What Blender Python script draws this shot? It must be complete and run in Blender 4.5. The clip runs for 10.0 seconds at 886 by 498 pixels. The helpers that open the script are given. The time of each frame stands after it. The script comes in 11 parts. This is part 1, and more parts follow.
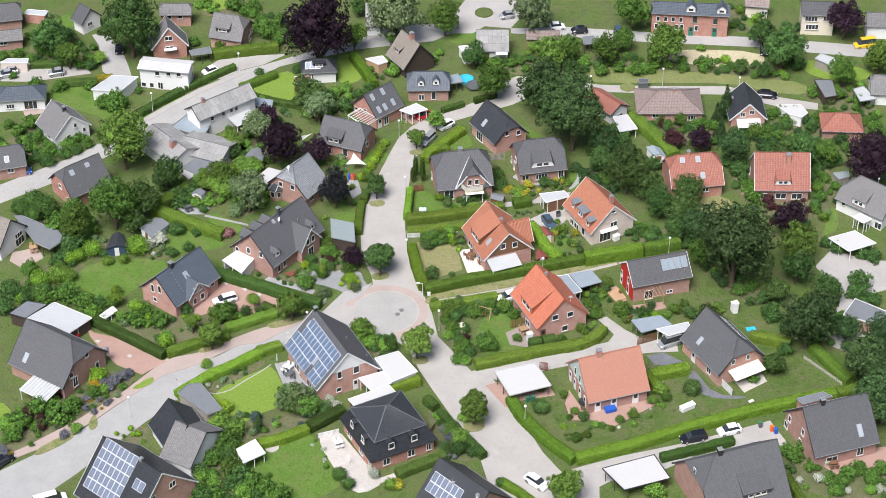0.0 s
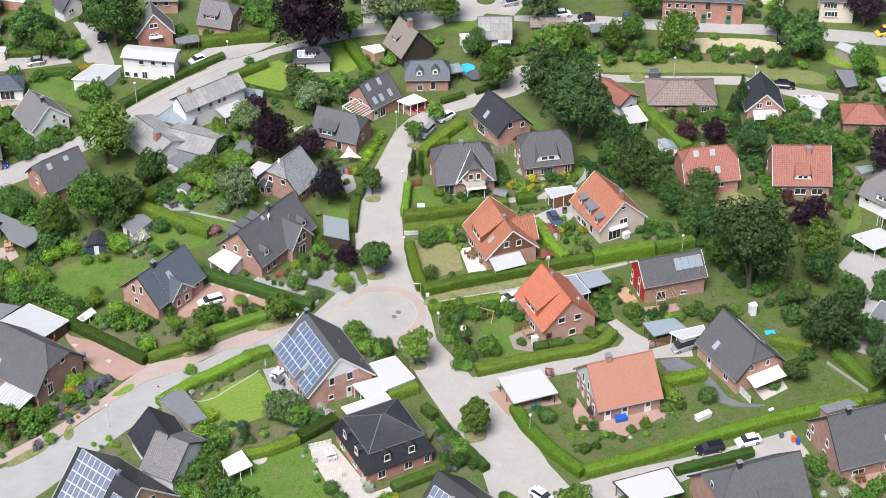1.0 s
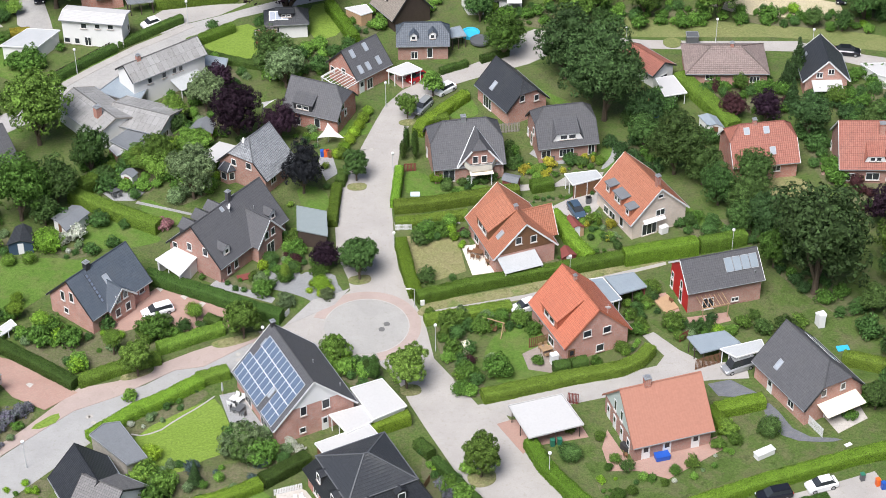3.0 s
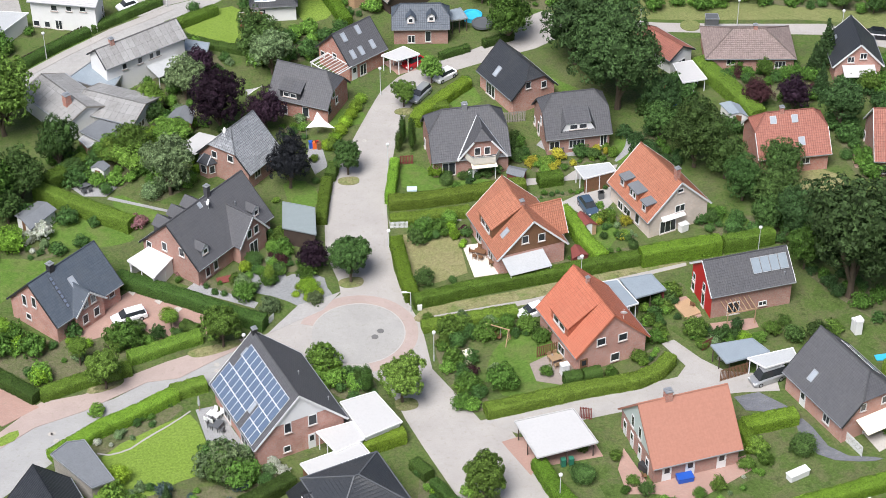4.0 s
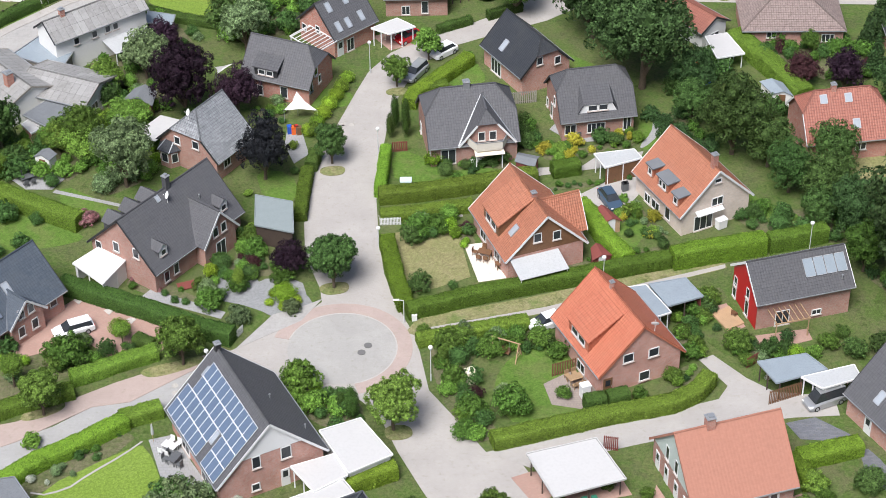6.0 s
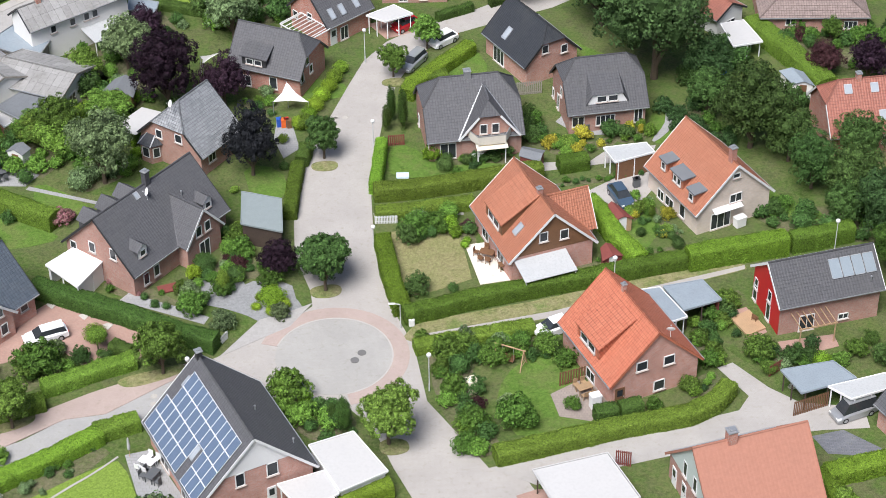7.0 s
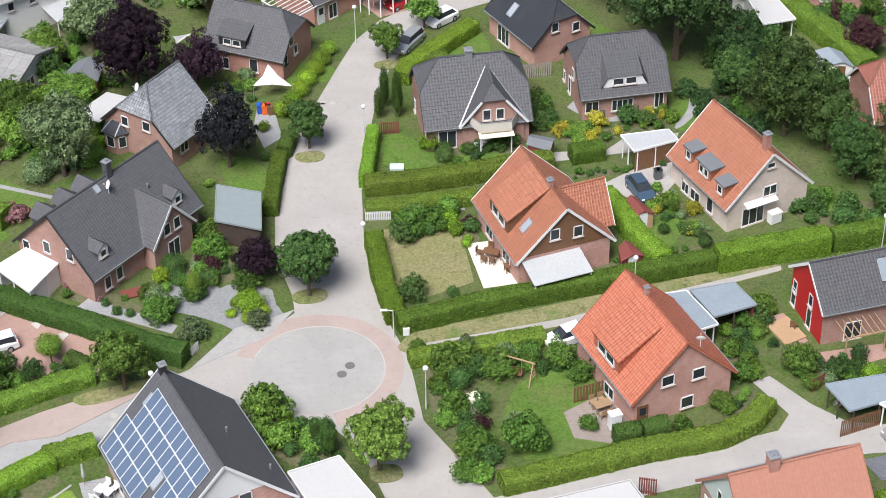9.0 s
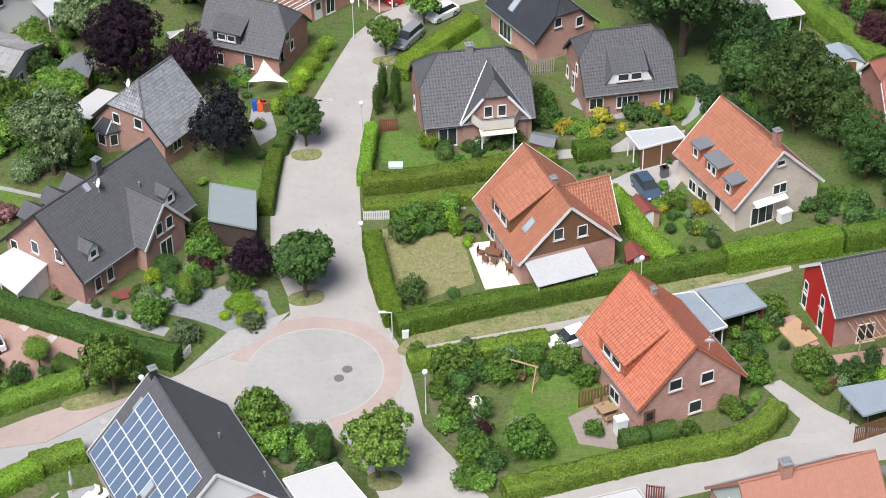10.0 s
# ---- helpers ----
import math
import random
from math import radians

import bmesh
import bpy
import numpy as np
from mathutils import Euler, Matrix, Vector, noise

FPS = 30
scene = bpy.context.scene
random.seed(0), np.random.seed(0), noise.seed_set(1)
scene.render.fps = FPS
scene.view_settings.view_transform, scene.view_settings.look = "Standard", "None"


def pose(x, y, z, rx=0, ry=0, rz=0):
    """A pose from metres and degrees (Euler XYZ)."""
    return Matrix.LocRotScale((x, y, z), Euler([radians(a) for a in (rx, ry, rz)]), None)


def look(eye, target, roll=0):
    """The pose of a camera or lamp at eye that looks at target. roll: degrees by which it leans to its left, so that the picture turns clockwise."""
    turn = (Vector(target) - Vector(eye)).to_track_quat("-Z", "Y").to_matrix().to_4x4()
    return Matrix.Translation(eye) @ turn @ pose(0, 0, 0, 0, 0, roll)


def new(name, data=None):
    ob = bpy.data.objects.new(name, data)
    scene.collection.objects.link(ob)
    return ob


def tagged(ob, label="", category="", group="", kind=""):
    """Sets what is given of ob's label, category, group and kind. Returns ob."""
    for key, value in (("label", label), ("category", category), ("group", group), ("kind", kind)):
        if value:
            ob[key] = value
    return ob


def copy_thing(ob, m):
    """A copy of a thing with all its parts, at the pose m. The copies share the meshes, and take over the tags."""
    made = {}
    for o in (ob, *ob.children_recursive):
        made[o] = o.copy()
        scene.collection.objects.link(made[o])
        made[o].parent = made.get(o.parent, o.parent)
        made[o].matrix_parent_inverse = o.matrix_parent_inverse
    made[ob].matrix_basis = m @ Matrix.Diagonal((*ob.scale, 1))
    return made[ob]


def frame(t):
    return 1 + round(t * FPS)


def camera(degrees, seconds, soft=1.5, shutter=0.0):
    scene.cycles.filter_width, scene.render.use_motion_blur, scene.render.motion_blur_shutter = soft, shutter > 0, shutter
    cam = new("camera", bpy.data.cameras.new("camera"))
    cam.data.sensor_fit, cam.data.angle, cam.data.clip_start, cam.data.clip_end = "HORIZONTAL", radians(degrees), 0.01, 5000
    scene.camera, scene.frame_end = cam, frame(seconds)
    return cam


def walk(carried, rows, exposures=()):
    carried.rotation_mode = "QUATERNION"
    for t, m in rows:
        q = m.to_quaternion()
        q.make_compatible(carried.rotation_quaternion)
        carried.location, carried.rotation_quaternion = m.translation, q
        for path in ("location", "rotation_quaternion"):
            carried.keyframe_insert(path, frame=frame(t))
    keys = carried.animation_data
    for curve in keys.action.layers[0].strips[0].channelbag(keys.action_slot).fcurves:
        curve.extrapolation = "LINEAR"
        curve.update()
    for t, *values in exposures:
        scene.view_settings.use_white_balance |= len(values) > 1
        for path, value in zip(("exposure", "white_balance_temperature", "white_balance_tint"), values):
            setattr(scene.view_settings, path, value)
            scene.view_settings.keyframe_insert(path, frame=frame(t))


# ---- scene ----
SUN, SUN_UP, SUN_TURN, SUN_WIDE, SKY = 3.95, 58.0, 205.0, 30.0, 0.072
EXPOSURES = [(0.0, 0.57, 6100.0, 12.0), (10.0, 0.50, 6100.0, 12.0)]
cam = camera(24.0, 10.0, 0.6)
# seconds, place, turn
ROWS = [
    (0, -0.95, -294.33, 228.52, 52.326, 0.125, -0.211),
    (0.5, -0.82, -286.19, 221.96, 52.334, 0.121, -0.195),
    (1, -0.69, -277.64, 215.13, 52.346, 0.126, -0.181),
    (1.5, -0.52, -265.24, 205.48, 52.339, 0.147, -0.176),
    (2, -0.33, -251.57, 194.88, 52.328, 0.180, -0.176),
    (2.5, -0.16, -239.74, 185.67, 52.326, 0.213, -0.174),
    (4, 0.31, -209.29, 161.87, 52.353, 0.327, -0.170),
    (4.5, 0.45, -200.98, 155.34, 52.373, 0.366, -0.169),
    (5, 0.57, -193.01, 149.08, 52.394, 0.407, -0.170),
    (5.5, 0.69, -186.25, 143.74, 52.423, 0.447, -0.169),
    (7, 0.99, -168.24, 129.47, 52.518, 0.566, -0.173),
    (7.5, 1.07, -163.34, 125.56, 52.554, 0.602, -0.175),
    (8, 1.14, -158.54, 121.72, 52.588, 0.637, -0.178),
    (8.5, 1.19, -154.35, 118.34, 52.625, 0.671, -0.182),
    (9, 1.25, -150.17, 114.97, 52.657, 0.702, -0.188),
    (9.5, 1.27, -146.76, 112.17, 52.693, 0.728, -0.194),
    (10, 1.26, -146.07, 111.46, 52.757, 0.736, -0.190),
]
walk(cam, [(t, pose(x, y, z, a, b, c)) for t, x, y, z, a, b, c in ROWS], EXPOSURES)

# ---------- light ----------
world = bpy.data.worlds.new("sky")
scene.world = world
world.use_nodes = True
sky = world.node_tree.nodes.new("ShaderNodeTexSky")
sky.sky_type, sky.sun_disc = "NISHITA", False
sky.sun_elevation, sky.sun_rotation = radians(SUN_UP), radians(SUN_TURN)
sky.air_density, sky.dust_density, sky.ozone_density = 1.0, 4.0, 1.0
back = world.node_tree.nodes["Background"]
back.inputs["Strength"].default_value = SKY
world.node_tree.links.new(sky.outputs["Color"], back.inputs["Color"])
lamp = new("sun", bpy.data.lights.new("sun", "SUN"))
lamp.data.energy, lamp.data.angle, lamp.data.color = SUN, radians(SUN_WIDE), (1.0, 0.968, 0.925)
sx, sy = math.sin(radians(SUN_TURN)), math.cos(radians(SUN_TURN))
lamp.matrix_basis = look((0, 0, 120), (-sx * 100 * math.cos(radians(SUN_UP)), -sy * 100 * math.cos(radians(SUN_UP)), 120 - 100 * math.sin(radians(SUN_UP))))
# ---------- materials ----------
MAT = {}


def nodes_of(name):
    m = bpy.data.materials.new(name)
    m.use_nodes = True
    t = m.node_tree
    return m, t, t.nodes, t.links, t.nodes["Principled BSDF"]


def coords(t, scale, use="Object"):
    c = t.nodes.new("ShaderNodeTexCoord")
    mp = t.nodes.new("ShaderNodeMapping")
    mp.inputs["Scale"].default_value = scale if isinstance(scale, tuple) else (scale,) * 3
    t.links.new(c.outputs[use], mp.inputs["Vector"])
    return mp.outputs["Vector"]


def world_coords(t, scale):
    g = t.nodes.new("ShaderNodeNewGeometry")
    mp = t.nodes.new("ShaderNodeMapping")
    mp.inputs["Scale"].default_value = (scale,) * 3
    t.links.new(g.outputs["Position"], mp.inputs["Vector"])
    return mp.outputs["Vector"]


def tex_noise(t, vec, scale, detail=4, rough=0.55):
    n = t.nodes.new("ShaderNodeTexNoise")
    n.inputs["Scale"].default_value, n.inputs["Detail"].default_value, n.inputs["Roughness"].default_value = scale, detail, rough
    t.links.new(vec, n.inputs["Vector"])
    return n.outputs["Fac"]


def ramp(t, fac, stops):
    r = t.nodes.new("ShaderNodeValToRGB")
    e = r.color_ramp.elements
    while len(e) < len(stops):
        e.new(0.5)
    for el, (p, c) in zip(e, stops):
        el.position, el.color = p, (*c, 1)
    t.links.new(fac, r.inputs["Fac"])
    return r.outputs["Color"]


def mix(t, fac, a, b, mode="MIX"):
    m = t.nodes.new("ShaderNodeMix")
    m.data_type, m.blend_type = "RGBA", mode
    for sock, val in ((m.inputs[0], fac), (m.inputs[6], a), (m.inputs[7], b)):
        if isinstance(val, (int, float)):
            sock.default_value = val
        elif isinstance(val, tuple):
            sock.default_value = (*val, 1)
        else:
            t.links.new(val, sock)
    return m.outputs[2]


def bump(t, height, strength, dist, bsdf):
    b = t.nodes.new("ShaderNodeBump")
    b.inputs["Strength"].default_value, b.inputs["Distance"].default_value = strength, dist
    t.links.new(height, b.inputs["Height"])
    t.links.new(b.outputs["Normal"], bsdf.inputs["Normal"])


def vary(t, col, lo, hi, source="object"):
    """Brightness varied piece by piece."""
    if source == "object":
        r = t.nodes.new("ShaderNodeObjectInfo").outputs["Random"]
    else:
        r = t.nodes.new("ShaderNodeNewGeometry").outputs["Random Per Island"]
    m = t.nodes.new("ShaderNodeMapRange")
    m.inputs["To Min"].default_value, m.inputs["To Max"].default_value = lo, hi
    t.links.new(r, m.inputs["Value"])
    h = t.nodes.new("ShaderNodeHueSaturation")
    t.links.new(m.outputs["Result"], h.inputs["Value"])
    t.links.new(col, h.inputs["Color"])
    return h.outputs["Color"]


def plain(name, col, rough=0.6, metal=0.0, dirt=0.12, scale=1.5):
    m, t, n, l, b = nodes_of(name)
    v = world_coords(t, 1.0)
    c = mix(t, tex_noise(t, v, scale, 5), tuple(x * (1 - dirt) for x in col), tuple(min(1, x * (1 + dirt)) for x in col))
    c = mix(t, ramp(t, tex_noise(t, v, scale * 9, 3), [(0.45, (0, 0, 0)), (0.8, (1, 1, 1))]), c, tuple(x * (1 - dirt * 1.5) for x in col))
    l.new(c, b.inputs["Base Color"])
    b.inputs["Roughness"].default_value, b.inputs["Metallic"].default_value = rough, metal
    MAT[name] = m
    return m


def tiles(name, a, b_, w=0.3, h=0.34, rough=0.6, moss=0.25, line=0.6, stain=(0.10, 0.10, 0.085), relief=0.35):
    """Roof tiles in courses: uv in metres, u along the eave, v up the slope."""
    m, t, n, l, b = nodes_of(name)
    uv = coords(t, 1.0, "UV")
    br = n.new("ShaderNodeTexBrick")
    br.offset, br.squash = 0.0, 1.0
    br.inputs["Scale"].default_value, br.inputs["Mortar Size"].default_value = 1.0, 0.022
    br.inputs["Brick Width"].default_value, br.inputs["Row Height"].default_value = w, h
    br.inputs["Color1"].default_value, br.inputs["Color2"].default_value = (*a, 1), (*b_, 1)
    br.inputs["Mortar"].default_value = (*(x * line for x in a), 1)
    br.inputs["Bias"].default_value = 0.0
    l.new(uv, br.inputs["Vector"])
    wv = world_coords(t, 1.0)
    c = br.outputs["Color"]
    c = mix(t, ramp(t, tex_noise(t, wv, 0.45, 6, 0.65), [(0.5, (0, 0, 0)), (0.8, (moss, moss, moss))]), c, stain)
    c = mix(t, ramp(t, tex_noise(t, wv, 3.0, 5), [(0.35, (0, 0, 0)), (0.75, (0.3, 0.3, 0.3))]), c, tuple(min(1, x * 1.5) for x in b_))
    l.new(vary(t, c, 0.92, 1.08), b.inputs["Base Color"])
    b.inputs["Roughness"].default_value = rough
    b.inputs["Specular IOR Level"].default_value = 0.35
    wave = n.new("ShaderNodeTexWave")
    wave.wave_type, wave.bands_direction = "BANDS", "X"
    wave.inputs["Scale"].default_value = 0.314 / w
    l.new(uv, wave.inputs["Vector"])
    bump(t, wave.outputs["Fac"], relief, 0.04, b)
    MAT[name] = m


def bricks(name, a, b_, mortar, rough=0.85):
    m, t, n, l, b = nodes_of(name)
    uv = coords(t, 1.0, "UV")
    br = n.new("ShaderNodeTexBrick")
    br.inputs["Scale"].default_value, br.inputs["Mortar Size"].default_value = 1.0, 0.008
    br.inputs["Brick Width"].default_value, br.inputs["Row Height"].default_value = 0.25, 0.083
    br.inputs["Color1"].default_value, br.inputs["Color2"].default_value, br.inputs["Mortar"].default_value = (*a, 1), (*b_, 1), (*mortar, 1)
    l.new(uv, br.inputs["Vector"])
    wv = world_coords(t, 1.0)
    c = mix(t, ramp(t, tex_noise(t, wv, 0.7, 5), [(0.4, (0, 0, 0)), (0.75, (0.45, 0.45, 0.45))]), br.outputs["Color"], tuple(x * 0.6 for x in a))
    l.new(c, b.inputs["Base Color"])
    b.inputs["Roughness"].default_value = rough
    b.inputs["Specular IOR Level"].default_value = 0.2
    bump(t, br.outputs["Fac"], -0.3, 0.01, b)
    MAT[name] = m


def paving(name, a, b_, joint, w=0.2, h=0.1, rough=0.9):
    """Laid blocks on the ground in world metres."""
    m, t, n, l, b = nodes_of(name)
    v = world_coords(t, 1.0)
    br = n.new("ShaderNodeTexBrick")
    br.inputs["Scale"].default_value, br.inputs["Mortar Size"].default_value = 1.0, 0.012
    br.inputs["Brick Width"].default_value, br.inputs["Row Height"].default_value = w, h
    br.inputs["Color1"].default_value, br.inputs["Color2"].default_value, br.inputs["Mortar"].default_value = (*a, 1), (*b_, 1), (*joint, 1)
    l.new(v, br.inputs["Vector"])
    c = mix(t, ramp(t, tex_noise(t, v, 0.25, 6, 0.6), [(0.35, (0, 0, 0)), (0.7, (0.5, 0.5, 0.5))]), br.outputs["Color"], tuple(x * 0.72 for x in a))
    c = mix(t, ramp(t, tex_noise(t, v, 1.7, 6, 0.7), [(0.55, (0, 0, 0)), (0.8, (0.6, 0.6, 0.6))]), c, (0.20, 0.19, 0.13))
    l.new(c, b.inputs["Base Color"])
    b.inputs["Roughness"].default_value = rough
    bump(t, tex_noise(t, v, 8, 4), 0.3, 0.02, b)
    MAT[name] = m


def ground_mat(name, cols, s1=0.15, s2=2.5, rough=0.95, rel=0.04, worn=None, amount=0.6, grain=1.0):
    m, t, n, l, b = nodes_of(name)
    v = world_coords(t, 1.0)
    big = tex_noise(t, v, s1, 6, 0.6)
    small = tex_noise(t, v, s2, 6, 0.7)
    k = len(cols) - 1
    c1 = ramp(t, big, [(0.3 + 0.4 * i / k, c) for i, c in enumerate(cols)])
    c2 = ramp(t, small, [(0.25 + 0.5 * i / k, c) for i, c in enumerate(cols)])
    c = mix(t, 0.5, c1, c2)
    if worn:
        k = (amount,) * 3
        c = mix(t, ramp(t, tex_noise(t, v, 0.33, 7, 0.68), [(0.48, (0, 0, 0)), (0.62, k)]), c, worn)
        c = mix(t, ramp(t, tex_noise(t, v, 0.9, 5, 0.6), [(0.56, (0, 0, 0)), (0.7, k)]), c, tuple(x * 0.45 for x in cols[0]))
    fine = tex_noise(t, v, 14, 4, 0.8)
    c = mix(t, 0.45 * grain, c, ramp(t, tex_noise(t, v, 3.2, 5, 0.75), [(0.32, (0.2, 0.2, 0.2)), (0.68, (0.8, 0.8, 0.8))]), "OVERLAY")
    c = mix(t, 0.7 * grain, c, ramp(t, fine, [(0.3, (0.25, 0.25, 0.25)), (0.7, (0.85, 0.85, 0.85))]), "OVERLAY")
    l.new(c, b.inputs["Base Color"])
    b.inputs["Roughness"].default_value = rough
    b.inputs["Specular IOR Level"].default_value = 0.12
    bump(t, fine, 0.6, rel, b)
    MAT[name] = m


def leaves(name, cols, rough=0.55):
    """Foliage: tone from leaf to leaf with painted shade at its dark end, from plant to plant, and in soft patches."""
    m, t, n, l, b = nodes_of(name)
    r = n.new("ShaderNodeNewGeometry").outputs["Random Per Island"]
    v = world_coords(t, 1.0)
    # lo: leaves darkened in colour to stand in for shade in the crown's gaps
    lo, hi = tuple(x * 0.22 for x in cols[0]), tuple(min(0.8, x * 1.05) for x in cols[-1])
    c = ramp(t, r, [(0.08, lo), (0.36, cols[0]), (0.68, cols[1]), (1.0, hi)])
    c2 = ramp(t, tex_noise(t, v, 0.9, 4), [(0.3, cols[0]), (0.7, cols[-1])])
    c = mix(t, 0.35, c, c2)
    fine = tex_noise(t, v, 6.5, 4, 0.7)
    c = mix(t, 0.5, c, ramp(t, fine, [(0.34, (0.14, 0.14, 0.14)), (0.66, (0.86, 0.86, 0.86))]), "OVERLAY")
    c = vary(t, c, 0.62, 1.26)
    own = n.new("ShaderNodeMath")
    own.operation = "PINGPONG"
    own.inputs[1].default_value = 0.13
    l.new(n.new("ShaderNodeObjectInfo").outputs["Random"], own.inputs[0])
    hue = n.new("ShaderNodeMapRange")
    hue.inputs["From Max"].default_value, hue.inputs["To Min"].default_value, hue.inputs["To Max"].default_value = 0.13, 0.486, 0.512
    l.new(own.outputs[0], hue.inputs["Value"])
    tone = n.new("ShaderNodeHueSaturation")
    l.new(hue.outputs["Result"], tone.inputs["Hue"])
    l.new(c, tone.inputs["Color"])
    c = tone.outputs["Color"]
    l.new(c, b.inputs["Base Color"])
    bump(t, tex_noise(t, v, 9.0, 3, 0.7), 0.8, 0.1, b)
    b.inputs["Roughness"].default_value = rough
    b.inputs["Specular IOR Level"].default_value = 0.12
    tr = n.new("ShaderNodeBsdfTranslucent")
    l.new(c, tr.inputs["Color"])
    mx = n.new("ShaderNodeMixShader")
    mx.inputs[0].default_value = 0.09
    l.new(b.outputs[0], mx.inputs[1]), l.new(tr.outputs[0], mx.inputs[2])
    l.new(mx.outputs[0], n["Material Output"].inputs["Surface"])
    MAT[name] = m


tiles("roof_anthracite", (0.074, 0.074, 0.079), (0.088, 0.088, 0.093), line=0.72)
tiles("roof_grey", (0.13, 0.125, 0.125), (0.17, 0.165, 0.16), moss=0.35)
tiles("roof_dark", (0.030, 0.033, 0.038), (0.037, 0.040, 0.045), rough=0.45, line=0.7)
tiles("roof_black", (0.02, 0.022, 0.026), (0.034, 0.036, 0.04), rough=0.35)
tiles("roof_blue", (0.06, 0.075, 0.095), (0.085, 0.1, 0.12), rough=0.5)
tiles("roof_slate", (0.17, 0.18, 0.19), (0.3, 0.31, 0.32), w=0.3, moss=0.3, line=0.35)
tiles("roof_orange", (0.303, 0.116, 0.066), (0.369, 0.152, 0.090), moss=0.12, line=0.55, relief=0.8)
tiles("roof_vivid", (0.376, 0.114, 0.065), (0.432, 0.149, 0.086), moss=0.1, line=0.5, relief=0.8)
tiles("roof_salmon", (0.325, 0.149, 0.102), (0.332, 0.154, 0.107), w=0.34, h=0.4, moss=0.05, line=0.97, relief=0.12)
tiles("roof_red", (0.258, 0.096, 0.068), (0.304, 0.124, 0.088), moss=0.15, relief=0.8)
tiles("roof_brown", (0.19, 0.145, 0.13), (0.25, 0.195, 0.175), moss=0.4)
tiles("roof_thatch", (0.17, 0.15, 0.125), (0.23, 0.20, 0.17), w=0.2, h=0.3, moss=0.7, line=0.8)
tiles("roof_old", (0.215, 0.210, 0.200), (0.29, 0.285, 0.275), w=0.9, h=1.6, moss=0.7, line=0.5)
bricks("brick_red", (0.39, 0.165, 0.12), (0.48, 0.22, 0.165), (0.42, 0.38, 0.34))
bricks("brick_dusk", (0.34, 0.180, 0.138), (0.42, 0.232, 0.185), (0.36, 0.32, 0.29))
bricks("brick_pink", (0.430, 0.215, 0.165), (0.520, 0.285, 0.228), (0.460, 0.400, 0.360))
bricks("brick_beige", (0.58, 0.48, 0.40), (0.66, 0.56, 0.48), (0.58, 0.54, 0.5))
plain("render_white", (0.70, 0.695, 0.675), 0.8, dirt=0.06)
plain("render_cream", (0.66, 0.60, 0.48), 0.8, dirt=0.08)
plain("red_paint", (0.45, 0.012, 0.018), 0.5, dirt=0.12)
plain("white", (0.70, 0.70, 0.69), 0.45, dirt=0.04)
plain("roof_white", (0.47, 0.462, 0.448), 0.7, dirt=0.045, scale=0.35)
plain("roof_light", (0.42, 0.43, 0.43), 0.6, dirt=0.12, scale=0.6)
plain("roof_steel", (0.25, 0.29, 0.32), 0.45, dirt=0.14, scale=0.7)
plain("roof_felt", (0.16, 0.17, 0.18), 0.85, dirt=0.2, scale=0.8)
plain("roof_green", (0.22, 0.255, 0.255), 0.8, dirt=0.12)
plain("lamp_grey", (0.52, 0.53, 0.53), 0.5, dirt=0.06)
plain("zinc", (0.42, 0.43, 0.44), 0.4, 0.6, dirt=0.1)
plain("alu", (0.75, 0.76, 0.77), 0.35, 0.3, dirt=0.04)
plain("sill", (0.42, 0.36, 0.32), 0.8)
plain("dark", (0.03, 0.03, 0.032), 0.6)
plain("wood_brown", (0.17, 0.085, 0.04), 0.7, dirt=0.3)
plain("wood_dark", (0.06, 0.042, 0.032), 0.75, dirt=0.3)
plain("wood_light", (0.42, 0.28, 0.16), 0.7, dirt=0.25)
plain("wood_grey", (0.30, 0.275, 0.24), 0.85, dirt=0.3)
plain("sage", (0.46, 0.52, 0.48), 0.7, dirt=0.08)
plain("cloth_white", (0.70, 0.69, 0.67), 0.9, dirt=0.04)
plain("parapet_cream", (0.62, 0.58, 0.50), 0.7, dirt=0.1)
plain("cloth_cream", (0.82, 0.75, 0.58), 0.9, dirt=0.05)
plain("rust_red", (0.19, 0.050, 0.040), 0.7, dirt=0.2)
plain("plastic_blue", (0.02, 0.09, 0.42), 0.4)
plain("plastic_orange", (0.75, 0.14, 0.02), 0.4)
plain("plastic_red", (0.55, 0.02, 0.02), 0.4)
plain("plastic_green", (0.03, 0.16, 0.10), 0.5)
plain("plastic_grey", (0.10, 0.105, 0.11), 0.5)
plain("tray_blue", (0.55, 0.66, 0.70), 0.5)
plain("iron", (0.14, 0.135, 0.13), 0.7)
plain("turquoise", (0.05, 0.42, 0.62), 0.5)
plain("wicker", (0.33, 0.22, 0.12), 0.8, dirt=0.3)
plain("stone", (0.42, 0.39, 0.35), 0.9, dirt=0.3, scale=4)
plain("kerb", (0.41, 0.385, 0.355), 0.9, dirt=0.2)
plain("bark", (0.10, 0.075, 0.05), 0.9, dirt=0.35)
plain("car_white", (0.78, 0.78, 0.78), 0.2, dirt=0.02)
plain("car_black", (0.012, 0.013, 0.018), 0.15, dirt=0.05)
plain("car_silver", (0.45, 0.46, 0.47), 0.25, 0.5, dirt=0.03)
plain("car_blue", (0.05, 0.08, 0.12), 0.2, dirt=0.05)
plain("car_red", (0.35, 0.012, 0.015), 0.2, dirt=0.05)
plain("car_yellow", (0.7, 0.45, 0.02), 0.3, dirt=0.05)
plain("tyre", (0.015, 0.015, 0.015), 0.8)
plain("solar_blue", (0.105, 0.145, 0.215), 0.35, dirt=0.12, scale=0.8)
plain("solar_pale", (0.24, 0.28, 0.31), 0.15, dirt=0.1)
plain("solar_navy", (0.15, 0.175, 0.225), 0.25, dirt=0.15, scale=0.8)
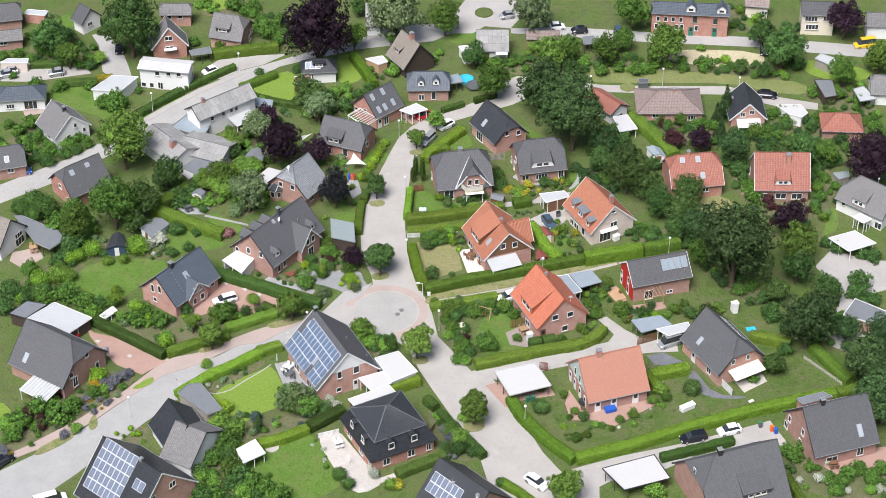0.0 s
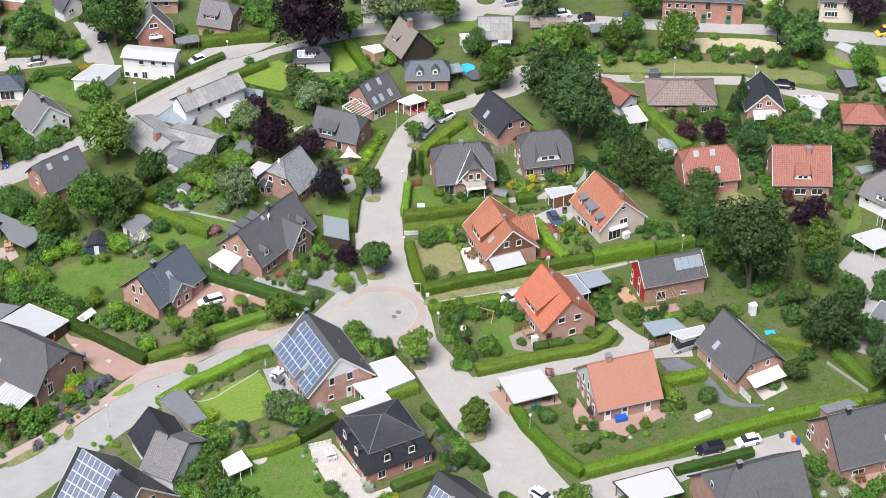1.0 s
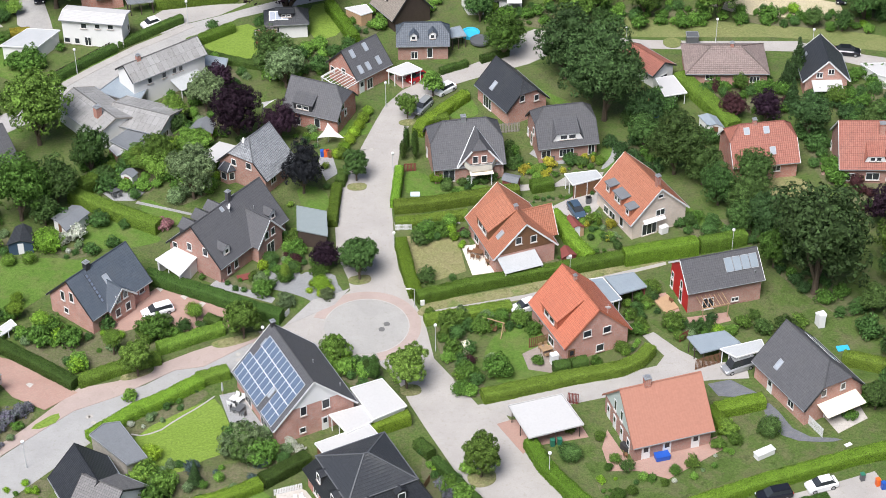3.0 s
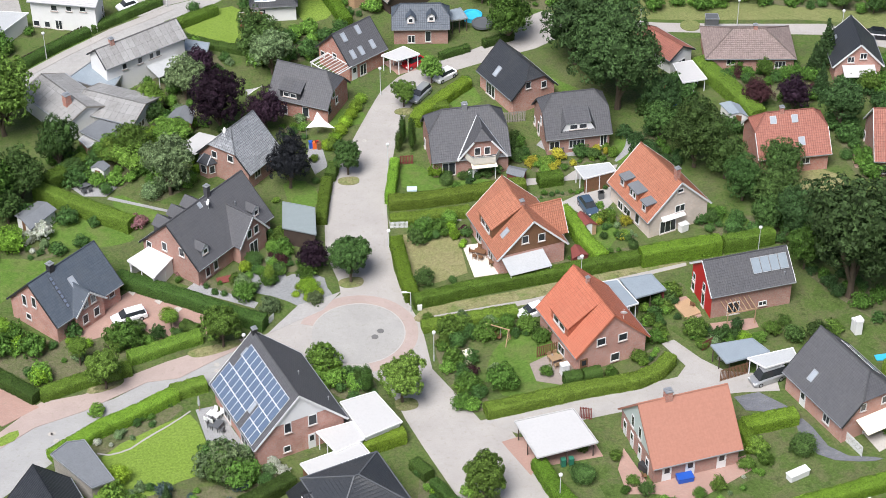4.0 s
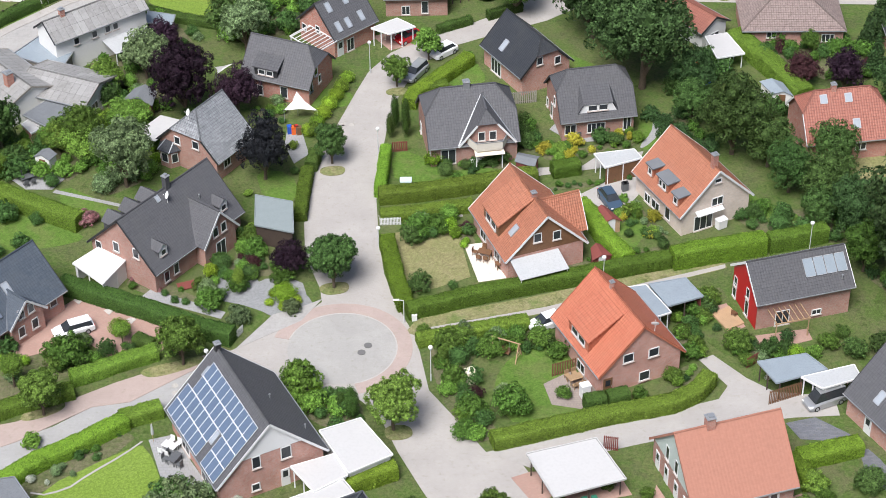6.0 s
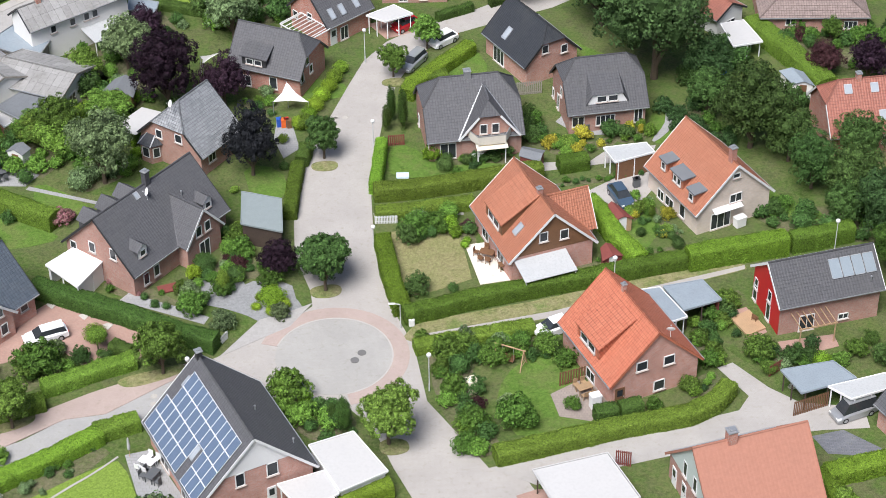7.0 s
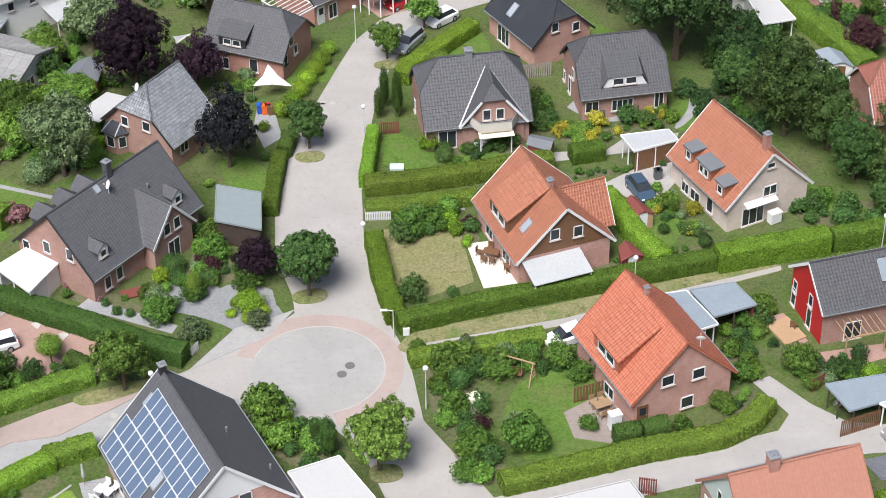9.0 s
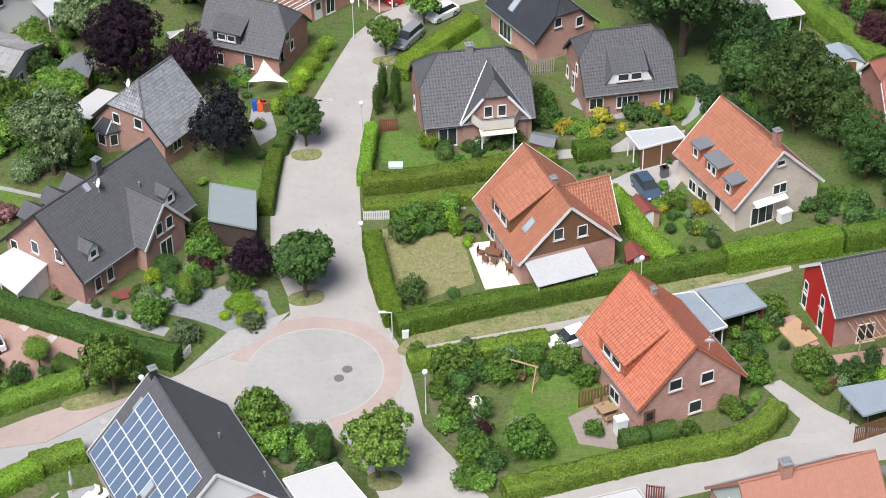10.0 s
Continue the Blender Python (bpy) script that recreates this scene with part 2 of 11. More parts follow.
MAT["solar"] = MAT["solar_blue"]
plain("sky_glass", (0.33, 0.36, 0.39), 0.08, dirt=0.05)
plain("glass", (0.035, 0.04, 0.045), 0.06, dirt=0.2, scale=0.4)
paving("road", (0.375, 0.350, 0.322), (0.398, 0.374, 0.346), (0.345, 0.322, 0.294), 0.22, 0.11)
paving("road_grey", (0.335, 0.330, 0.318), (0.362, 0.356, 0.343), (0.312, 0.306, 0.292), 0.22, 0.11)
paving("circle", (0.345, 0.335, 0.312), (0.372, 0.360, 0.336), (0.318, 0.306, 0.282), 0.22, 0.11)
paving("road_pale", (0.370, 0.349, 0.324), (0.393, 0.372, 0.347), (0.340, 0.320, 0.295), 0.22, 0.11)
paving("red_paving", (0.385, 0.300, 0.265), (0.420, 0.335, 0.295), (0.35, 0.285, 0.25), 0.2, 0.1)
paving("red_drive", (0.36, 0.215, 0.17), (0.42, 0.265, 0.215), (0.30, 0.22, 0.18), 0.2, 0.1)
paving("grey_slabs", (0.30, 0.30, 0.30), (0.33, 0.33, 0.325), (0.2, 0.2, 0.19), 0.4, 0.4)
paving("pale_slabs", (0.459, 0.425, 0.383), (0.518, 0.482, 0.440), (0.333, 0.302, 0.270), 0.5, 0.5)
paving("cream_slabs", (0.70, 0.64, 0.55), (0.76, 0.70, 0.61), (0.58, 0.53, 0.46), 0.5, 0.5)
paving("brown_slabs", (0.27, 0.225, 0.195), (0.31, 0.26, 0.225), (0.2, 0.17, 0.15), 0.3, 0.3)
paving("dark_slabs", (0.13, 0.135, 0.15), (0.17, 0.175, 0.19), (0.09, 0.09, 0.1), 0.4, 0.2)
ground_mat("asphalt", [(0.268, 0.259, 0.249), (0.340, 0.329, 0.310), (0.394, 0.384, 0.365)], 0.1, 1.2, rel=0.01, grain=0.25)
ground_mat("gravel", [(0.205, 0.209, 0.209), (0.230, 0.234, 0.234), (0.254, 0.258, 0.258)], 0.4, 6, rel=0.03, grain=0.6)
ground_mat("soil_garden", [(0.050, 0.092, 0.019), (0.070, 0.118, 0.025), (0.104, 0.116, 0.046), (0.070, 0.126, 0.027)], 0.12, 1.6, rel=0.08, worn=(0.088, 0.088, 0.048), amount=0.45)
ground_mat("soil_dark", [(0.060, 0.082, 0.030), (0.090, 0.108, 0.042), (0.140, 0.126, 0.078), (0.095, 0.134, 0.042)], 0.3, 2.4, rel=0.08)
ground_mat("lawn", [(0.060, 0.118, 0.019), (0.088, 0.154, 0.027), (0.122, 0.178, 0.042)], 0.18, 1.3, worn=(0.140, 0.130, 0.060), amount=0.38)
# browner grass, with some of the trees' shade put into its colour
ground_mat("lawn_brown_shaded", [(0.050, 0.084, 0.018), (0.070, 0.108, 0.026), (0.104, 0.122, 0.046)], 0.22, 1.5, worn=(0.128, 0.112, 0.068), amount=0.55)
ground_mat("lawn_fresh", [(0.131, 0.199, 0.030), (0.149, 0.220, 0.036), (0.168, 0.235, 0.050)], 0.2, 1.0)
ground_mat("lawn_dry", [(0.140, 0.165, 0.055), (0.205, 0.195, 0.090), (0.255, 0.220, 0.125)], 0.25, 1.2, worn=(0.167, 0.159, 0.066), amount=0.4)
ground_mat("verge_grass", [(0.12, 0.15, 0.045), (0.20, 0.19, 0.09), (0.26, 0.23, 0.14)], 0.4, 2.0, worn=(0.10, 0.15, 0.035), amount=0.7)
ground_mat("meadow", [(0.111, 0.141, 0.043), (0.153, 0.174, 0.064), (0.204, 0.199, 0.085)], 0.1, 0.9)
ground_mat("bare_field", [(0.36, 0.31, 0.20), (0.42, 0.37, 0.25), (0.30, 0.29, 0.14)], 0.12, 0.8)
leaves("hedge_bright", [(0.100, 0.170, 0.018), (0.168, 0.280, 0.030), (0.240, 0.400, 0.043)])
leaves("hedge_mid", [(0.086, 0.136, 0.019), (0.144, 0.226, 0.032), (0.206, 0.325, 0.047)])
leaves("hedge_dark", [(0.042, 0.076, 0.016), (0.069, 0.127, 0.027), (0.102, 0.184, 0.038)])
leaves("leaf_mid", [(0.062, 0.114, 0.020), (0.106, 0.192, 0.034), (0.158, 0.288, 0.049)])
leaves("leaf_street", [(0.083, 0.146, 0.026), (0.140, 0.244, 0.043), (0.204, 0.360, 0.062)])
leaves("leaf_dark", [(0.048, 0.09, 0.023), (0.081, 0.152, 0.04), (0.116, 0.218, 0.056)])
leaves("leaf_deep", [(0.034, 0.064, 0.020), (0.056, 0.106, 0.034), (0.084, 0.155, 0.050)])
leaves("leaf_light", [(0.11, 0.189, 0.031), (0.183, 0.314, 0.05), (0.264, 0.457, 0.073)])
leaves("leaf_grey", [(0.112, 0.158, 0.069), (0.187, 0.264, 0.116), (0.271, 0.383, 0.167)])
leaves("leaf_purple", [(0.021, 0.011, 0.018), (0.034, 0.018, 0.030), (0.050, 0.026, 0.042)])
leaves("leaf_black", [(0.012, 0.013, 0.016), (0.022, 0.023, 0.028), (0.036, 0.038, 0.042)])
leaves("leaf_bronze", [(0.042, 0.018, 0.020), (0.070, 0.030, 0.034), (0.102, 0.043, 0.049)])
leaves("leaf_yellow", [(0.252, 0.228, 0.027), (0.420, 0.380, 0.045), (0.609, 0.551, 0.065)])
leaves("leaf_lime", [(0.138, 0.222, 0.019), (0.23, 0.37, 0.032), (0.333, 0.536, 0.046)])
leaves("leaf_blue", [(0.05, 0.08, 0.075), (0.075, 0.115, 0.105), (0.11, 0.155, 0.14)])
leaves("flower_white", [(0.55, 0.55, 0.48), (0.68, 0.67, 0.6), (0.3, 0.38, 0.2)])
leaves("flower_mauve", [(0.16, 0.15, 0.20), (0.22, 0.21, 0.28), (0.12, 0.16, 0.10)])
leaves("flower_pink", [(0.35, 0.12, 0.16), (0.10, 0.15, 0.05), (0.45, 0.25, 0.28)])
leaves("flower_orange", [(0.5, 0.22, 0.02), (0.55, 0.38, 0.03), (0.12, 0.2, 0.03)])
# ---------- mesh helpers ----------
class Mesher:
    """Collects faces with uv in metres and turns them into one mesh."""

    def __init__(self):
        self.v, self.f, self.uv, self.smooth = [], [], [], False

    def face(self, pts, uv=None):
        n = len(self.v)
        self.v.extend(tuple(p) for p in pts)
        self.f.append(tuple(range(n, n + len(pts))))
        if uv is None:
            p0 = Vector(pts[0])
            e = Vector(pts[1]) - p0
            if e.length < 1e-9:
                e = Vector((1, 0, 0))
            e.normalize()
            nn = e.cross(Vector(pts[-1]) - p0)
            g = nn.cross(e).normalized() if nn.length > 1e-9 else Vector((0, 0, 1))
            uv = [((Vector(p) - p0).dot(e), (Vector(p) - p0).dot(g)) for p in pts]
        self.uv.extend(uv)

    def box(self, c, s, m=None):
        x, y, z = s[0] / 2, s[1] / 2, s[2] / 2
        P = [Vector((c[0] + a * x, c[1] + b * y, c[2] + d * z)) for a in (-1, 1) for b in (-1, 1) for d in (-1, 1)]
        if m is not None:
            P = [m @ p for p in P]
        for q in ((0, 4, 5, 1), (4, 6, 7, 5), (6, 2, 3, 7), (2, 0, 1, 3), (1, 5, 7, 3), (0, 2, 6, 4)):
            self.face([P[i] for i in q])

    def beam(self, a, b, w, h, up=(0, 0, 1)):
        """A bar from a to b, w wide and h high."""
        a, b = Vector(a), Vector(b)
        d = (b - a).normalized()
        s = d.cross(Vector(up))
        s = s.normalized() * w / 2 if s.length > 1e-6 else Vector((w / 2, 0, 0))
        t = s.cross(d).normalized() * h / 2
        A = [a - s - t, a + s - t, a + s + t, a - s + t]
        B = [p + (b - a) for p in A]
        self.face(A[::-1]), self.face(B)
        for i in range(4):
            j = (i + 1) % 4
            self.face([A[i], A[j], B[j], B[i]])

    def tube(self, a, b, r0, r1, n=8, caps=True):
        a, b = Vector(a), Vector(b)
        d = (b - a).normalized()
        s = d.cross(Vector((0, 0, 1)) if abs(d.z) < 0.9 else Vector((1, 0, 0))).normalized()
        t = d.cross(s)
        A = [a + (s * math.cos(2 * math.pi * i / n) + t * math.sin(2 * math.pi * i / n)) * r0 for i in range(n)]
        B = [b + (s * math.cos(2 * math.pi * i / n) + t * math.sin(2 * math.pi * i / n)) * r1 for i in range(n)]
        for i in range(n):
            j = (i + 1) % n
            self.face([A[j], A[i], B[i], B[j]][::-1])
        if caps:
            self.face(B), self.face(A[::-1])

    def revolve(self, profile, n=12, c=(0, 0, 0)):
        """profile: (radius, z) from low to high."""
        for (r0, z0), (r1, z1) in zip(profile, profile[1:]):
            for i in range(n):
                a, b = 2 * math.pi * i / n, 2 * math.pi * (i + 1) / n
                q = [(c[0] + r * math.cos(w), c[1] + r * math.sin(w), c[2] + z) for r, w, z in ((r0, a, z0), (r0, b, z0), (r1, b, z1), (r1, a, z1))]
                if r0 < 1e-6:
                    q = [q[0], q[2], q[3]]
                elif r1 < 1e-6:
                    q = q[:3]
                self.face(q)

    def ball(self, c, r, n=2, lump=0.0, freq=1.0, seed=0.0):
        bm = bmesh.new()
        bmesh.ops.create_icosphere(bm, subdivisions=n, radius=1.0)
        for v in bm.verts:
            k = 1 + lump * noise.noise(v.co * freq + Vector((seed, seed * 2.1, 0)))
            v.co = Vector((v.co.x * r[0] * k + c[0], v.co.y * r[1] * k + c[1], v.co.z * r[2] * k + c[2]))
        for f in bm.faces:
            self.face([v.co.copy() for v in f.verts], [(0, 0)] * 3)
        bm.free()

    def mesh(self, name, mat, smooth=False, weld=False):
        me = bpy.data.meshes.new(name)
        me.from_pydata(self.v, [], self.f)
        lay = me.uv_layers.new(name="uv")
        lay.data.foreach_set("uv", np.array(self.uv, dtype=np.float32).ravel())
        if weld:
            bm = bmesh.new()
            bm.from_mesh(me)
            bmesh.ops.remove_doubles(bm, verts=bm.verts, dist=1e-4)
            bm.to_mesh(me)
            bm.free()
        if smooth:
            me.polygons.foreach_set("use_smooth", [True] * len(me.polygons))
        me.materials.append(mat)
        me.update()
        return me


def part(name, mb, mat, parent, label="", smooth=False, weld=False):
    ob = new(name, mb.mesh(name, mat, smooth, weld) if isinstance(mb, Mesher) else mb)
    ob.parent = parent
    if label:
        tagged(ob, label)
    return ob


def thing(name, x, y, z=0, turn=0, label="", category="", group="", kind=""):
    ob = new(name)
    ob.matrix_basis = pose(x, y, z, 0, 0, turn)
    return tagged(ob, label, category, group, kind)


def slab(name, pts, z, mat, label, category="", kind="structure", deep=0.15):
    """A level surface with an outline in plan, top at z, with a rim going down."""
    bm = bmesh.new()
    vs = [bm.verts.new((p[0], p[1], z)) for p in pts]
    f = bm.faces.new(vs)
    if f.normal.z == 0:
        f.normal_update()
    if f.normal.z < 0:
        f.normal_flip()
    low = [bm.verts.new((p[0], p[1], z - deep)) for p in pts]
    for i in range(len(pts)):
        j = (i + 1) % len(pts)
        bm.faces.new((vs[i], vs[j], low[j], low[i]))
    bmesh.ops.recalc_face_normals(bm, faces=bm.faces)
    bmesh.ops.triangulate(bm, faces=[f], ngon_method="EAR_CLIP")
    lay = bm.loops.layers.uv.new("uv")
    for g in bm.faces:
        for l in g.loops:
            l[lay].uv = (l.vert.co.x, l.vert.co.y)
    me = bpy.data.meshes.new(name)
    bm.to_mesh(me)
    bm.free()
    me.materials.append(mat)
    return tagged(new(name, me), label, category, "", kind)


def smoothed(pts, k=2, closed=True):
    """Rounds the corners of an outline."""
    for _ in range(k):
        out = []
        n = len(pts)
        for i in range(n if closed else n - 1):
            a, b = pts[i], pts[(i + 1) % n]
            out += [(a[0] * 0.75 + b[0] * 0.25, a[1] * 0.75 + b[1] * 0.25), (a[0] * 0.25 + b[0] * 0.75, a[1] * 0.25 + b[1] * 0.75)]
        pts = out if closed else [pts[0]] + out + [pts[-1]]
    return pts


# ---------- houses ----------
def lerp(a, b, k):
    return a + (b - a) * k


def courses(mb, origin, u, v, n, length, left, right, step=0.34, lip=0.035):
    """Roof courses up a slope: origin on the eave line, u along it, v up the slope, n outward. left and right give the ends in u at v."""
    k = max(1, round(length / step))
    for i in range(k):
        a, b = length * i / k, length * (i + 1) / k
        if right(b) - left(b) < 0.02 and right(a) - left(a) < 0.02:
            continue
        P = lambda uu, vv, h: origin + u * uu + v * vv + n * h
        mb.face([P(left(a), a, lip), P(right(a), a, lip), P(right(b), b, 0.0), P(left(b), b, 0.0)], [(left(a), a), (right(a), a), (right(b), b), (left(b), b)])
        mb.face([P(left(a), a, 0.0), P(right(a), a, 0.0), P(right(a), a, lip), P(left(a), a, lip)], [(left(a), a), (right(a), a), (right(a), a), (left(a), a)])


class House:
    """A house with a ridge along local x and its front slope towards local -y.
    L, W: the roof's plan with overhangs; ze, zr: heights of eave and ridge; hips: how much of each end (-x, +x) is hipped."""

    def __init__(self, label, x, y, turn, L, W, ze, zr, hips=(0, 0), roof=None, wall=None, trim=None, over=0.45, verge=0.3, gable=None, group="", category="house", name="house", lip=0.035):
        self.lip = lip
        self.L, self.W, self.ze, self.zr, self.hips = L, W, ze, zr, hips
        self.roofm, self.over, self.panel = roof, over, None
        self.ob = thing(name, x, y, 0, turn, label, category, group)
        self.wallm, self.trim = wall, trim
        self.slope = math.atan2(zr - ze, W / 2)
        H = self.slope_len = math.hypot(W / 2, zr - ze)
        rise = zr - ze
        # where each end's hip starts on the ridge, and its foot
        self.cut = [h * W / 2 * 0.95 for h in hips]
        self.foot = [H * (1 - h) for h in hips]
        cut, foot = self.cut, self.foot
        lf = lambda v: -L / 2 + (0 if hips[0] == 0 or v <= foot[0] else cut[0] * (v - foot[0]) / (H - foot[0]))
        rt = lambda v: L / 2 - (0 if hips[1] == 0 or v <= foot[1] else cut[1] * (v - foot[1]) / (H - foot[1]))
        self.lf, self.rt = lf, rt
        cs, sn = math.cos(self.slope), math.sin(self.slope)
        rf = self.roof = part("roof", self._slope(Vector((0, -W / 2, ze)), Vector((1, 0, 0)), Vector((0, cs, sn)), Vector((0, -sn, cs)), H, lf, rt), roof, self.ob, weld=True)
        part("roof", self._slope(Vector((0, W / 2, ze)), Vector((-1, 0, 0)), Vector((0, -cs, sn)), Vector((0, sn, cs)), H, lambda v: -rt(v), lambda v: -lf(v)), roof, self.ob, weld=True)
        for k, sgn in ((0, -1), (1, 1)):
            if hips[k] > 0:
                zf = zr - hips[k] * rise
                hl = math.hypot(cut[k], zr - zf)
                c2, s2 = cut[k] / hl, (zr - zf) / hl
                half = hips[k] * W / 2
                part("roof", self._slope(Vector((sgn * L / 2, 0, zf)), Vector((0, sgn, 0)), Vector((-sgn * c2, 0, s2)), Vector((sgn * s2, 0, c2)), hl, lambda v, half=half, hl=hl: -half * (1 - v / hl), lambda v, half=half, hl=hl: half * (1 - v / hl)), roof, self.ob, weld=True)
        # ridge and hip caps
        mb = Mesher()
        a, b = Vector((-L / 2 + cut[0], 0, zr + 0.05)), Vector((L / 2 - cut[1], 0, zr + 0.05))
        caps = [(a, b)] if (b - a).length > 0.2 else []
        for k, sgn, e in ((0, -1, a), (1, 1, b)):
            if hips[k] > 0:
                for s in (-1, 1):
                    caps.append((Vector((sgn * L / 2, s * hips[k] * W / 2, zr - hips[k] * rise + 0.05)), e))
        for p, q in caps:
            mb = Mesher()
            m = max(1, round((q - p).length / 0.4))
            up = Vector((0, 0, 1))
            d = (q - p).normalized()
            s_ = d.cross(up).normalized()
            rows_ = []
            for i in range(m + 1):
                for k, rr in ((i, 0.10), (i, 0.125)):
                    c = p.lerp(q, i / m)
                    rows_.append([c + s_ * math.cos(j * math.pi / 4) * rr + up * (math.sin(j * math.pi / 4) * rr * 0.9 - 0.04) for j in range(5)])
            for r0, r1 in zip(rows_, rows_[1:]):
                for j in range(4):
                    mb.face([r0[j], r0[j + 1], r1[j + 1], r1[j]], [(0, 0)] * 4)
            part("ridge_cap", mb, roof, rf, weld=True)
        # underside, verge boards and gutters
        mb = Mesher()
        for s in (-1, 1):
            for k, sgn in ((0, -1), (1, 1)):
                if hips[k] < 0.98:
                    p = Vector((sgn * L / 2, s * W / 2, ze - 0.06))
                    q = Vector((sgn * L / 2, s * hips[k] * W / 2, zr - hips[k] * rise - 0.06))
                    mb = Mesher()
                    mb.beam(p, q, 0.05, 0.24)
                    part("verge_board", mb, trim, rf, weld=True)
        for s in (-1, 1):
            mb = Mesher()
            mb.beam((-L / 2, s * (W / 2 + 0.05), ze - 0.03), (L / 2, s * (W / 2 + 0.05), ze - 0.03), 0.13, 0.1)
            part("gutter", mb, MAT["zinc"], rf)
        # walls
        x, y = L / 2 - verge, W / 2 - over
        self.wx, self.wy = x, y
        zw = ze + over * math.tan(self.slope) - 0.08
        top = zr - 0.12
        self.zw = zw
        mb, gb = Mesher(), Mesher()
        for s in (-1, 1):
            P = [Vector((s * x, s * y, -0.3)), Vector((-s * x, s * y, -0.3)), Vector((-s * x, s * y, zw)), Vector((s * x, s * y, zw))]
            mb.face(P, [(p.x * -s, p.z) for p in P])
        for k, sgn in ((0, -1), (1, 1)):
            zf = zr - hips[k] * rise
            yt = max(0.0, hips[k] * W / 2 - 0.02)
            P = [Vector((sgn * x, -sgn * y, -0.3)), Vector((sgn * x, sgn * y, -0.3)), Vector((sgn * x, sgn * y, zw))]
            T = [Vector((sgn * x, sgn * y, zw))]
            if hips[k] < 0.98:
                if hips[k] > 0:
                    T += [Vector((sgn * x, sgn * yt, zf - 0.1)), Vector((sgn * x, -sgn * yt, zf - 0.1))]
                else:
                    T += [Vector((sgn * x, 0, top))]
            T += [Vector((sgn * x, -sgn * y, zw))]
            if gable is None:
                Q = P[:2] + T
                mb.face(Q, [(p.y * sgn, p.z) for p in Q])
            else:
                Q = P[:2] + [T[0], T[-1]]
                mb.face(Q, [(p.y * sgn, p.z) for p in Q])
                if len(T) > 2:
                    T = [p + Vector((sgn * 0.04, 0, 0)) for p in T]
                    gb = Mesher()
                    gb.face(T, [(p.y * sgn, p.z) for p in T])
                    part("gable", gb, gable, self.ob)
        self.wall = part("wall", mb, wall, self.ob, weld=True)
        mb = Mesher()
        for s in (-1, 1):
            mb.face([(-L / 2, s * W / 2, ze - 0.05), (L / 2, s * W / 2, ze - 0.05), (L / 2 - cut[1], 0, zr - 0.1), (-L / 2 + cut[0], 0, zr - 0.1)])
        part("soffit", mb, trim, rf)

    def _slope(self, o, u, v, n, H, lf, rt):
        mb = Mesher()
        courses(mb, o, u, v, n, H, lf, rt, lip=self.lip)
        return mb

    # a frame of axes on a wall: f front, b back, l the -x gable, r the +x gable
    def axes(self, side):
        if side == "f":
            return Vector((0, -self.wy, 0)), Vector((1, 0, 0)), Vector((0, -1, 0))
        if side == "b":
            return Vector((0, self.wy, 0)), Vector((-1, 0, 0)), Vector((0, 1, 0))
        if side == "l":
            return Vector((-self.wx, 0, 0)), Vector((0, -1, 0)), Vector((-1, 0, 0))
        return Vector((self.wx, 0, 0)), Vector((0, 1, 0)), Vector((1, 0, 0))

    def window(self, side, at, z, w, h, panes=2, frame=None, name="window", sill=True):
        o, u, n = self.axes(side)
        c = o + u * at + Vector((0, 0, z + h / 2))
        return window_part(self.ob, c, u, n, w, h, panes, frame or MAT["white"], name, sill)

    def door(self, side, at, w=1.0, h=2.1, mat=None):
        o, u, n = self.axes(side)
        c = o + u * at + Vector((0, 0, h / 2))
        mb = Mesher()
        M = Matrix.Translation(c + n * 0.03) @ Matrix((u, n, Vector((0, 0, 1)))).transposed().to_4x4()
        mb.box((0, 0, 0), (w, 0.08, h), M)
        d = part("door", mb, mat or MAT["white"], self.ob)
        mb = Mesher()
        mb.box((0, 0.05, h * 0.22), (w * 0.55, 0.03, h * 0.35), M)
        part("pane", mb, MAT["glass"], d)
        mb = Mesher()
        mb.box((w * 0.38, 0.07, -0.02), (0.04, 0.06, 0.14), M)
        part("handle", mb, MAT["zinc"], d)

    def on_slope(self, side, x, v, h=0.0):
        """A point on the slope (f or b) at x, v metres up from the eave, h metres out."""
        s = -1 if side == "f" else 1
        cs, sn = math.cos(self.slope), math.sin(self.slope)
        return Vector((x, s * (self.W / 2 - v * cs + h * sn), self.ze + v * sn + h * cs))

    def slope_matrix(self, side, x, v, h=0.0):
        s = -1 if side == "f" else 1
        cs, sn = math.cos(self.slope), math.sin(self.slope)
        u = Vector((1, 0, 0)) if side == "f" else Vector((-1, 0, 0))
        up, n = Vector((0, -s * cs, sn)), Vector((0, s * sn, cs))
        return Matrix.Translation(self.on_slope(side, x, v, h)) @ Matrix((u, up, n)).transposed().to_4x4()

    def skylight(self, side, x, v, w=0.8, h=1.2):
        M = self.slope_matrix(side, x, v, 0.06)
        mb = Mesher()
        for a, b, sx, sy in ((0, h / 2, w, 0.09), (0, -h / 2, w, 0.09), (w / 2, 0, 0.09, h), (-w / 2, 0, 0.09, h)):
            mb.box((a, b, 0), (sx, sy, 0.1), M)
        part("skylight", mb, MAT["zinc"], self.roof)
        mb = Mesher()
        mb.box((0, 0, 0.01), (w - 0.05, h - 0.05, 0.06), M)
        part("skylight_pane", mb, MAT["sky_glass"], self.roof)

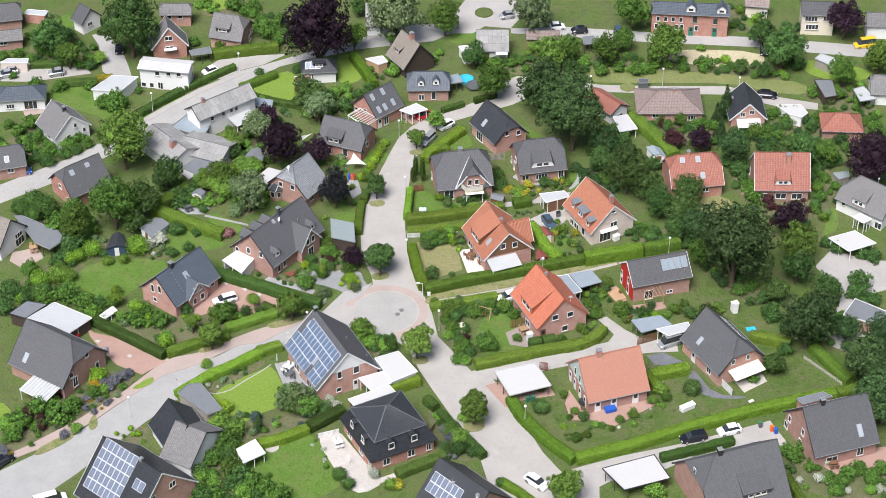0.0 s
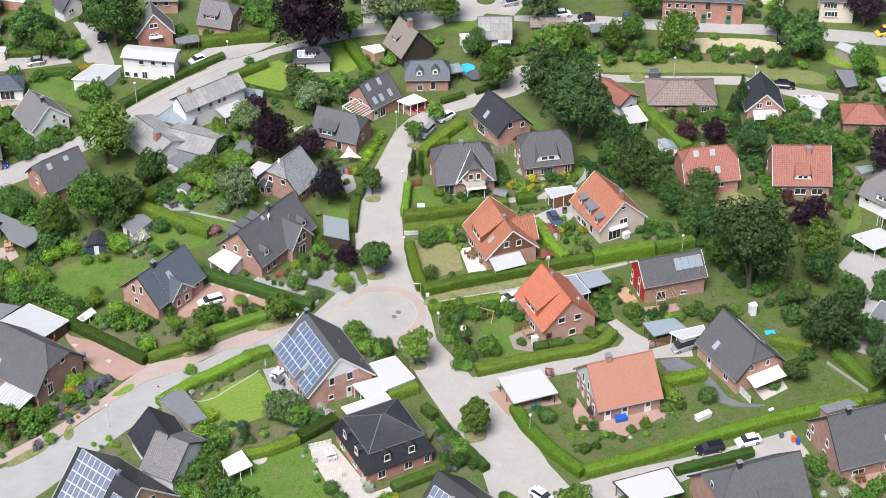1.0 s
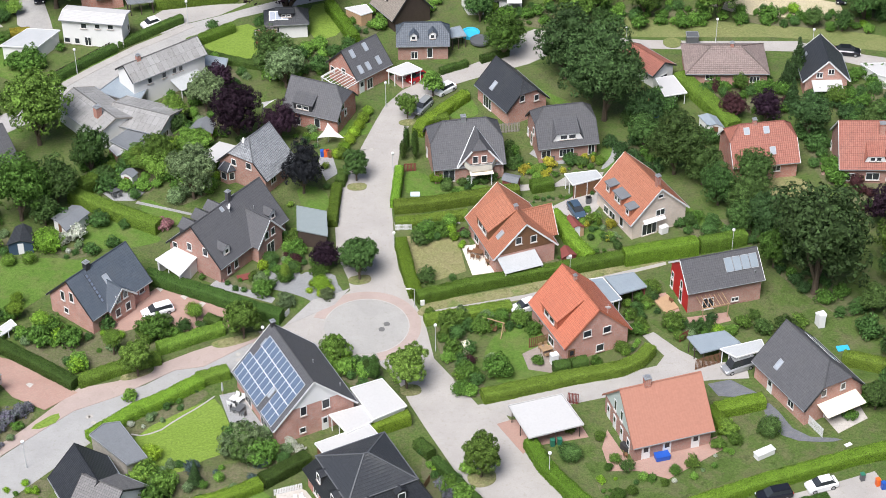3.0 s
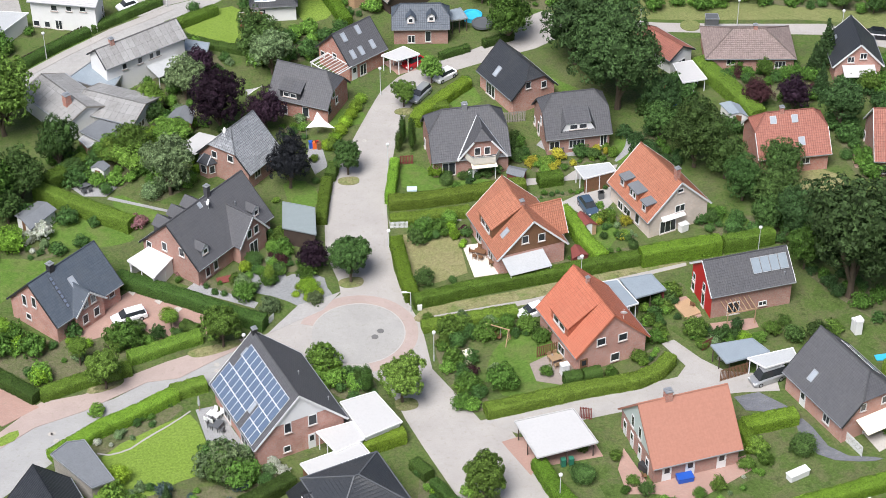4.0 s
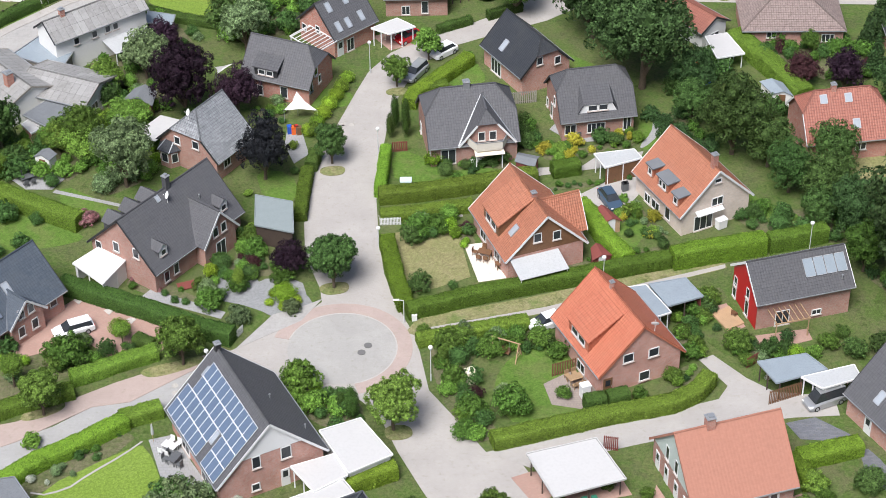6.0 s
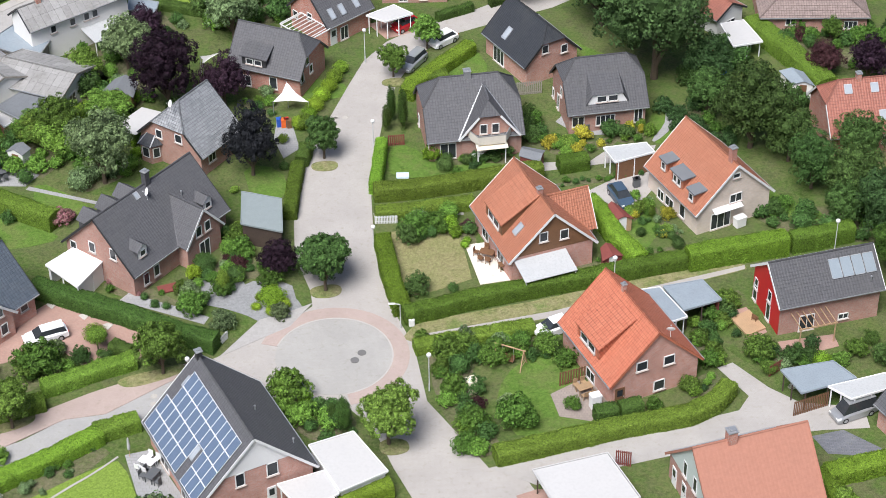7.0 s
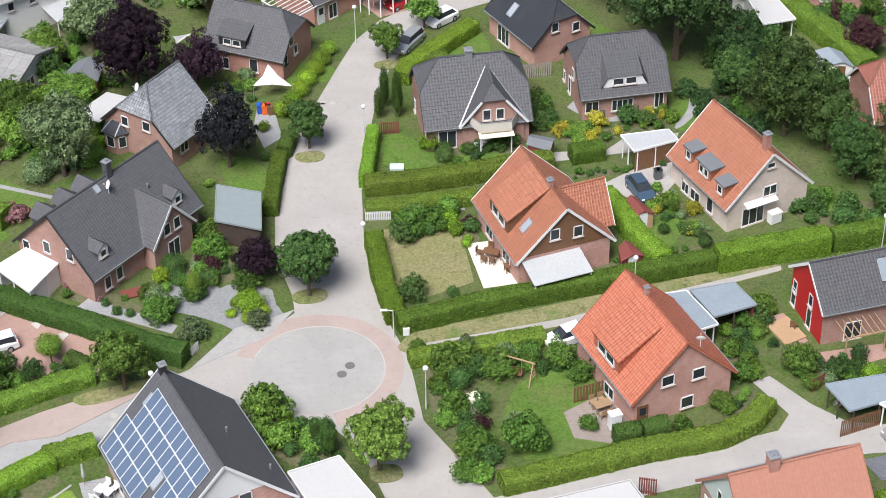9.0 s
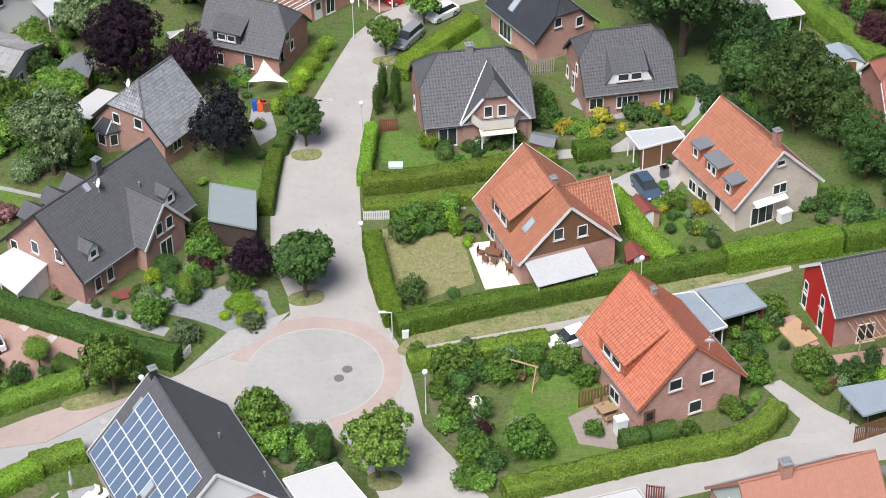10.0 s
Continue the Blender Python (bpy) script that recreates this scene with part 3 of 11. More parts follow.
    def chimney(self, x, y, w=0.55, d=0.55, up=1.0, mat=None, cap=None):
        base = self.zr - abs(y) * math.tan(self.slope)
        mb = Mesher()
        mb.box((x, y, base + up / 2 - 0.4), (w, d, up + 0.9))
        c = part("chimney", mb, mat or MAT["brick_red"], self.ob)
        mb = Mesher()
        mb.box((x, y, base + up + 0.09), (w + 0.14, d + 0.14, 0.09))
        mb.box((x, y, base + up + 0.22), (w * 0.6, d * 0.6, 0.18))
        part("chimney_cap", mb, cap or MAT["zinc"], c)

    def vent(self, side, x, v, r=0.07, h=0.5):
        p = self.on_slope(side, x, v)
        mb = Mesher()
        mb.tube(p, p + Vector((0, 0, h)), r, r, 8)
        mb.tube(p + Vector((0, 0, h)), p + Vector((0, 0, h + 0.08)), r * 1.7, r * 1.2, 8)
        part("vent_pipe", mb, MAT["zinc"], self.roof)

    def dish(self, side, x, v, r=0.42, facing=150):
        p = self.on_slope(side, x, v)
        mb = Mesher()
        mb.tube(p, p + Vector((0, 0, 0.9)), 0.03, 0.03, 6)
        q = p + Vector((0, 0, 1.0))
        d = Vector((math.cos(radians(facing)), math.sin(radians(facing)), 0.45)).normalized()
        s = d.cross(Vector((0, 0, 1))).normalized()
        t = s.cross(d)
        prev = [q - d * 0.1] * 14
        for k in (0.5, 1.0):
            ring = [q + (s * math.cos(i * math.pi / 7) + t * math.sin(i * math.pi / 7)) * r * k - d * 0.1 * (1 - k * k) for i in range(14)]
            for i in range(14):
                mb.face([prev[i], prev[(i + 1) % 14], ring[(i + 1) % 14], ring[i]])
            prev = ring
        mb.beam(q - t * r, q + d * 0.35, 0.02, 0.02)
        mb.box(q + d * 0.37, (0.07, 0.07, 0.07))
        part("satellite_dish", mb, MAT["white"], self.roof, "white round satellite dish on a short mast")

    def solar(self, side, x0, v0, cols, rows, w=1.65, h=1.0, gap=0.0, skip=(), mat=None, frame=None):
        """Panels in columns along the ridge and rows up the slope; x0, v0: the array's middle on the slope."""
        for i in range(cols):
            for j in range(rows):
                if (i, j) in skip:
                    continue
                x = (i - (cols - 1) / 2) * (w + gap)
                v = v0 + (j - (rows - 1) / 2) * (h + gap)
                M = self.slope_matrix(side, x0 + (x if side == "f" else -x), v, 0.13)
                if self.panel is None:
                    mb = Mesher()
                    for a, b, sx, sy in ((0, h / 2 - 0.03, w, 0.06), (0, -h / 2 + 0.03, w, 0.06), (w / 2 - 0.02, 0, 0.04, h), (-w / 2 + 0.02, 0, 0.04, h)):
                        mb.box((a, b, 0), (sx, sy, 0.05))
                    cell = Mesher()
                    cell.box((0, 0, -0.005), (w - 0.06, h - 0.06, 0.035))
                    self.panel = (mb.mesh("solar_panel", frame or MAT["alu"]), cell.mesh("solar_cell_sheet", mat or MAT["solar"]))
                p = part("solar_panel", self.panel[0], None, self.roof)
                p.matrix_basis = M
                c = part("solar_cell_sheet", self.panel[1], None, self.roof)
                c.matrix_basis = M

    def dormer(self, side, x, v, w, h, kind="gable", wins=1, front=None, roof=None, depth=None, over=0.2):
        """A dormer whose front foot is at v up the slope: w wide, h high at the front."""
        s = -1 if side == "f" else 1
        u = Vector((1, 0, 0)) if side == "f" else Vector((-1, 0, 0))
        n = Vector((0, s, 0))
        p = self.on_slope(side, x, v)
        ta = math.tan(self.slope)
        mb, rb, fb = Mesher(), Mesher(), Mesher()
        up = Vector((0, 0, 1))
        rm = roof or self.roofm
        if kind == "gable":
            rise = w / 2 * 0.85
            apex = p + up * (h + rise)
            fb.face([p - u * w / 2 - up * 0.1, p + u * w / 2 - up * 0.1, p + u * w / 2 + up * h, apex, p - u * w / 2 + up * h])
            for q in (-1, 1):
                a = p + u * q * w / 2
                tri = [a - up * 0.1, a + up * h, a + up * h - n * (h / ta)]
                mb.face(tri if q < 0 else tri[::-1])
                e0 = p + u * q * (w / 2 + over) + up * (h - over * 0.85) + n * over
                e1 = e0 - n * ((h - over * 0.85) / ta + over)
                r0 = apex + n * over
                r1 = apex - n * ((h + rise) / ta)
                for i in range(6):
                    a0, a1 = lerp(e0, r0, i / 6), lerp(e1, r1, i / 6)
                    b0, b1 = lerp(e0, r0, (i + 1) / 6), lerp(e1, r1, (i + 1) / 6)
                    rb.face([a0, a1, b1, b0] if q < 0 else [a1, a0, b0, b1])
        elif kind == "trapezoid":
            tw = w * 0.7
            k = 0.5
            fb.face([p - u * w / 2 - up * 0.1, p + u * w / 2 - up * 0.1, p + u * tw / 2 + up * h, p - u * tw / 2 + up * h])
            dep = h / (ta - k) if ta > k + 0.1 else h * 3
            a, b = p - u * (tw / 2 + 0.15) + up * h + n * over, p + u * (tw / 2 + 0.15) + up * h + n * over
            c, d = b - n * (dep + over) + up * (k * dep), a - n * (dep + over) + up * (k * dep)
            for i in range(8):
                rb.face([lerp(a, d, i / 8), lerp(b, c, i / 8), lerp(b, c, (i + 1) / 8), lerp(a, d, (i + 1) / 8)])
            for q, e, g in ((-1, a, d), (1, b, c)):
                f = p + u * q * (w / 2 + 0.15) + n * over
                t = [f, e, g]
                rb.face(t if q > 0 else t[::-1])
        else:
            k = {"shed": 0.4, "flat": 0.06, "long": 0.63}.get(kind, 0.4)
            fb.face([p - u * w / 2 - up * 0.1, p + u * w / 2 - up * 0.1, p + u * w / 2 + up * h, p - u * w / 2 + up * h])
            dep = h / (ta - k)
            for q in (-1, 1):
                a = p + u * q * w / 2
                tri = [a - up * 0.1, a + up * h, a - n * dep + up * (h + k * dep)]
                mb.face(tri if q < 0 else tri[::-1])
            a, b = p - u * (w / 2 + over) + up * h + n * over, p + u * (w / 2 + over) + up * h + n * over
            c, d = b - n * (dep + over) + up * (k * (dep + over)), a - n * (dep + over) + up * (k * (dep + over))
            m = max(3, int(dep / 0.34))
            for i in range(m):
                P = [lerp(a, d, i / m) + up * 0.1, lerp(b, c, i / m) + up * 0.1, lerp(b, c, (i + 1) / m) + up * 0.1, lerp(a, d, (i + 1) / m) + up * 0.1]
                rb.face(P, [(0, i * 0.34), (w, i * 0.34), (w, i * 0.34 + 0.34), (0, i * 0.34 + 0.34)])
            rb.face([a - up * 0.06, b - up * 0.06, b + up * 0.1, a + up * 0.1])
            for e, g in ((a, d), (b, c)):
                rb.face([e - up * 0.06, e + up * 0.1, g + up * 0.1, g - up * 0.06])
        dm = part("dormer", fb, front or MAT["white"], self.ob)
        for k in range(len(mb.f)):
            sb = Mesher()
            sb.face([Vector(mb.v[i]) for i in mb.f[k]])
            part("dormer_side", sb, rm if kind == "gable" else (front or MAT["white"]), dm)
        part("dormer_roof", rb, rm, dm, weld=True)
        ww = w * (0.62 if kind != "trapezoid" else 0.5) / wins
        for i in range(wins):
            c = p + u * (i - (wins - 1) / 2) * (ww + 0.12) + up * (h * 0.5) + n * 0.01
            window_part(self.ob, c, u, n, ww, h * 0.66, 1, MAT["white"])
        return dm

    def flat_canopy(self, side, x, w, d, z0, z1, mat, posts=True, name="canopy", label="", off=0.0):
        o, u, n = self.axes(side)
        a = o + u * (x - w / 2) + n * (0.03 + off)
        b = o + u * (x + w / 2) + n * (0.03 + off)
        up = Vector((0, 0, 1))
        mb = Mesher()
        for dz in (0, -0.08):
            P = [a + up * (z0 + dz), b + up * (z0 + dz), b + n * d + up * (z1 + dz), a + n * d + up * (z1 + dz)]
            mb.face(P if dz == 0 else P[::-1])
        P0 = [a + up * z0, b + up * z0, b + n * d + up * z1, a + n * d + up * z1]
        for i in range(4):
            p, q = P0[i], P0[(i + 1) % 4]
            mb.face([p - up * 0.08, q - up * 0.08, q, p])
        c = part(name, mb, mat, self.ob, label)
        if posts:
            for q in (a + n * (d - 0.15) + u * 0.15, b + n * (d - 0.15) - u * 0.15):
                mb = Mesher()
                mb.beam(q + up * -0.05, q + up * (z1 - 0.06), 0.1, 0.1, (0, 1, 0))
                part("post", mb, MAT["white"], c)
        return c

    def slatted(self, side, x, w, d, z0, z1, n, label, sheet=None, across=False):
        """A terrace roof of white beams with slats between, on posts; a sheet under the slats if given."""
        o, u, nn = self.axes(side)
        up = Vector((0, 0, 1))
        a, b = o + u * (x - w / 2) + nn * 0.05, o + u * (x + w / 2) + nn * 0.05
        fr = Mesher()
        for k in (0.0, 1.0):
            s = lerp(a, b, k)
            fr.beam(s + up * z0, s + nn * d + up * z1, 0.1, 0.14)
            q = nn * d * k + up * (z0 + (z1 - z0) * k)
            fr.beam(a + q, b + q, 0.1, 0.14)
        ob = part("pergola", fr, MAT["white"], self.ob, label)
        for i in range(n):
            k = (i + 0.5) / n
            mb = Mesher()
            if across:
                q = nn * d * k + up * (z0 + (z1 - z0) * k + 0.08)
                mb.beam(a + q, b + q, d / n * 0.45, 0.05)
            else:
                s = lerp(a, b, k)
                mb.beam(s + up * (z0 + 0.08), s + nn * d + up * (z1 + 0.08), 0.09, 0.07)
            part("slat", mb, MAT["white"], ob)
        if sheet:
            mb = Mesher()
            mb.face([a + up * (z0 - 0.02), b + up * (z0 - 0.02), b + nn * d + up * (z1 - 0.02), a + nn * d + up * (z1 - 0.02)])
            part("roof_sheet", mb, sheet, ob)
        for q in (a + u * 0.1, (a + b) / 2, b - u * 0.1):
            mb = Mesher()
            q = q + nn * (d - 0.1)
            mb.beam(q - up * 0.05, q + up * (z1 - 0.05), 0.1, 0.1, (0, 1, 0))
            part("post", mb, MAT["white"], ob)


def window_part(parent, c, u, n, w, h, panes, frame, name="window", sill=True):
    M = Matrix.Translation(c) @ Matrix((u, n, Vector((0, 0, 1)))).transposed().to_4x4()
    mb = Mesher()
    t = 0.09
    for a, b, sx, sz in ((0, h / 2 - t / 2, w, t), (0, -h / 2 + t / 2, w, t), (w / 2 - t / 2, 0, t, h), (-w / 2 + t / 2, 0, t, h)):
        mb.box((a, 0.03, b), (sx, 0.1, sz), M)
    for i in range(1, panes):
        mb.box((-w / 2 + w * i / panes, 0.03, 0), (0.08, 0.09, h - t), M)
    wd = part(name, mb, frame, parent)
    for i in range(panes):
        pb = Mesher()
        pb.box((-w / 2 + w * (i + 0.5) / panes, 0.03, 0), (w / panes - 0.05, 0.04, h - t), M)
        part("pane", pb, MAT["glass"], wd)
    if sill:
        sb = Mesher()
        sb.box((0, 0.09, -h / 2 - 0.04), (w + 0.16, 0.2, 0.06), M)
        part("sill", sb, MAT["sill"], wd)
    return wd


def flat_roof(label, pts, z, mat, edge, posts=True, wall=None, name="carport", category="carport", thick=0.14, walls=()):
    """A flat-roofed carport or shed over an outline: deck, rim, posts and, where given, closed sides."""
    cx, cy = sum(p[0] for p in pts) / len(pts), sum(p[1] for p in pts) / len(pts)
    ob = thing(name, cx, cy, 0, 0, label, category)
    Q = [Vector((p[0] - cx, p[1] - cy, 0)) for p in pts]
    if sum(Q[i].x * Q[(i + 1) % len(Q)].y - Q[(i + 1) % len(Q)].x * Q[i].y for i in range(len(Q))) < 0:
        Q = Q[::-1]
    up = Vector((0, 0, 1))
    mb = Mesher()
    mb.face([q * 0.97 + up * z for q in Q], [(q.x, q.y) for q in Q])
    mb.face([q + up * (z - thick) for q in Q][::-1])
    part("roof", mb, mat, ob)
    mb = Mesher()
    for i in range(len(Q)):
        a, b = Q[i], Q[(i + 1) % len(Q)]
        mb.beam(a + up * (z - thick / 2 + 0.02), b + up * (z - thick / 2 + 0.02), 0.1, thick + 0.06)
    part("fascia", mb, edge, ob)
    n = len(Q)
    if posts:
        for i in range(n):
            for k in (0.06, 0.5):
                p = Q[i].lerp(Q[(i + 1) % n], k) * 0.93
                mb = Mesher()
                mb.beam(p - up * 0.05, p + up * (z - thick), 0.12, 0.12, (0, 1, 0))
                part("post", mb, MAT["wood_dark"] if edge is not MAT["white"] else MAT["white"], ob)
    sides = range(n) if wall and not walls else walls
    for i in sides:
        a, b = Q[i] * 0.92, Q[(i + 1) % n] * 0.92
        mb = Mesher()
        mb.beam(a + up * ((z - thick) / 2 - 0.1), b + up * ((z - thick) / 2 - 0.1), 0.1, z - thick + 0.2)
        part("wall", mb, wall, ob)
    return ob


def wing(self, side, x, w, out, zr, hip=0.0, wins=2, doorway=False):
    """A cross gable on a slope: w wide, its front out metres beyond the main eave, its ridge at height zr."""
    s = -1 if side == "f" else 1
    u = Vector((1, 0, 0)) if side == "f" else Vector((-1, 0, 0))
    n, up = Vector((0, s, 0)), Vector((0, 0, 1))
    ze = self.ze
    zr = min(zr, self.zr - 0.1)
    front = Vector((x, s * (self.W / 2 + out), 0))
    back = (self.zr - zr) / math.tan(self.slope)
    ridge_in = Vector((x, s * back * 0.9, zr))
    rise = zr - ze
    zh = zr - hip * rise
    cut = hip * w / 2 * 0.8
    r0 = front + up * zr - n * cut
    for q in (-1, 1):
        e0 = front + u * q * w / 2 + up * ze
        e1 = Vector((x, 0, ze)) + u * q * w / 2 + n * 0.3
        hp = front + u * q * w / 2 * hip + up * zh
        mb = Mesher()
        m = 14
        for i in range(m):
            k0, k1 = i / m, (i + 1) / m
            F = lambda k: lerp(e0, hp, k / (1 - hip)) if k <= 1 - hip or hip == 0 else lerp(hp, r0, (k - 1 + hip) / hip)
            B = lambda k: lerp(e1, ridge_in, k)
            lip = up * 0.035
            P = [F(k0) + lip, B(k0) + lip, B(k1), F(k1)]
            ln = (e0 - e1).length
            sl = math.hypot(rise, w / 2)
            uv = [(0, k0 * sl), (ln, k0 * sl), (ln, k1 * sl), (0, k1 * sl)]
            mb.face(P if q < 0 else P[::-1], uv if q < 0 else uv[::-1])
            P = [F(k0), B(k0), B(k0) + lip, F(k0) + lip]
            mb.face(P if q < 0 else P[::-1], uv)
        rf = part("roof", mb, self.roofm, self.ob, weld=True)
        vb = Mesher()
        vb.beam(e0 - up * 0.06, hp - up * 0.06, 0.05, 0.24)
        part("verge_board", vb, MAT["white"], rf)
        vb = Mesher()
        vb.beam(Vector((x, s * self.W / 2, ze + 0.07)) + u * q * w / 2, ridge_in + up * 0.07, 0.16, 0.05)
        part("valley", vb, MAT["zinc"] if hip > 0 else self.roofm, rf)
        mb = Mesher()
        a = front + u * q * (w / 2 - 0.35) - n * 0.35
        b = Vector((x, s * (self.W / 2 - 1.2), 0)) + u * q * (w / 2 - 0.35)
        zz = ze + 0.2
        P = [a - up * 0.2, b - up * 0.2, b + up * zz, a + up * zz]
        mb.face(P if q > 0 else P[::-1])
        part("wall", mb, self.wallm, self.ob)
    if hip > 0:
        mb = Mesher()
        mb.face([front + u * -w / 2 * hip + up * zh, front + u * w / 2 * hip + up * zh, r0])
        part("roof", mb, self.roofm, self.ob)
    mb = Mesher()
    mb.beam(ridge_in + up * 0.03, r0 + up * 0.03, 0.2, 0.12)
    part("ridge_cap", mb, self.roofm, rf)
    mb = Mesher()
    g = front - n * 0.35
    hw = w / 2 - 0.35
    P = [g - u * hw - up * 0.2, g + u * hw - up * 0.2, g + u * hw + up * (ze + 0.2)]
    P += [g + u * w / 2 * hip + up * (zh - 0.1), g - u * w / 2 * hip + up * (zh - 0.1)] if hip else [g + up * (zr - 0.1)]
    P += [g - u * hw + up * (ze + 0.2)]
    mb.face(P, [((p - g).dot(u), p.z) for p in P])
    part("wall", mb, self.wallm, self.ob)
    for i in range(wins):
        k = (i - (wins - 1) / 2) * 1.3
        window_part(self.ob, g + u * k + up * (ze + 1.0), u, n, 0.85, 1.25, 1, MAT["white"])
        if not doorway:
            window_part(self.ob, g + u * k * 1.4 + up * 1.5, u, n, 0.9, 1.3, 1, MAT["white"])
    if doorway:
        window_part(self.ob, g + up * 1.1, u, n, 1.5, 2.2, 2, MAT["white"])


House.wing = wing


def balcony(self, side, x, w0, w1, d, z, h, off, mat, label):
    """A balcony that narrows outwards: slab, parapet panels and a hand rail."""
    o, u, n = self.axes(side)
    up = Vector((0, 0, 1))
    o = o + u * x + n * off
    P = [o - u * w0 / 2, o - u * w1 / 2 + n * d, o + u * w1 / 2 + n * d, o + u * w0 / 2]
    mb = Mesher()
    mb.face([q + up * z for q in P][::-1]), mb.face([q + up * (z - 0.2) for q in P])
    for a, b in zip(P, P[1:]):
        mb.face([a + up * (z - 0.2), b + up * (z - 0.2), b + up * z, a + up * z])
    ob = part("balcony", mb, mat, self.ob, label, weld=True)
    for a, b in zip(P, P[1:]):
        mb = Mesher()
        mb.beam(a + up * (z + h / 2), b + up * (z + h / 2), 0.06, h)
        part("parapet", mb, mat, ob)
        mb = Mesher()
        mb.beam(a + up * (z + h + 0.05), b + up * (z + h + 0.05), 0.09, 0.06)
        part("rail", mb, MAT["zinc"], ob)
    for q in P[1:3]:
        mb = Mesher()
        q = q - n * 0.15
        mb.beam(q - up * 0.05, q + up * (z - 0.2), 0.12, 0.12, (0, 1, 0))
        part("post", mb, MAT["white"], ob)


House.balcony = balcony


def bay(self, side, at, w, d, z, mat):
    """A bay window of three sides under a small hipped roof."""
    o, u, n = self.axes(side)
    up = Vector((0, 0, 1))
    o = o + u * at
    P = [o - u * w / 2, o - u * w * 0.27 + n * d, o + u * w * 0.27 + n * d, o + u * w / 2]
    mb = Mesher()
    for a, b in zip(P, P[1:]):
        mb.face([a - up * 0.1, b - up * 0.1, b + up * z, a + up * z], [(0, 0), ((b - a).length, 0), ((b - a).length, z), (0, z)])
    by = part("bay_window", mb, self.wallm, self.ob)
    for a, b in zip(P, P[1:]):
        e = (b - a).normalized()
        window_part(by, (a + b) / 2 + up * (z * 0.58), e, Vector((e.y, -e.x, 0)), (b - a).length * 0.7, z * 0.55, 1, MAT["white"], sill=False)
    Q = [o - u * (w / 2 + 0.3), o - u * w * 0.33 + n * (d + 0.3), o + u * w * 0.33 + n * (d + 0.3), o + u * (w / 2 + 0.3)]
    T = [o - u * w * 0.22 + up * (z + 0.8), o + u * w * 0.22 + up * (z + 0.8)]
    mb = Mesher()
    mb.face([Q[0] + up * z, Q[1] + up * z, T[0]]), mb.face([Q[1] + up * z, Q[2] + up * z, T[1], T[0]]), mb.face([Q[2] + up * z, Q[3] + up * z, T[1]])
    mb.face([q + up * (z - 0.02) for q in Q][::-1])
    rf = part("roof", mb, mat, by)
    for a, b in ((Q[1], T[0]), (Q[2], T[1])):
        mb = Mesher()
        mb.beam(a + up * z, b, 0.12, 0.08)
        part("hip_cap", mb, MAT["zinc"], rf)


House.bay = bay
# ---------- plants ----------
def leaf_quad(mb, p, n, s, rng):
    """One small tuft of leaves, facing about n."""
    t = Vector((rng.uniform(-1, 1), rng.uniform(-1, 1), rng.uniform(-1, 1)))
    u = n.cross(t)
    if u.length < 1e-4:
        return
    u.normalize()
    w = n.cross(u).normalized()
    a, b = u * s, w * s * rng.uniform(0.6, 1.0)
    k = len(mb.v)
    mb.v.extend((tuple(p - a - b * 0.6), tuple(p + a - b * 0.6), tuple(p + b + n * s * 0.3)))
    mb.f.append((k, k + 1, k + 2))
    mb.uv.extend([(0, 0)] * 3)


def crown_mesh(name, lobes, count, size, mat, seed, core=0.8, rough=0.35, clumps=0):
    """Lobes are (centre, radii); tufts lie over them, some deeper in and some sticking out, or gather in rounded clumps with gaps between."""
    rng = random.Random(seed)
    mb = Mesher()
    tot = sum(r[0] * r[2] for _, r in lobes)

    def way():
        d = Vector((rng.gauss(0, 1), rng.gauss(0, 1), rng.gauss(0, 1)))
        return d.normalized() if d.length > 1e-3 else Vector((0, 0, 1))

    for i, (c, r) in enumerate(lobes):
        mb.ball(c, [x * core for x in r], 1, 0.35, 1.7, seed + i)
        share = r[0] * r[2] / tot
        at = Vector((seed * 1.3 + i, 0, i * 2.0))
        if clumps:
            m = max(5, round(clumps * share))
            for j in range(m):
                # clumps spiral over the lobe, more of them on top
                h = 1 - 1.5 * (j + 0.5) / m
                w = math.sqrt(max(0.0, 1 - h * h))
                a = j * 2.39996 + seed
                d = (Vector((w * math.cos(a), w * math.sin(a), h)) + way() * 0.25).normalized()
                k = rng.uniform(0.66, 0.98)
                p0 = Vector((c[0] + d.x * r[0] * k, c[1] + d.y * r[1] * k, c[2] + d.z * r[2] * k))
                rad = (r[0] + r[2]) / 2 * rng.uniform(1.0, 1.6) / math.sqrt(m)
                for _ in range(int(count * share / m)):
                    e = way()
                    if e.dot(d) < -0.25:
                        e = -e
                    p = p0 + e * rad * (1 - 0.2 * abs(rng.gauss(0, 1)) + (0.25 if rng.random() < 0.12 else 0.0))
                    n = (e * 0.75 + d * 0.35 + way() * rough).normalized()
                    leaf_quad(mb, p, n, size * rng.uniform(0.6, 1.3), rng)
            continue
        for _ in range(int(count * share)):
            d = way()
            if d.z < -0.55 and rng.random() < 0.7:
                d.z = -d.z
            lump = 1 + 0.22 * noise.noise(d * 2.6 + at) + 0.12 * noise.noise(d * 6.5 + at)
            k = lump * (1 - 0.17 * abs(rng.gauss(0, 1)) + (0.12 if rng.random() < 0.15 else 0.02))
            p = Vector((c[0] + d.x * r[0] * k, c[1] + d.y * r[1] * k, c[2] + d.z * r[2] * k))
            n = (d + Vector((rng.gauss(0, rough), rng.gauss(0, rough), rng.gauss(0, rough) + 0.25))).normalized()
            leaf_quad(mb, p, n, size * rng.uniform(0.6, 1.25), rng)
    return mb.mesh(name, mat)


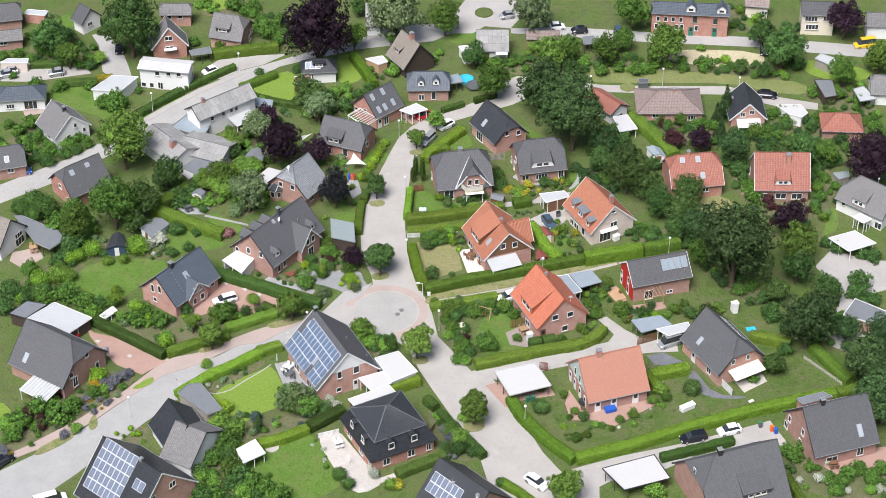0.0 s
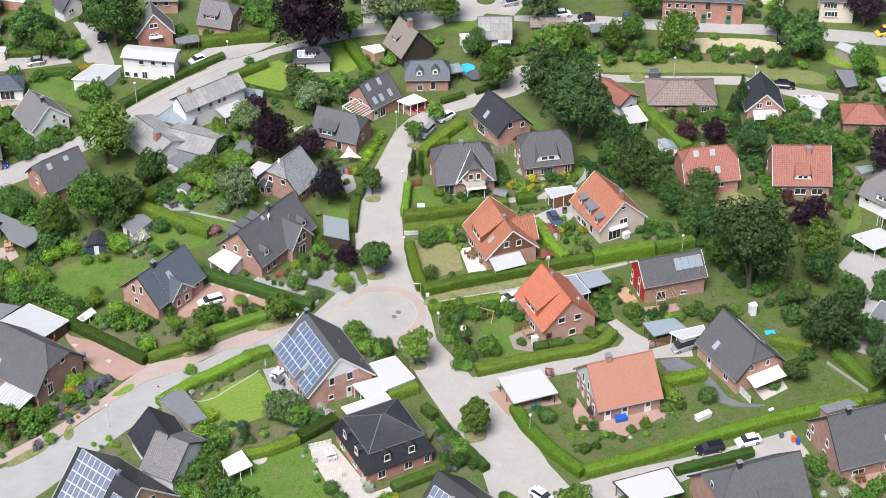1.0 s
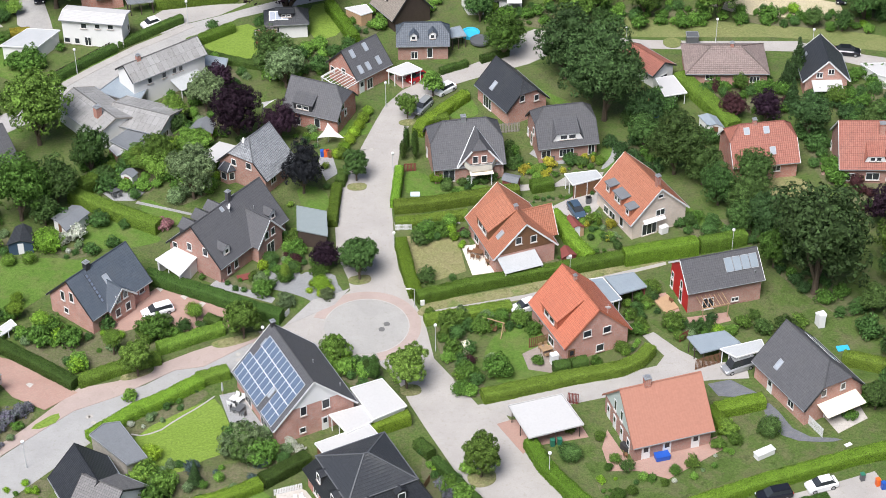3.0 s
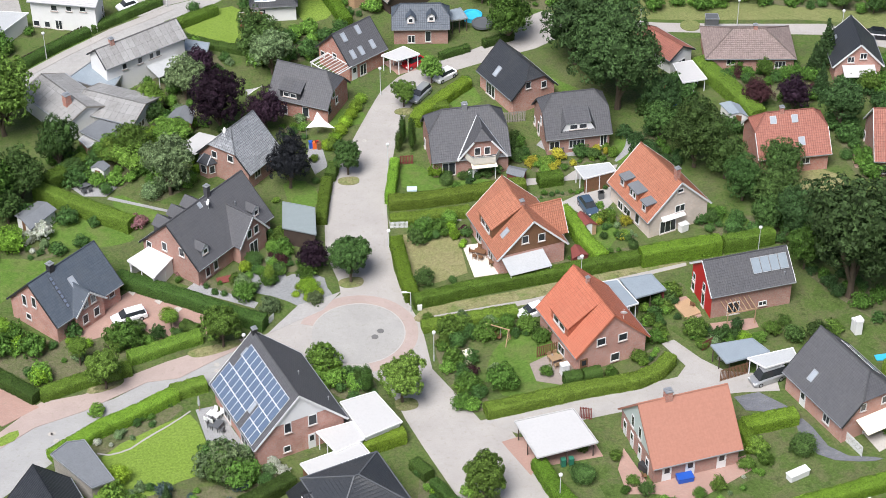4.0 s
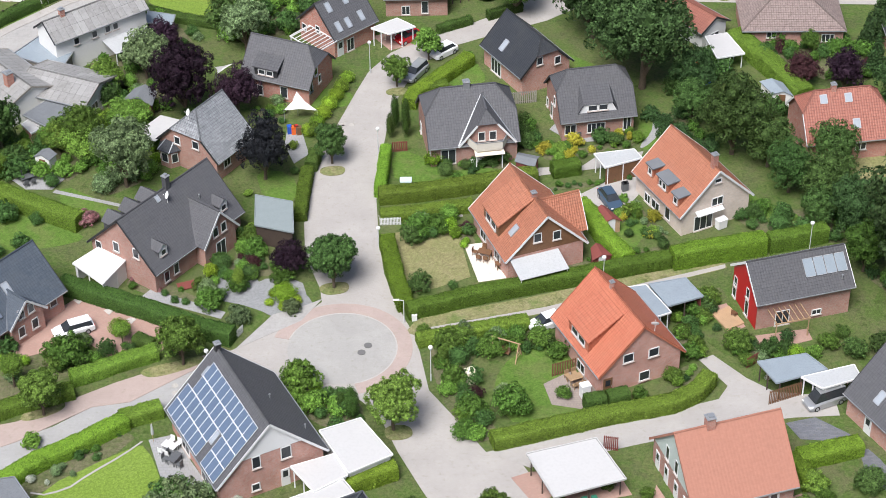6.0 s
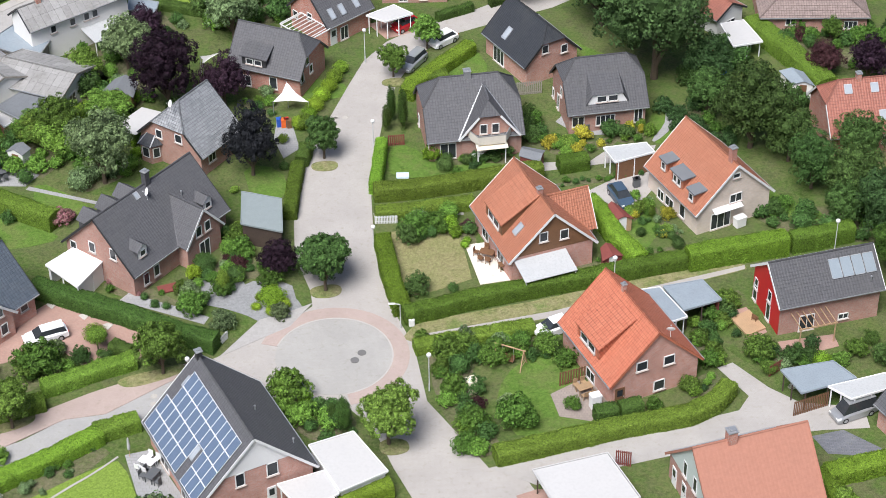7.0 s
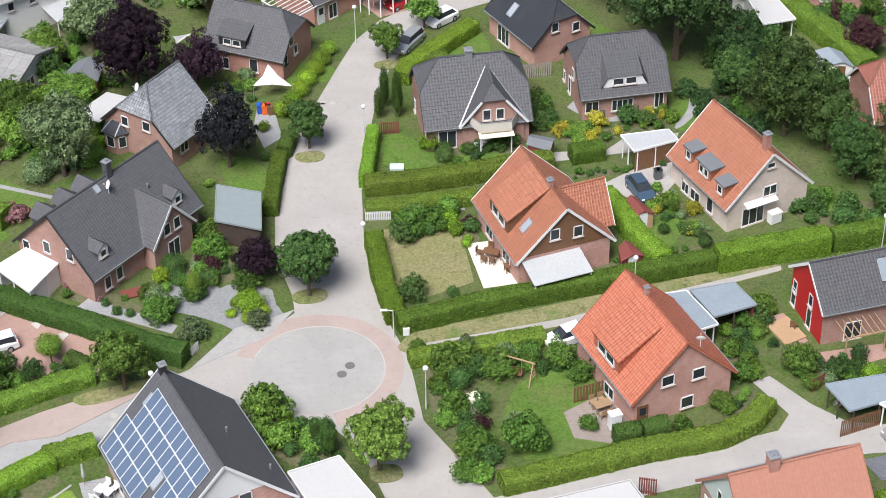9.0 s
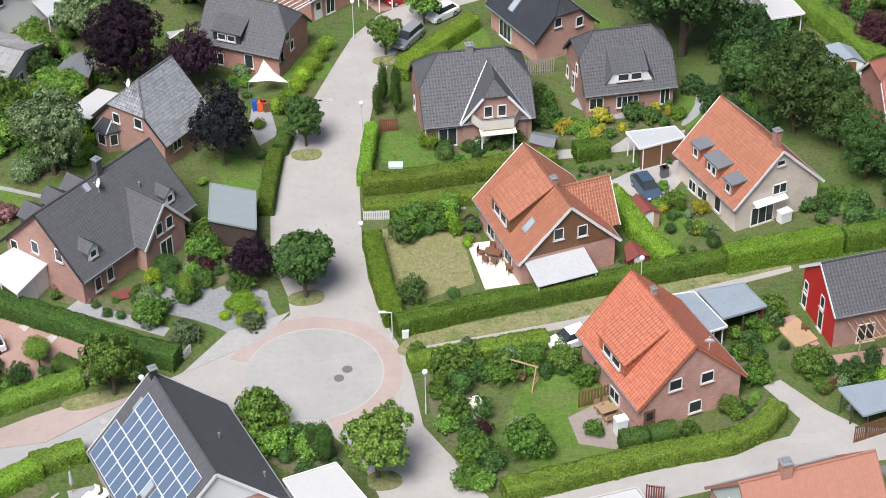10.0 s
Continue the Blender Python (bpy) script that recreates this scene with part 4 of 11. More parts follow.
def lobes_round(seed, flat=1.0, n=7, z0=1.0):
    rng = random.Random(seed)
    out = [((0, 0, z0), (0.72, 0.72, 0.72 * flat))]
    for i in range(n):
        a = 2 * math.pi * i / n + rng.uniform(-0.3, 0.3)
        h = rng.uniform(-0.35, 0.45)
        q = rng.uniform(0.42, 0.58)
        out.append(((math.cos(a) * q, math.sin(a) * q, z0 + h * flat), (rng.uniform(0.36, 0.5),) * 2 + (rng.uniform(0.32, 0.46) * flat,)))
    out.append(((rng.uniform(-0.15, 0.15), rng.uniform(-0.15, 0.15), z0 + 0.55 * flat), (0.45, 0.45, 0.42 * flat)))
    return out


PROTO = {}
TONE = {"leaf_black": "blackish copper-leaved", "leaf_purple": "dark purple copper-leaved", "leaf_bronze": "reddish bronze-leaved", "leaf_yellow": "bright golden-yellow", "leaf_lime": "lime-green", "leaf_grey": "silvery grey-green", "leaf_dark": "dark green", "leaf_deep": "deep green", "leaf_light": "light green", "leaf_blue": "blue-green", "leaf_mid": "mid-green", "leaf_street": "fresh green", "hedge_bright": "bright green", "hedge_mid": "green", "hedge_dark": "dark green", "flower_white": "white-flowering", "flower_mauve": "mauve-flowering", "flower_pink": "pink-flowering", "flower_orange": "orange-flowering"}
NOUN = {"tree": "broad-leaved tree with a full crown", "small_tree": "young street tree with a rounded crown", "wide_tree": "large spreading tree with dense foliage", "shrub": "loose garden shrub in a planted bed", "ball_shrub": "clipped round shrub in a garden", "standard_tree": "small standard tree with clipped head", "columnar_shrub": "slender columnar evergreen shrub", "conifer": "dense conical conifer tree"}
# kind: crown's foot and height over its radius, and how it is made
KINDS = {
    "tree": dict(trunk=0.35, flat=1.1, count=10500, leaf=0.036, n=10),
    "small_tree": dict(trunk=0.55, flat=1.05, count=12000, leaf=0.044, n=8),
    "wide_tree": dict(trunk=0.3, flat=1.15, count=15000, leaf=0.031, n=12),
    "shrub": dict(trunk=0.0, flat=0.9, count=3400, leaf=0.056, n=6),
    "ball_shrub": dict(trunk=0.0, flat=0.92, count=2000, leaf=0.056, n=0),
    "standard_tree": dict(trunk=1.7, flat=0.95, count=2000, leaf=0.06, n=0),
    "columnar_shrub": dict(trunk=0.0, flat=3.2, count=3800, leaf=0.075, n=0),
    "conifer": dict(trunk=0.2, flat=1.0, count=3800, leaf=0.07, n=-1),
}


def plant(kind, mat, x, y, r, seed=0, tall=1.0, z=0.0, group=""):
    """A tree or shrub with crown radius r. Its repeats share their meshes."""
    far = y > 34 or abs(x) > 48
    key = (kind, mat, seed % 3, far)
    label, name = TONE[mat] + " " + NOUN[kind], ""
    turn = (x * 37.7 + y * 91.3 + seed * 50) % 360
    nm = name or {"wide_tree": "tree", "small_tree": "tree"}.get(kind, kind)
    if key in PROTO:
        p = PROTO[key]
        k = r / p.scale[0]
        ob = copy_thing(p, pose(x, y, z, 0, 0, turn) @ Matrix.Diagonal((k, k, k * tall * p.scale[0] / p.scale[2], 1)))
        ob.name = nm
        for key_ in ("group",):
            if key_ in ob and not group:
                del ob[key_]
        return tagged(ob, label, "tree" if "tree" in kind or kind == "conifer" else "shrub", group)
    ob = thing(nm, x, y, z, turn, label, "tree" if "tree" in kind or kind == "conifer" else "shrub", group)
    ob.scale = (r, r, r * tall)
    me, lobes, z0, K = crown_of(kind, mat, seed, far)
    part("crown", me, None, ob)
    if K["trunk"] > 0:
        mb = Mesher()
        r0 = 0.075 if kind != "standard_tree" else 0.09
        top = Vector((0, 0, z0))
        mb.tube((0, 0, -0.1), (0.02, 0, K["trunk"] * 0.6), r0, r0 * 0.8, 8)
        mb.tube((0.02, 0, K["trunk"] * 0.6), top, r0 * 0.8, r0 * 0.45, 8)
        for c, _ in lobes[1:7]:
            mb.tube((0.02, 0, K["trunk"] * 0.75), c, r0 * 0.5, r0 * 0.15, 5, False)
        part("trunk", mb, MAT["bark"], ob, smooth=True)
    PROTO[key] = ob
    return ob


CROWNS = {}
REST = []


def crown_of(kind, mat, seed, far):
    """The crown's mesh at unit radius, its lobes, their height, and the kind's numbers."""
    key = (kind, mat, seed % 3, far)
    if key not in CROWNS:
        K = KINDS[kind]
        sd = (seed % 3) * 17 + len(CROWNS) * 3 + 5
        rng = random.Random(sd)
        f = K["flat"]
        if K["n"] > 0:
            z0 = K["trunk"] + 0.85 * f if K["trunk"] else 0.62 * f
            lobes = lobes_round(sd, f, K["n"], z0)
        elif K["n"] == 0:
            z0 = K["trunk"] + f * (0.9 if K["trunk"] else 0.8)
            lobes = [((0, 0, z0), (0.97, 0.97, f * (0.95 if K["trunk"] else 0.85)))]
        else:
            z0 = 1.4
            lobes = [((rng.uniform(-0.05, 0.05), rng.uniform(-0.05, 0.05), 0.55 + i * 0.42), (0.95 - i * 0.115,) * 2 + (0.42,)) for i in range(8)]
        me = crown_mesh("crown", lobes, K["count"] // (2 if far else 1), K["leaf"] * (1.35 if far else 1), MAT[mat], sd, 0.86 if K["n"] == 0 else 0.5, 0.45 if K["n"] == 0 else 0.5, {"wide_tree": 330, "tree": 210, "small_tree": 170, "shrub": 100}.get(kind, 0))
        CROWNS[key] = (me, lobes, z0, K)
    return CROWNS[key]


def rest(kind, mat, x, y, r, seed=0, tall=1.0):
    """Keeps a shrub for the joined undergrowth."""
    REST.append((kind, mat, x, y, r, seed, tall))


def undergrowth(label):
    """All kept shrubs as one joined mesh."""
    V, LI, LT, MI, mats, n = [], [], [], [], [], 0
    for kind, mat, x, y, r, seed, tall in REST:
        me = crown_of(kind, mat, seed, True)[0]
        co = np.empty(len(me.vertices) * 3, dtype=np.float32)
        me.vertices.foreach_get("co", co)
        li = np.empty(len(me.loops), dtype=np.int32)
        me.loops.foreach_get("vertex_index", li)
        lt = np.empty(len(me.polygons), dtype=np.int32)
        me.polygons.foreach_get("loop_total", lt)
        co = co.reshape(-1, 3)
        t = x * 3.1 + y * 7.7
        c, q = math.cos(t), math.sin(t)
        V.append(np.column_stack(((co[:, 0] * c - co[:, 1] * q) * r + x, (co[:, 0] * q + co[:, 1] * c) * r + y, co[:, 2] * r * tall)))
        LI.append(li + n)
        LT.append(lt)
        if mat not in mats:
            mats.append(mat)
        MI.append(np.full(len(lt), mats.index(mat), dtype=np.int32))
        n += len(co)
    V, LI, LT, MI = (np.concatenate(a) for a in (V, LI, LT, MI))
    me = bpy.data.meshes.new("undergrowth")
    me.vertices.add(len(V)), me.loops.add(len(LI)), me.polygons.add(len(LT))
    me.vertices.foreach_set("co", V.astype(np.float32).ravel())
    me.loops.foreach_set("vertex_index", LI)
    me.polygons.foreach_set("loop_start", np.concatenate(([0], np.cumsum(LT)[:-1])).astype(np.int32))
    for m in mats:
        me.materials.append(MAT[m])
    me.polygons.foreach_set("material_index", MI)
    me.update(calc_edges=True)
    tagged(new("undergrowth", me), label, "shrubs", "", "stuff")


def hedge(label, pts, w, h, mat, z=0.0, dens=120, leaf=0.078, seed=1, closed=False):
    """A clipped hedge along a line in plan."""
    rng = random.Random(seed + int(abs(pts[0][0] * 13 + pts[0][1] * 7)))
    c = Vector((pts[0][0], pts[0][1], 0))
    ob = thing("hedge", c.x, c.y, z, 0, label, "hedge")
    P = [Vector((p[0], p[1], 0)) - c for p in pts]
    # points every third of a metre along the line, with a side direction
    L = []
    for a, b in zip(P, P[1:]):
        m = max(1, int((b - a).length / 0.4))
        L += [a.lerp(b, i / m) for i in range(m)]
    L.append(P[-1])
    mb = Mesher()
    up = Vector((0, 0, 1))
    rings = []
    for i, p in enumerate(L):
        d = (L[min(i + 1, len(L) - 1)] - L[max(i - 1, 0)]).normalized()
        s = Vector((d.y, -d.x, 0))
        ring = []
        for a, b in ((-0.5, -0.05), (-0.5, 0.5), (-0.47, 0.93), (-0.3, 1.0), (0.3, 1.0), (0.47, 0.93), (0.5, 0.5), (0.5, -0.05)):
            q = p + s * a * w + up * b * h
            k = noise.noise((q + c) * 0.9) * 0.10 + noise.noise((q + c) * 3.1) * 0.05
            q = q + s * (k * (1 if a > 0 else -1)) + up * k * 0.8
            ring.append(q)
        rings.append((ring, s, d))
    mb.v.extend(tuple(q) for ring, _, _ in rings for q in ring)
    for i, ((A, s, d), (B, _, _)) in enumerate(zip(rings, rings[1:])):
        for j in range(7):
            q = [A[j], B[j], B[j + 1], A[j + 1]]
            mb.f.append((i * 8 + j, i * 8 + 8 + j, i * 8 + 9 + j, i * 8 + 1 + j))
            mb.uv.extend([(0, 0)] * 4)
            n = (q[1] - q[0]).cross(q[3] - q[0])
            area = n.length
            if area < 1e-6:
                continue
            n.normalize()
            if n.dot(((q[0] + q[2]) / 2) - ((A[0] + A[7]) / 2 + up * h * 0.5)) < 0:
                n = -n
            cnt = area * dens
            cnt = int(cnt) + (rng.random() < cnt - int(cnt))
            for _ in range(cnt):
                e, g = rng.random(), rng.random()
                p = q[0].lerp(q[1], e).lerp(q[3].lerp(q[2], e), g) + n * rng.uniform(-0.03, 0.09)
                nn = (n + Vector((rng.gauss(0, 0.55), rng.gauss(0, 0.55), rng.gauss(0, 0.55) + 0.15))).normalized()
                leaf_quad(mb, p, nn, leaf * rng.uniform(0.7, 1.3), rng)
    for ring, sgn in ((rings[0][0], 1), (rings[-1][0], -1)):
        mb.face(ring if sgn > 0 else ring[::-1], [(0, 0)] * 8)
        n = rings[0][2] * -1 if sgn > 0 else rings[-1][2]
        o = (ring[0] + ring[7]) / 2
        for _ in range(int(w * h * dens)):
            p = o + (ring[7] - ring[0]) * rng.uniform(-0.5, 0.5) + up * h * rng.random() + n * rng.uniform(0, 0.06)
            leaf_quad(mb, p, (n + Vector((rng.gauss(0, 0.35), rng.gauss(0, 0.35), rng.gauss(0, 0.35)))).normalized(), leaf * rng.uniform(0.7, 1.3), rng)
    part("foliage", mb, MAT[mat], ob, smooth=True)
    return ob


SHRUBS = ("leaf_mid", "leaf_dark", "leaf_dark", "leaf_grey", "hedge_mid", "leaf_deep", "leaf_light", "leaf_mid", "leaf_dark", "leaf_lime")


def bed(pts, n, r0=0.5, r1=1.2, mats=SHRUBS, kinds=("shrub", "shrub", "shrub", "ball_shrub"), seed=0, soil=True):
    """A planted bed: dark soil in an outline, with shrubs of several kinds over it."""
    rng = random.Random(seed + n)
    if soil:
        slab("flower_bed", smoothed(pts, 1), 0.013 + (seed % 9) * 0.0008, MAT["soil_dark"], "dark planted soil of a garden bed", "bed")
    xs, ys = [p[0] for p in pts], [p[1] for p in pts]
    done = []
    for _ in range(n * 30):
        if len(done) >= n:
            break
        x, y = rng.uniform(min(xs), max(xs)), rng.uniform(min(ys), max(ys))
        inside = False
        for (ax, ay), (bx, by) in zip(pts, pts[1:] + pts[:1]):
            if (ay > y) != (by > y) and x < (bx - ax) * (y - ay) / (by - ay) + ax:
                inside = not inside
        r = rng.uniform(r0, r1)
        if not inside or any(math.hypot(x - a, y - b) < (r + c) * 0.72 for a, b, c in done):
            continue
        done.append((x, y, r))
        rest(rng.choice(kinds), rng.choice(mats), x, y, r, rng.randrange(3), rng.uniform(0.85, 1.2))

# ---------- ground ----------
mb = Mesher()
mb.face([(-1500, -1500, 0), (1500, -1500, 0), (1500, 1500, 0), (-1500, 1500, 0)])
tagged(new("ground", mb.mesh("ground", MAT["soil_garden"])), "garden soil and rough grass between the plots", "ground", "", "structure")
slab("road", [(20.2, -62.09), (19.35, -58.1), (15.3, -51.39), (10.63, -39.55), (7.67, -33.47), (4.26, -31.81), (2.16, -28.29), (-1.32, -22.69), (-2.02, -18.35), (-2.64, -14.64), (-4.68, -9.27), (-6.19, -3.72), (-6.97, 3.73), (-7.32, 9.78), (-7.05, 16.97), (-6.34, 24.5), (-5.01, 31.38), (-2.8, 37.5), (1.26, 42.01), (7.09, 45.04), (13.52, 48.07), (17.64, 51.29), (18.96, 54.97), (18.38, 57.36), (14.81, 58.37), (11.37, 56.06), (7.17, 49.78), (2.48, 46.57), (-2.18, 44.19), (-6.31, 40.65), (-8.87, 36.47), (-10.32, 31.78), (-12.13, 25.47), (-13.84, 18.82), (-14.89, 13.33), (-15.25, 5.43), (-14.86, -0.45), (-12.98, -6.12), (-12.68, -8.49), (-14.76, -10.83), (-18.55, -13.58), (-21.5, -16.14), (-25.95, -18.65), (-32.7, -22.99), (-38.41, -27.65), (-46.48, -31.87), (-54.11, -40.24), (-60.48, -47.66), (-70.52, -55.24), (-75.33, -58.31), (-73.54, -68.21), (-68.96, -64.55), (-63.86, -62.12), (-58.32, -56.01), (-51.74, -47.55), (-44.19, -38.64), (-39.57, -34.14), (-33.35, -29.66), (-27.27, -25.1), (-21.79, -22.7), (-14.21, -21.98), (-9.41, -22.7), (-6.29, -26.22), (-4.32, -31.68), (-2.15, -36.55), (1.05, -43.32), (5.03, -51.4), (6.43, -58.11), (6.89, -62.1)], 0.030, MAT["road"], "pale concrete-block residential street with a turning circle", "road", "structure", 0.15)
slab("road", [(-90.24, 12.71), (-82.43, 15.69), (-73.34, 22.27), (-61.5, 33.4), (-56.6, 38.9), (-49.9, 43.9), (-44.91, 48.8), (-40.62, 55.23), (-36.92, 58.13), (-33.25, 62.2), (-28.4, 64.42), (-22.49, 66.66), (-16.53, 68.92), (-2.1, 71.67), (1.48, 74.63), (0.28, 78.83), (-10.46, 77.44), (-18.65, 71.65), (-24.62, 68.98), (-31.48, 65.59), (-36.3, 62.97), (-40.9, 60.76), (-44.76, 57.46), (-48.86, 54.2), (-54.97, 48.0), (-60.01, 42.29), (-69.61, 31.58), (-83.42, 21.58), (-91.45, 19.24)], 0.031, MAT["asphalt"], "grey asphalt road with a pale pavement edge", "road", "structure", 0.15)
slab("pavement", [(-60.01, 42.29), (-54.97, 48.0), (-48.86, 54.2), (-44.76, 57.46), (-40.9, 60.76), (-40.0, 59.66), (-43.86, 56.36), (-47.96, 53.1), (-54.07, 46.9), (-59.11, 41.19)], 0.090, MAT["road_pale"], "pale paved footway along the asphalt road", "pavement", "structure", 0.15)
slab("road", [(-68.8, 60.6), (-70.79, 70.5), (-72.8, 74.58), (-69.91, 75.8), (-65.37, 67.16), (-63.79, 62.48), (-62.69, 58.76), (-63.99, 55.52)], 0.030, MAT["asphalt"], "grey asphalt side road", "road", "structure", 0.15)
slab("road", [(13.98, 76.55), (25.32, 77.01), (43.02, 74.75), (66.87, 72.4), (98.55, 67.5), (97.69, 62.79), (72.06, 67.25), (65.2, 68.8), (41.78, 71.03), (20.55, 73.73), (14.02, 74.64)], 0.033, MAT["asphalt"], "pale asphalt through road with kerbs", "road", "structure", 0.15)
slab("road", [(17.64, 51.29), (18.74, 57.58), (24.76, 56.27), (31.86, 54.98), (41.2, 54.54), (56.4, 54.33), (64.41, 50.93), (73.75, 48.07), (73.4, 45.83), (65.69, 47.04), (55.99, 51.31), (40.94, 51.95), (29.35, 52.59), (23.57, 53.45)], 0.032, MAT["road"], "pale residential street beside the meadow", "road", "structure", 0.15)
slab("square", [(1.48, 74.63), (2.67, 83.34), (5.07, 88.96), (17.1, 88.97), (16.36, 81.06), (13.98, 76.55), (8.64, 77.46), (6.02, 74.63)], 0.033, MAT["road_pale"], "pale paved turning area with an island", "square", "structure", 0.15)
slab("drive", [(4.26, -31.81), (10.33, -29.65), (16, -28.01), (20.77, -26.63), (27.55, -24.39), (28.69, -22.4), (26.19, -18.35), (27.7, -17.61), (30.72, -21.25), (33.34, -23.4), (39.11, -24.09), (39.24, -26.93), (34.79, -27.18), (29.09, -28.01), (19.55, -30.73), (8.39, -34)], 0.040, MAT["road_pale"], "pale paved drive", "drive", "structure", 0.15)
slab("drive", [(19.78, -55.35), (27.73, -52.41), (35.96, -50.1), (46.04, -46.7), (52.46, -44.22), (54.78, -50.1), (48.51, -50.1), (42.16, -50.74), (34.68, -55.35), (25.72, -58.1), (23.87, -59.35), (23.7, -62.09), (20.2, -62.09)], 0.034, MAT["road_pale"], "pale paved drive", "drive", "structure", 0.15)
slab("path", [(-3.82, -13.58), (-2.37, -11.13), (9.1, -8.02), (19.81, -4.52), (30.27, -0.94), (30.76, -3.22), (21.17, -6.91), (11.01, -10.51), (-1.36, -14.79)], 0.031, MAT["verge_grass"], "worn grassy gravel path between hedges", "path", "structure", 0.15)
slab("path", [(-1.87, -12.97), (11.04, -9.58), (21.24, -5.8), (30.62, -2.57), (30.56, -3.22), (21.18, -6.75), (11.01, -10.51), (-1.66, -14.03)], 0.036, MAT["road"], "narrow grey track between hedges", "path", "structure", 0.15)
slab("drive", [(-7.04, 6.81), (0.09, 7.51), (2.4, 8.03), (2.39, 6.47), (-6.8, 5.61)], 0.037, MAT["road_pale"], "pale paved drive", "drive", "structure", 0.15)
slab("drive", [(15.45, 10.31), (18.22, 12.44), (22.73, 16.06), (24, 15.7), (23.31, 12.09), (20.57, 7.51), (18.96, 6.82)], 0.038, MAT["road_pale"], "grey gravel drive with a parked car", "drive", "structure", 0.15)
slab("drive", [(9.73, 13.88), (22.76, 16.43), (23.47, 18.83), (17.98, 17.9), (16.26, 16.06), (10.86, 15.69)], 0.039, MAT["road_pale"], "grey paved drive beside a carport", "drive", "structure", 0.15)
slab("road", [(-25.6, -18.6), (-32.7, -22.99), (-38.41, -27.65), (-46.48, -31.87), (-54.11, -40.24), (-60.48, -47.66), (-70.52, -55.24), (-75.33, -58.31), (-73.54, -68.21), (-68.96, -64.55), (-63.86, -62.12), (-58.32, -56.01), (-51.74, -47.55), (-44.19, -38.64), (-39.57, -34.14), (-33.35, -29.66), (-27.27, -25.1), (-23.4, -23.2)], 0.035, MAT["road_grey"], "grey paved carriageway leading down the hill", "road", "structure", 0.1)
slab("pavement", [(-22.64, -16.4), (-26.01, -17.7), (-33.0, -21.2), (-36.9, -23.6), (-42.0, -26.9), (-46.9, -28.3), (-49.7, -32.0), (-53.2, -36.6), (-60.0, -43.6), (-67.53, -49.9), (-75.79, -55.4), (-75.51, -57.29), (-70.76, -53.82), (-60.52, -47.4), (-54.13, -40.11), (-46.86, -32.56), (-41.52, -29.76), (-34.86, -24.82), (-31.16, -24.12), (-25.85, -19.82), (-22.93, -17.77)], 0.096, MAT["red_paving"], "reddish paved strip along the street", "pavement", "structure", 0.2)
RING = [math.radians(-75 + 6 * i) for i in range(41)]
slab("pavement", [(-10.3 + 7.3 * math.cos(a), -16.1 + 7.3 * math.sin(a)) for a in RING] + [(-10.3 + 5.75 * math.cos(a), -16.1 + 5.75 * math.sin(a)) for a in RING[::-1]], 0.062, MAT["red_paving"], "reddish paved ring round the turning circle", "pavement", "structure", 0.2)
slab("kerb", [(-10.3 + 5.75 * math.cos(a), -16.1 + 5.75 * math.sin(a)) for a in RING] + [(-10.3 + 5.6 * math.cos(a), -16.1 + 5.6 * math.sin(a)) for a in RING[::-1]], 0.070, MAT["kerb"], "pale concrete kerb round the turning circle", "kerb", "structure", 0.2)
slab("road", [(-10.3 + 5.6 * math.cos(i * math.pi / 24), -16.1 + 5.6 * math.sin(i * math.pi / 24)) for i in range(48)], 0.053, MAT["circle"], "grey concrete-block turning circle", "road", "structure", 0.2)
slab("drive", [(-61.96, -18.8), (-60.13, -21.35), (-56.58, -22.54), (-46.86, -29.08), (-50.58, -32.34), (-55.1, -29.81), (-57.98, -26.21), (-60.43, -22.54)], 0.097, MAT["red_drive"], "red brick-paved drive", "drive", "structure", 0.15)
slab("drive", [(-41.09, -9.94), (-37.16, -5.81), (-26.51, -12.37), (-23.9, -14.19), (-29.1, -16.14), (-33.79, -17.62), (-38.24, -13.08), (-38.46, -15.31), (-42.65, -17.06), (-44.75, -15.95)], 0.063, MAT["red_drive"], "reddish paved drive in front of a house", "drive", "structure", 0.15)
slab("drive", [(-21.31, -16.14), (-17.75, -10.52), (-14.83, -9.28), (-12.7, -8.02), (-14.72, -11.6), (-18.51, -14.19)], 0.064, MAT["asphalt"], "grey asphalt drive", "drive", "structure", 0.15)
slab("yard", [(65.61, -3.88), (69.34, 1.12), (74.77, -2.09), (78.45, -2.37), (83.46, -3.67), (82.59, -8.5), (74.17, -11.7), (72.16, -17.89), (66.08, -19.46), (69.23, -11.7), (67.05, -7.03)], 0.035, MAT["road_pale"], "pale gravel yard", "yard", "structure", 0.15)
slab("yard", [(65.61, -22.45), (71.54, -21.67), (72.11, -26.85), (69.97, -31.2), (68.18, -27.59), (65.09, -25.7)], 0.036, MAT["road_pale"], "pale gravel yard", "yard", "structure", 0.15)
slab("yard", [(-89.89, 63.5), (-84.24, 65.43), (-80.38, 62.86), (-73.28, 63.41), (-71.02, 59.95), (-82.88, 56.95), (-88.84, 57.19)], 0.030, MAT["road_pale"], "pale paved parking yard", "yard", "structure", 0.15)
slab("yard", [(-48.58, 58.23), (-47.71, 62.31), (-45.03, 65.7), (-38.57, 66.41), (-31.97, 66.93), (-36.31, 63.16), (-40.91, 60.95), (-44.78, 57.64)], 0.028, MAT["road_pale"], "grey forecourt", "yard", "structure", 0.15)
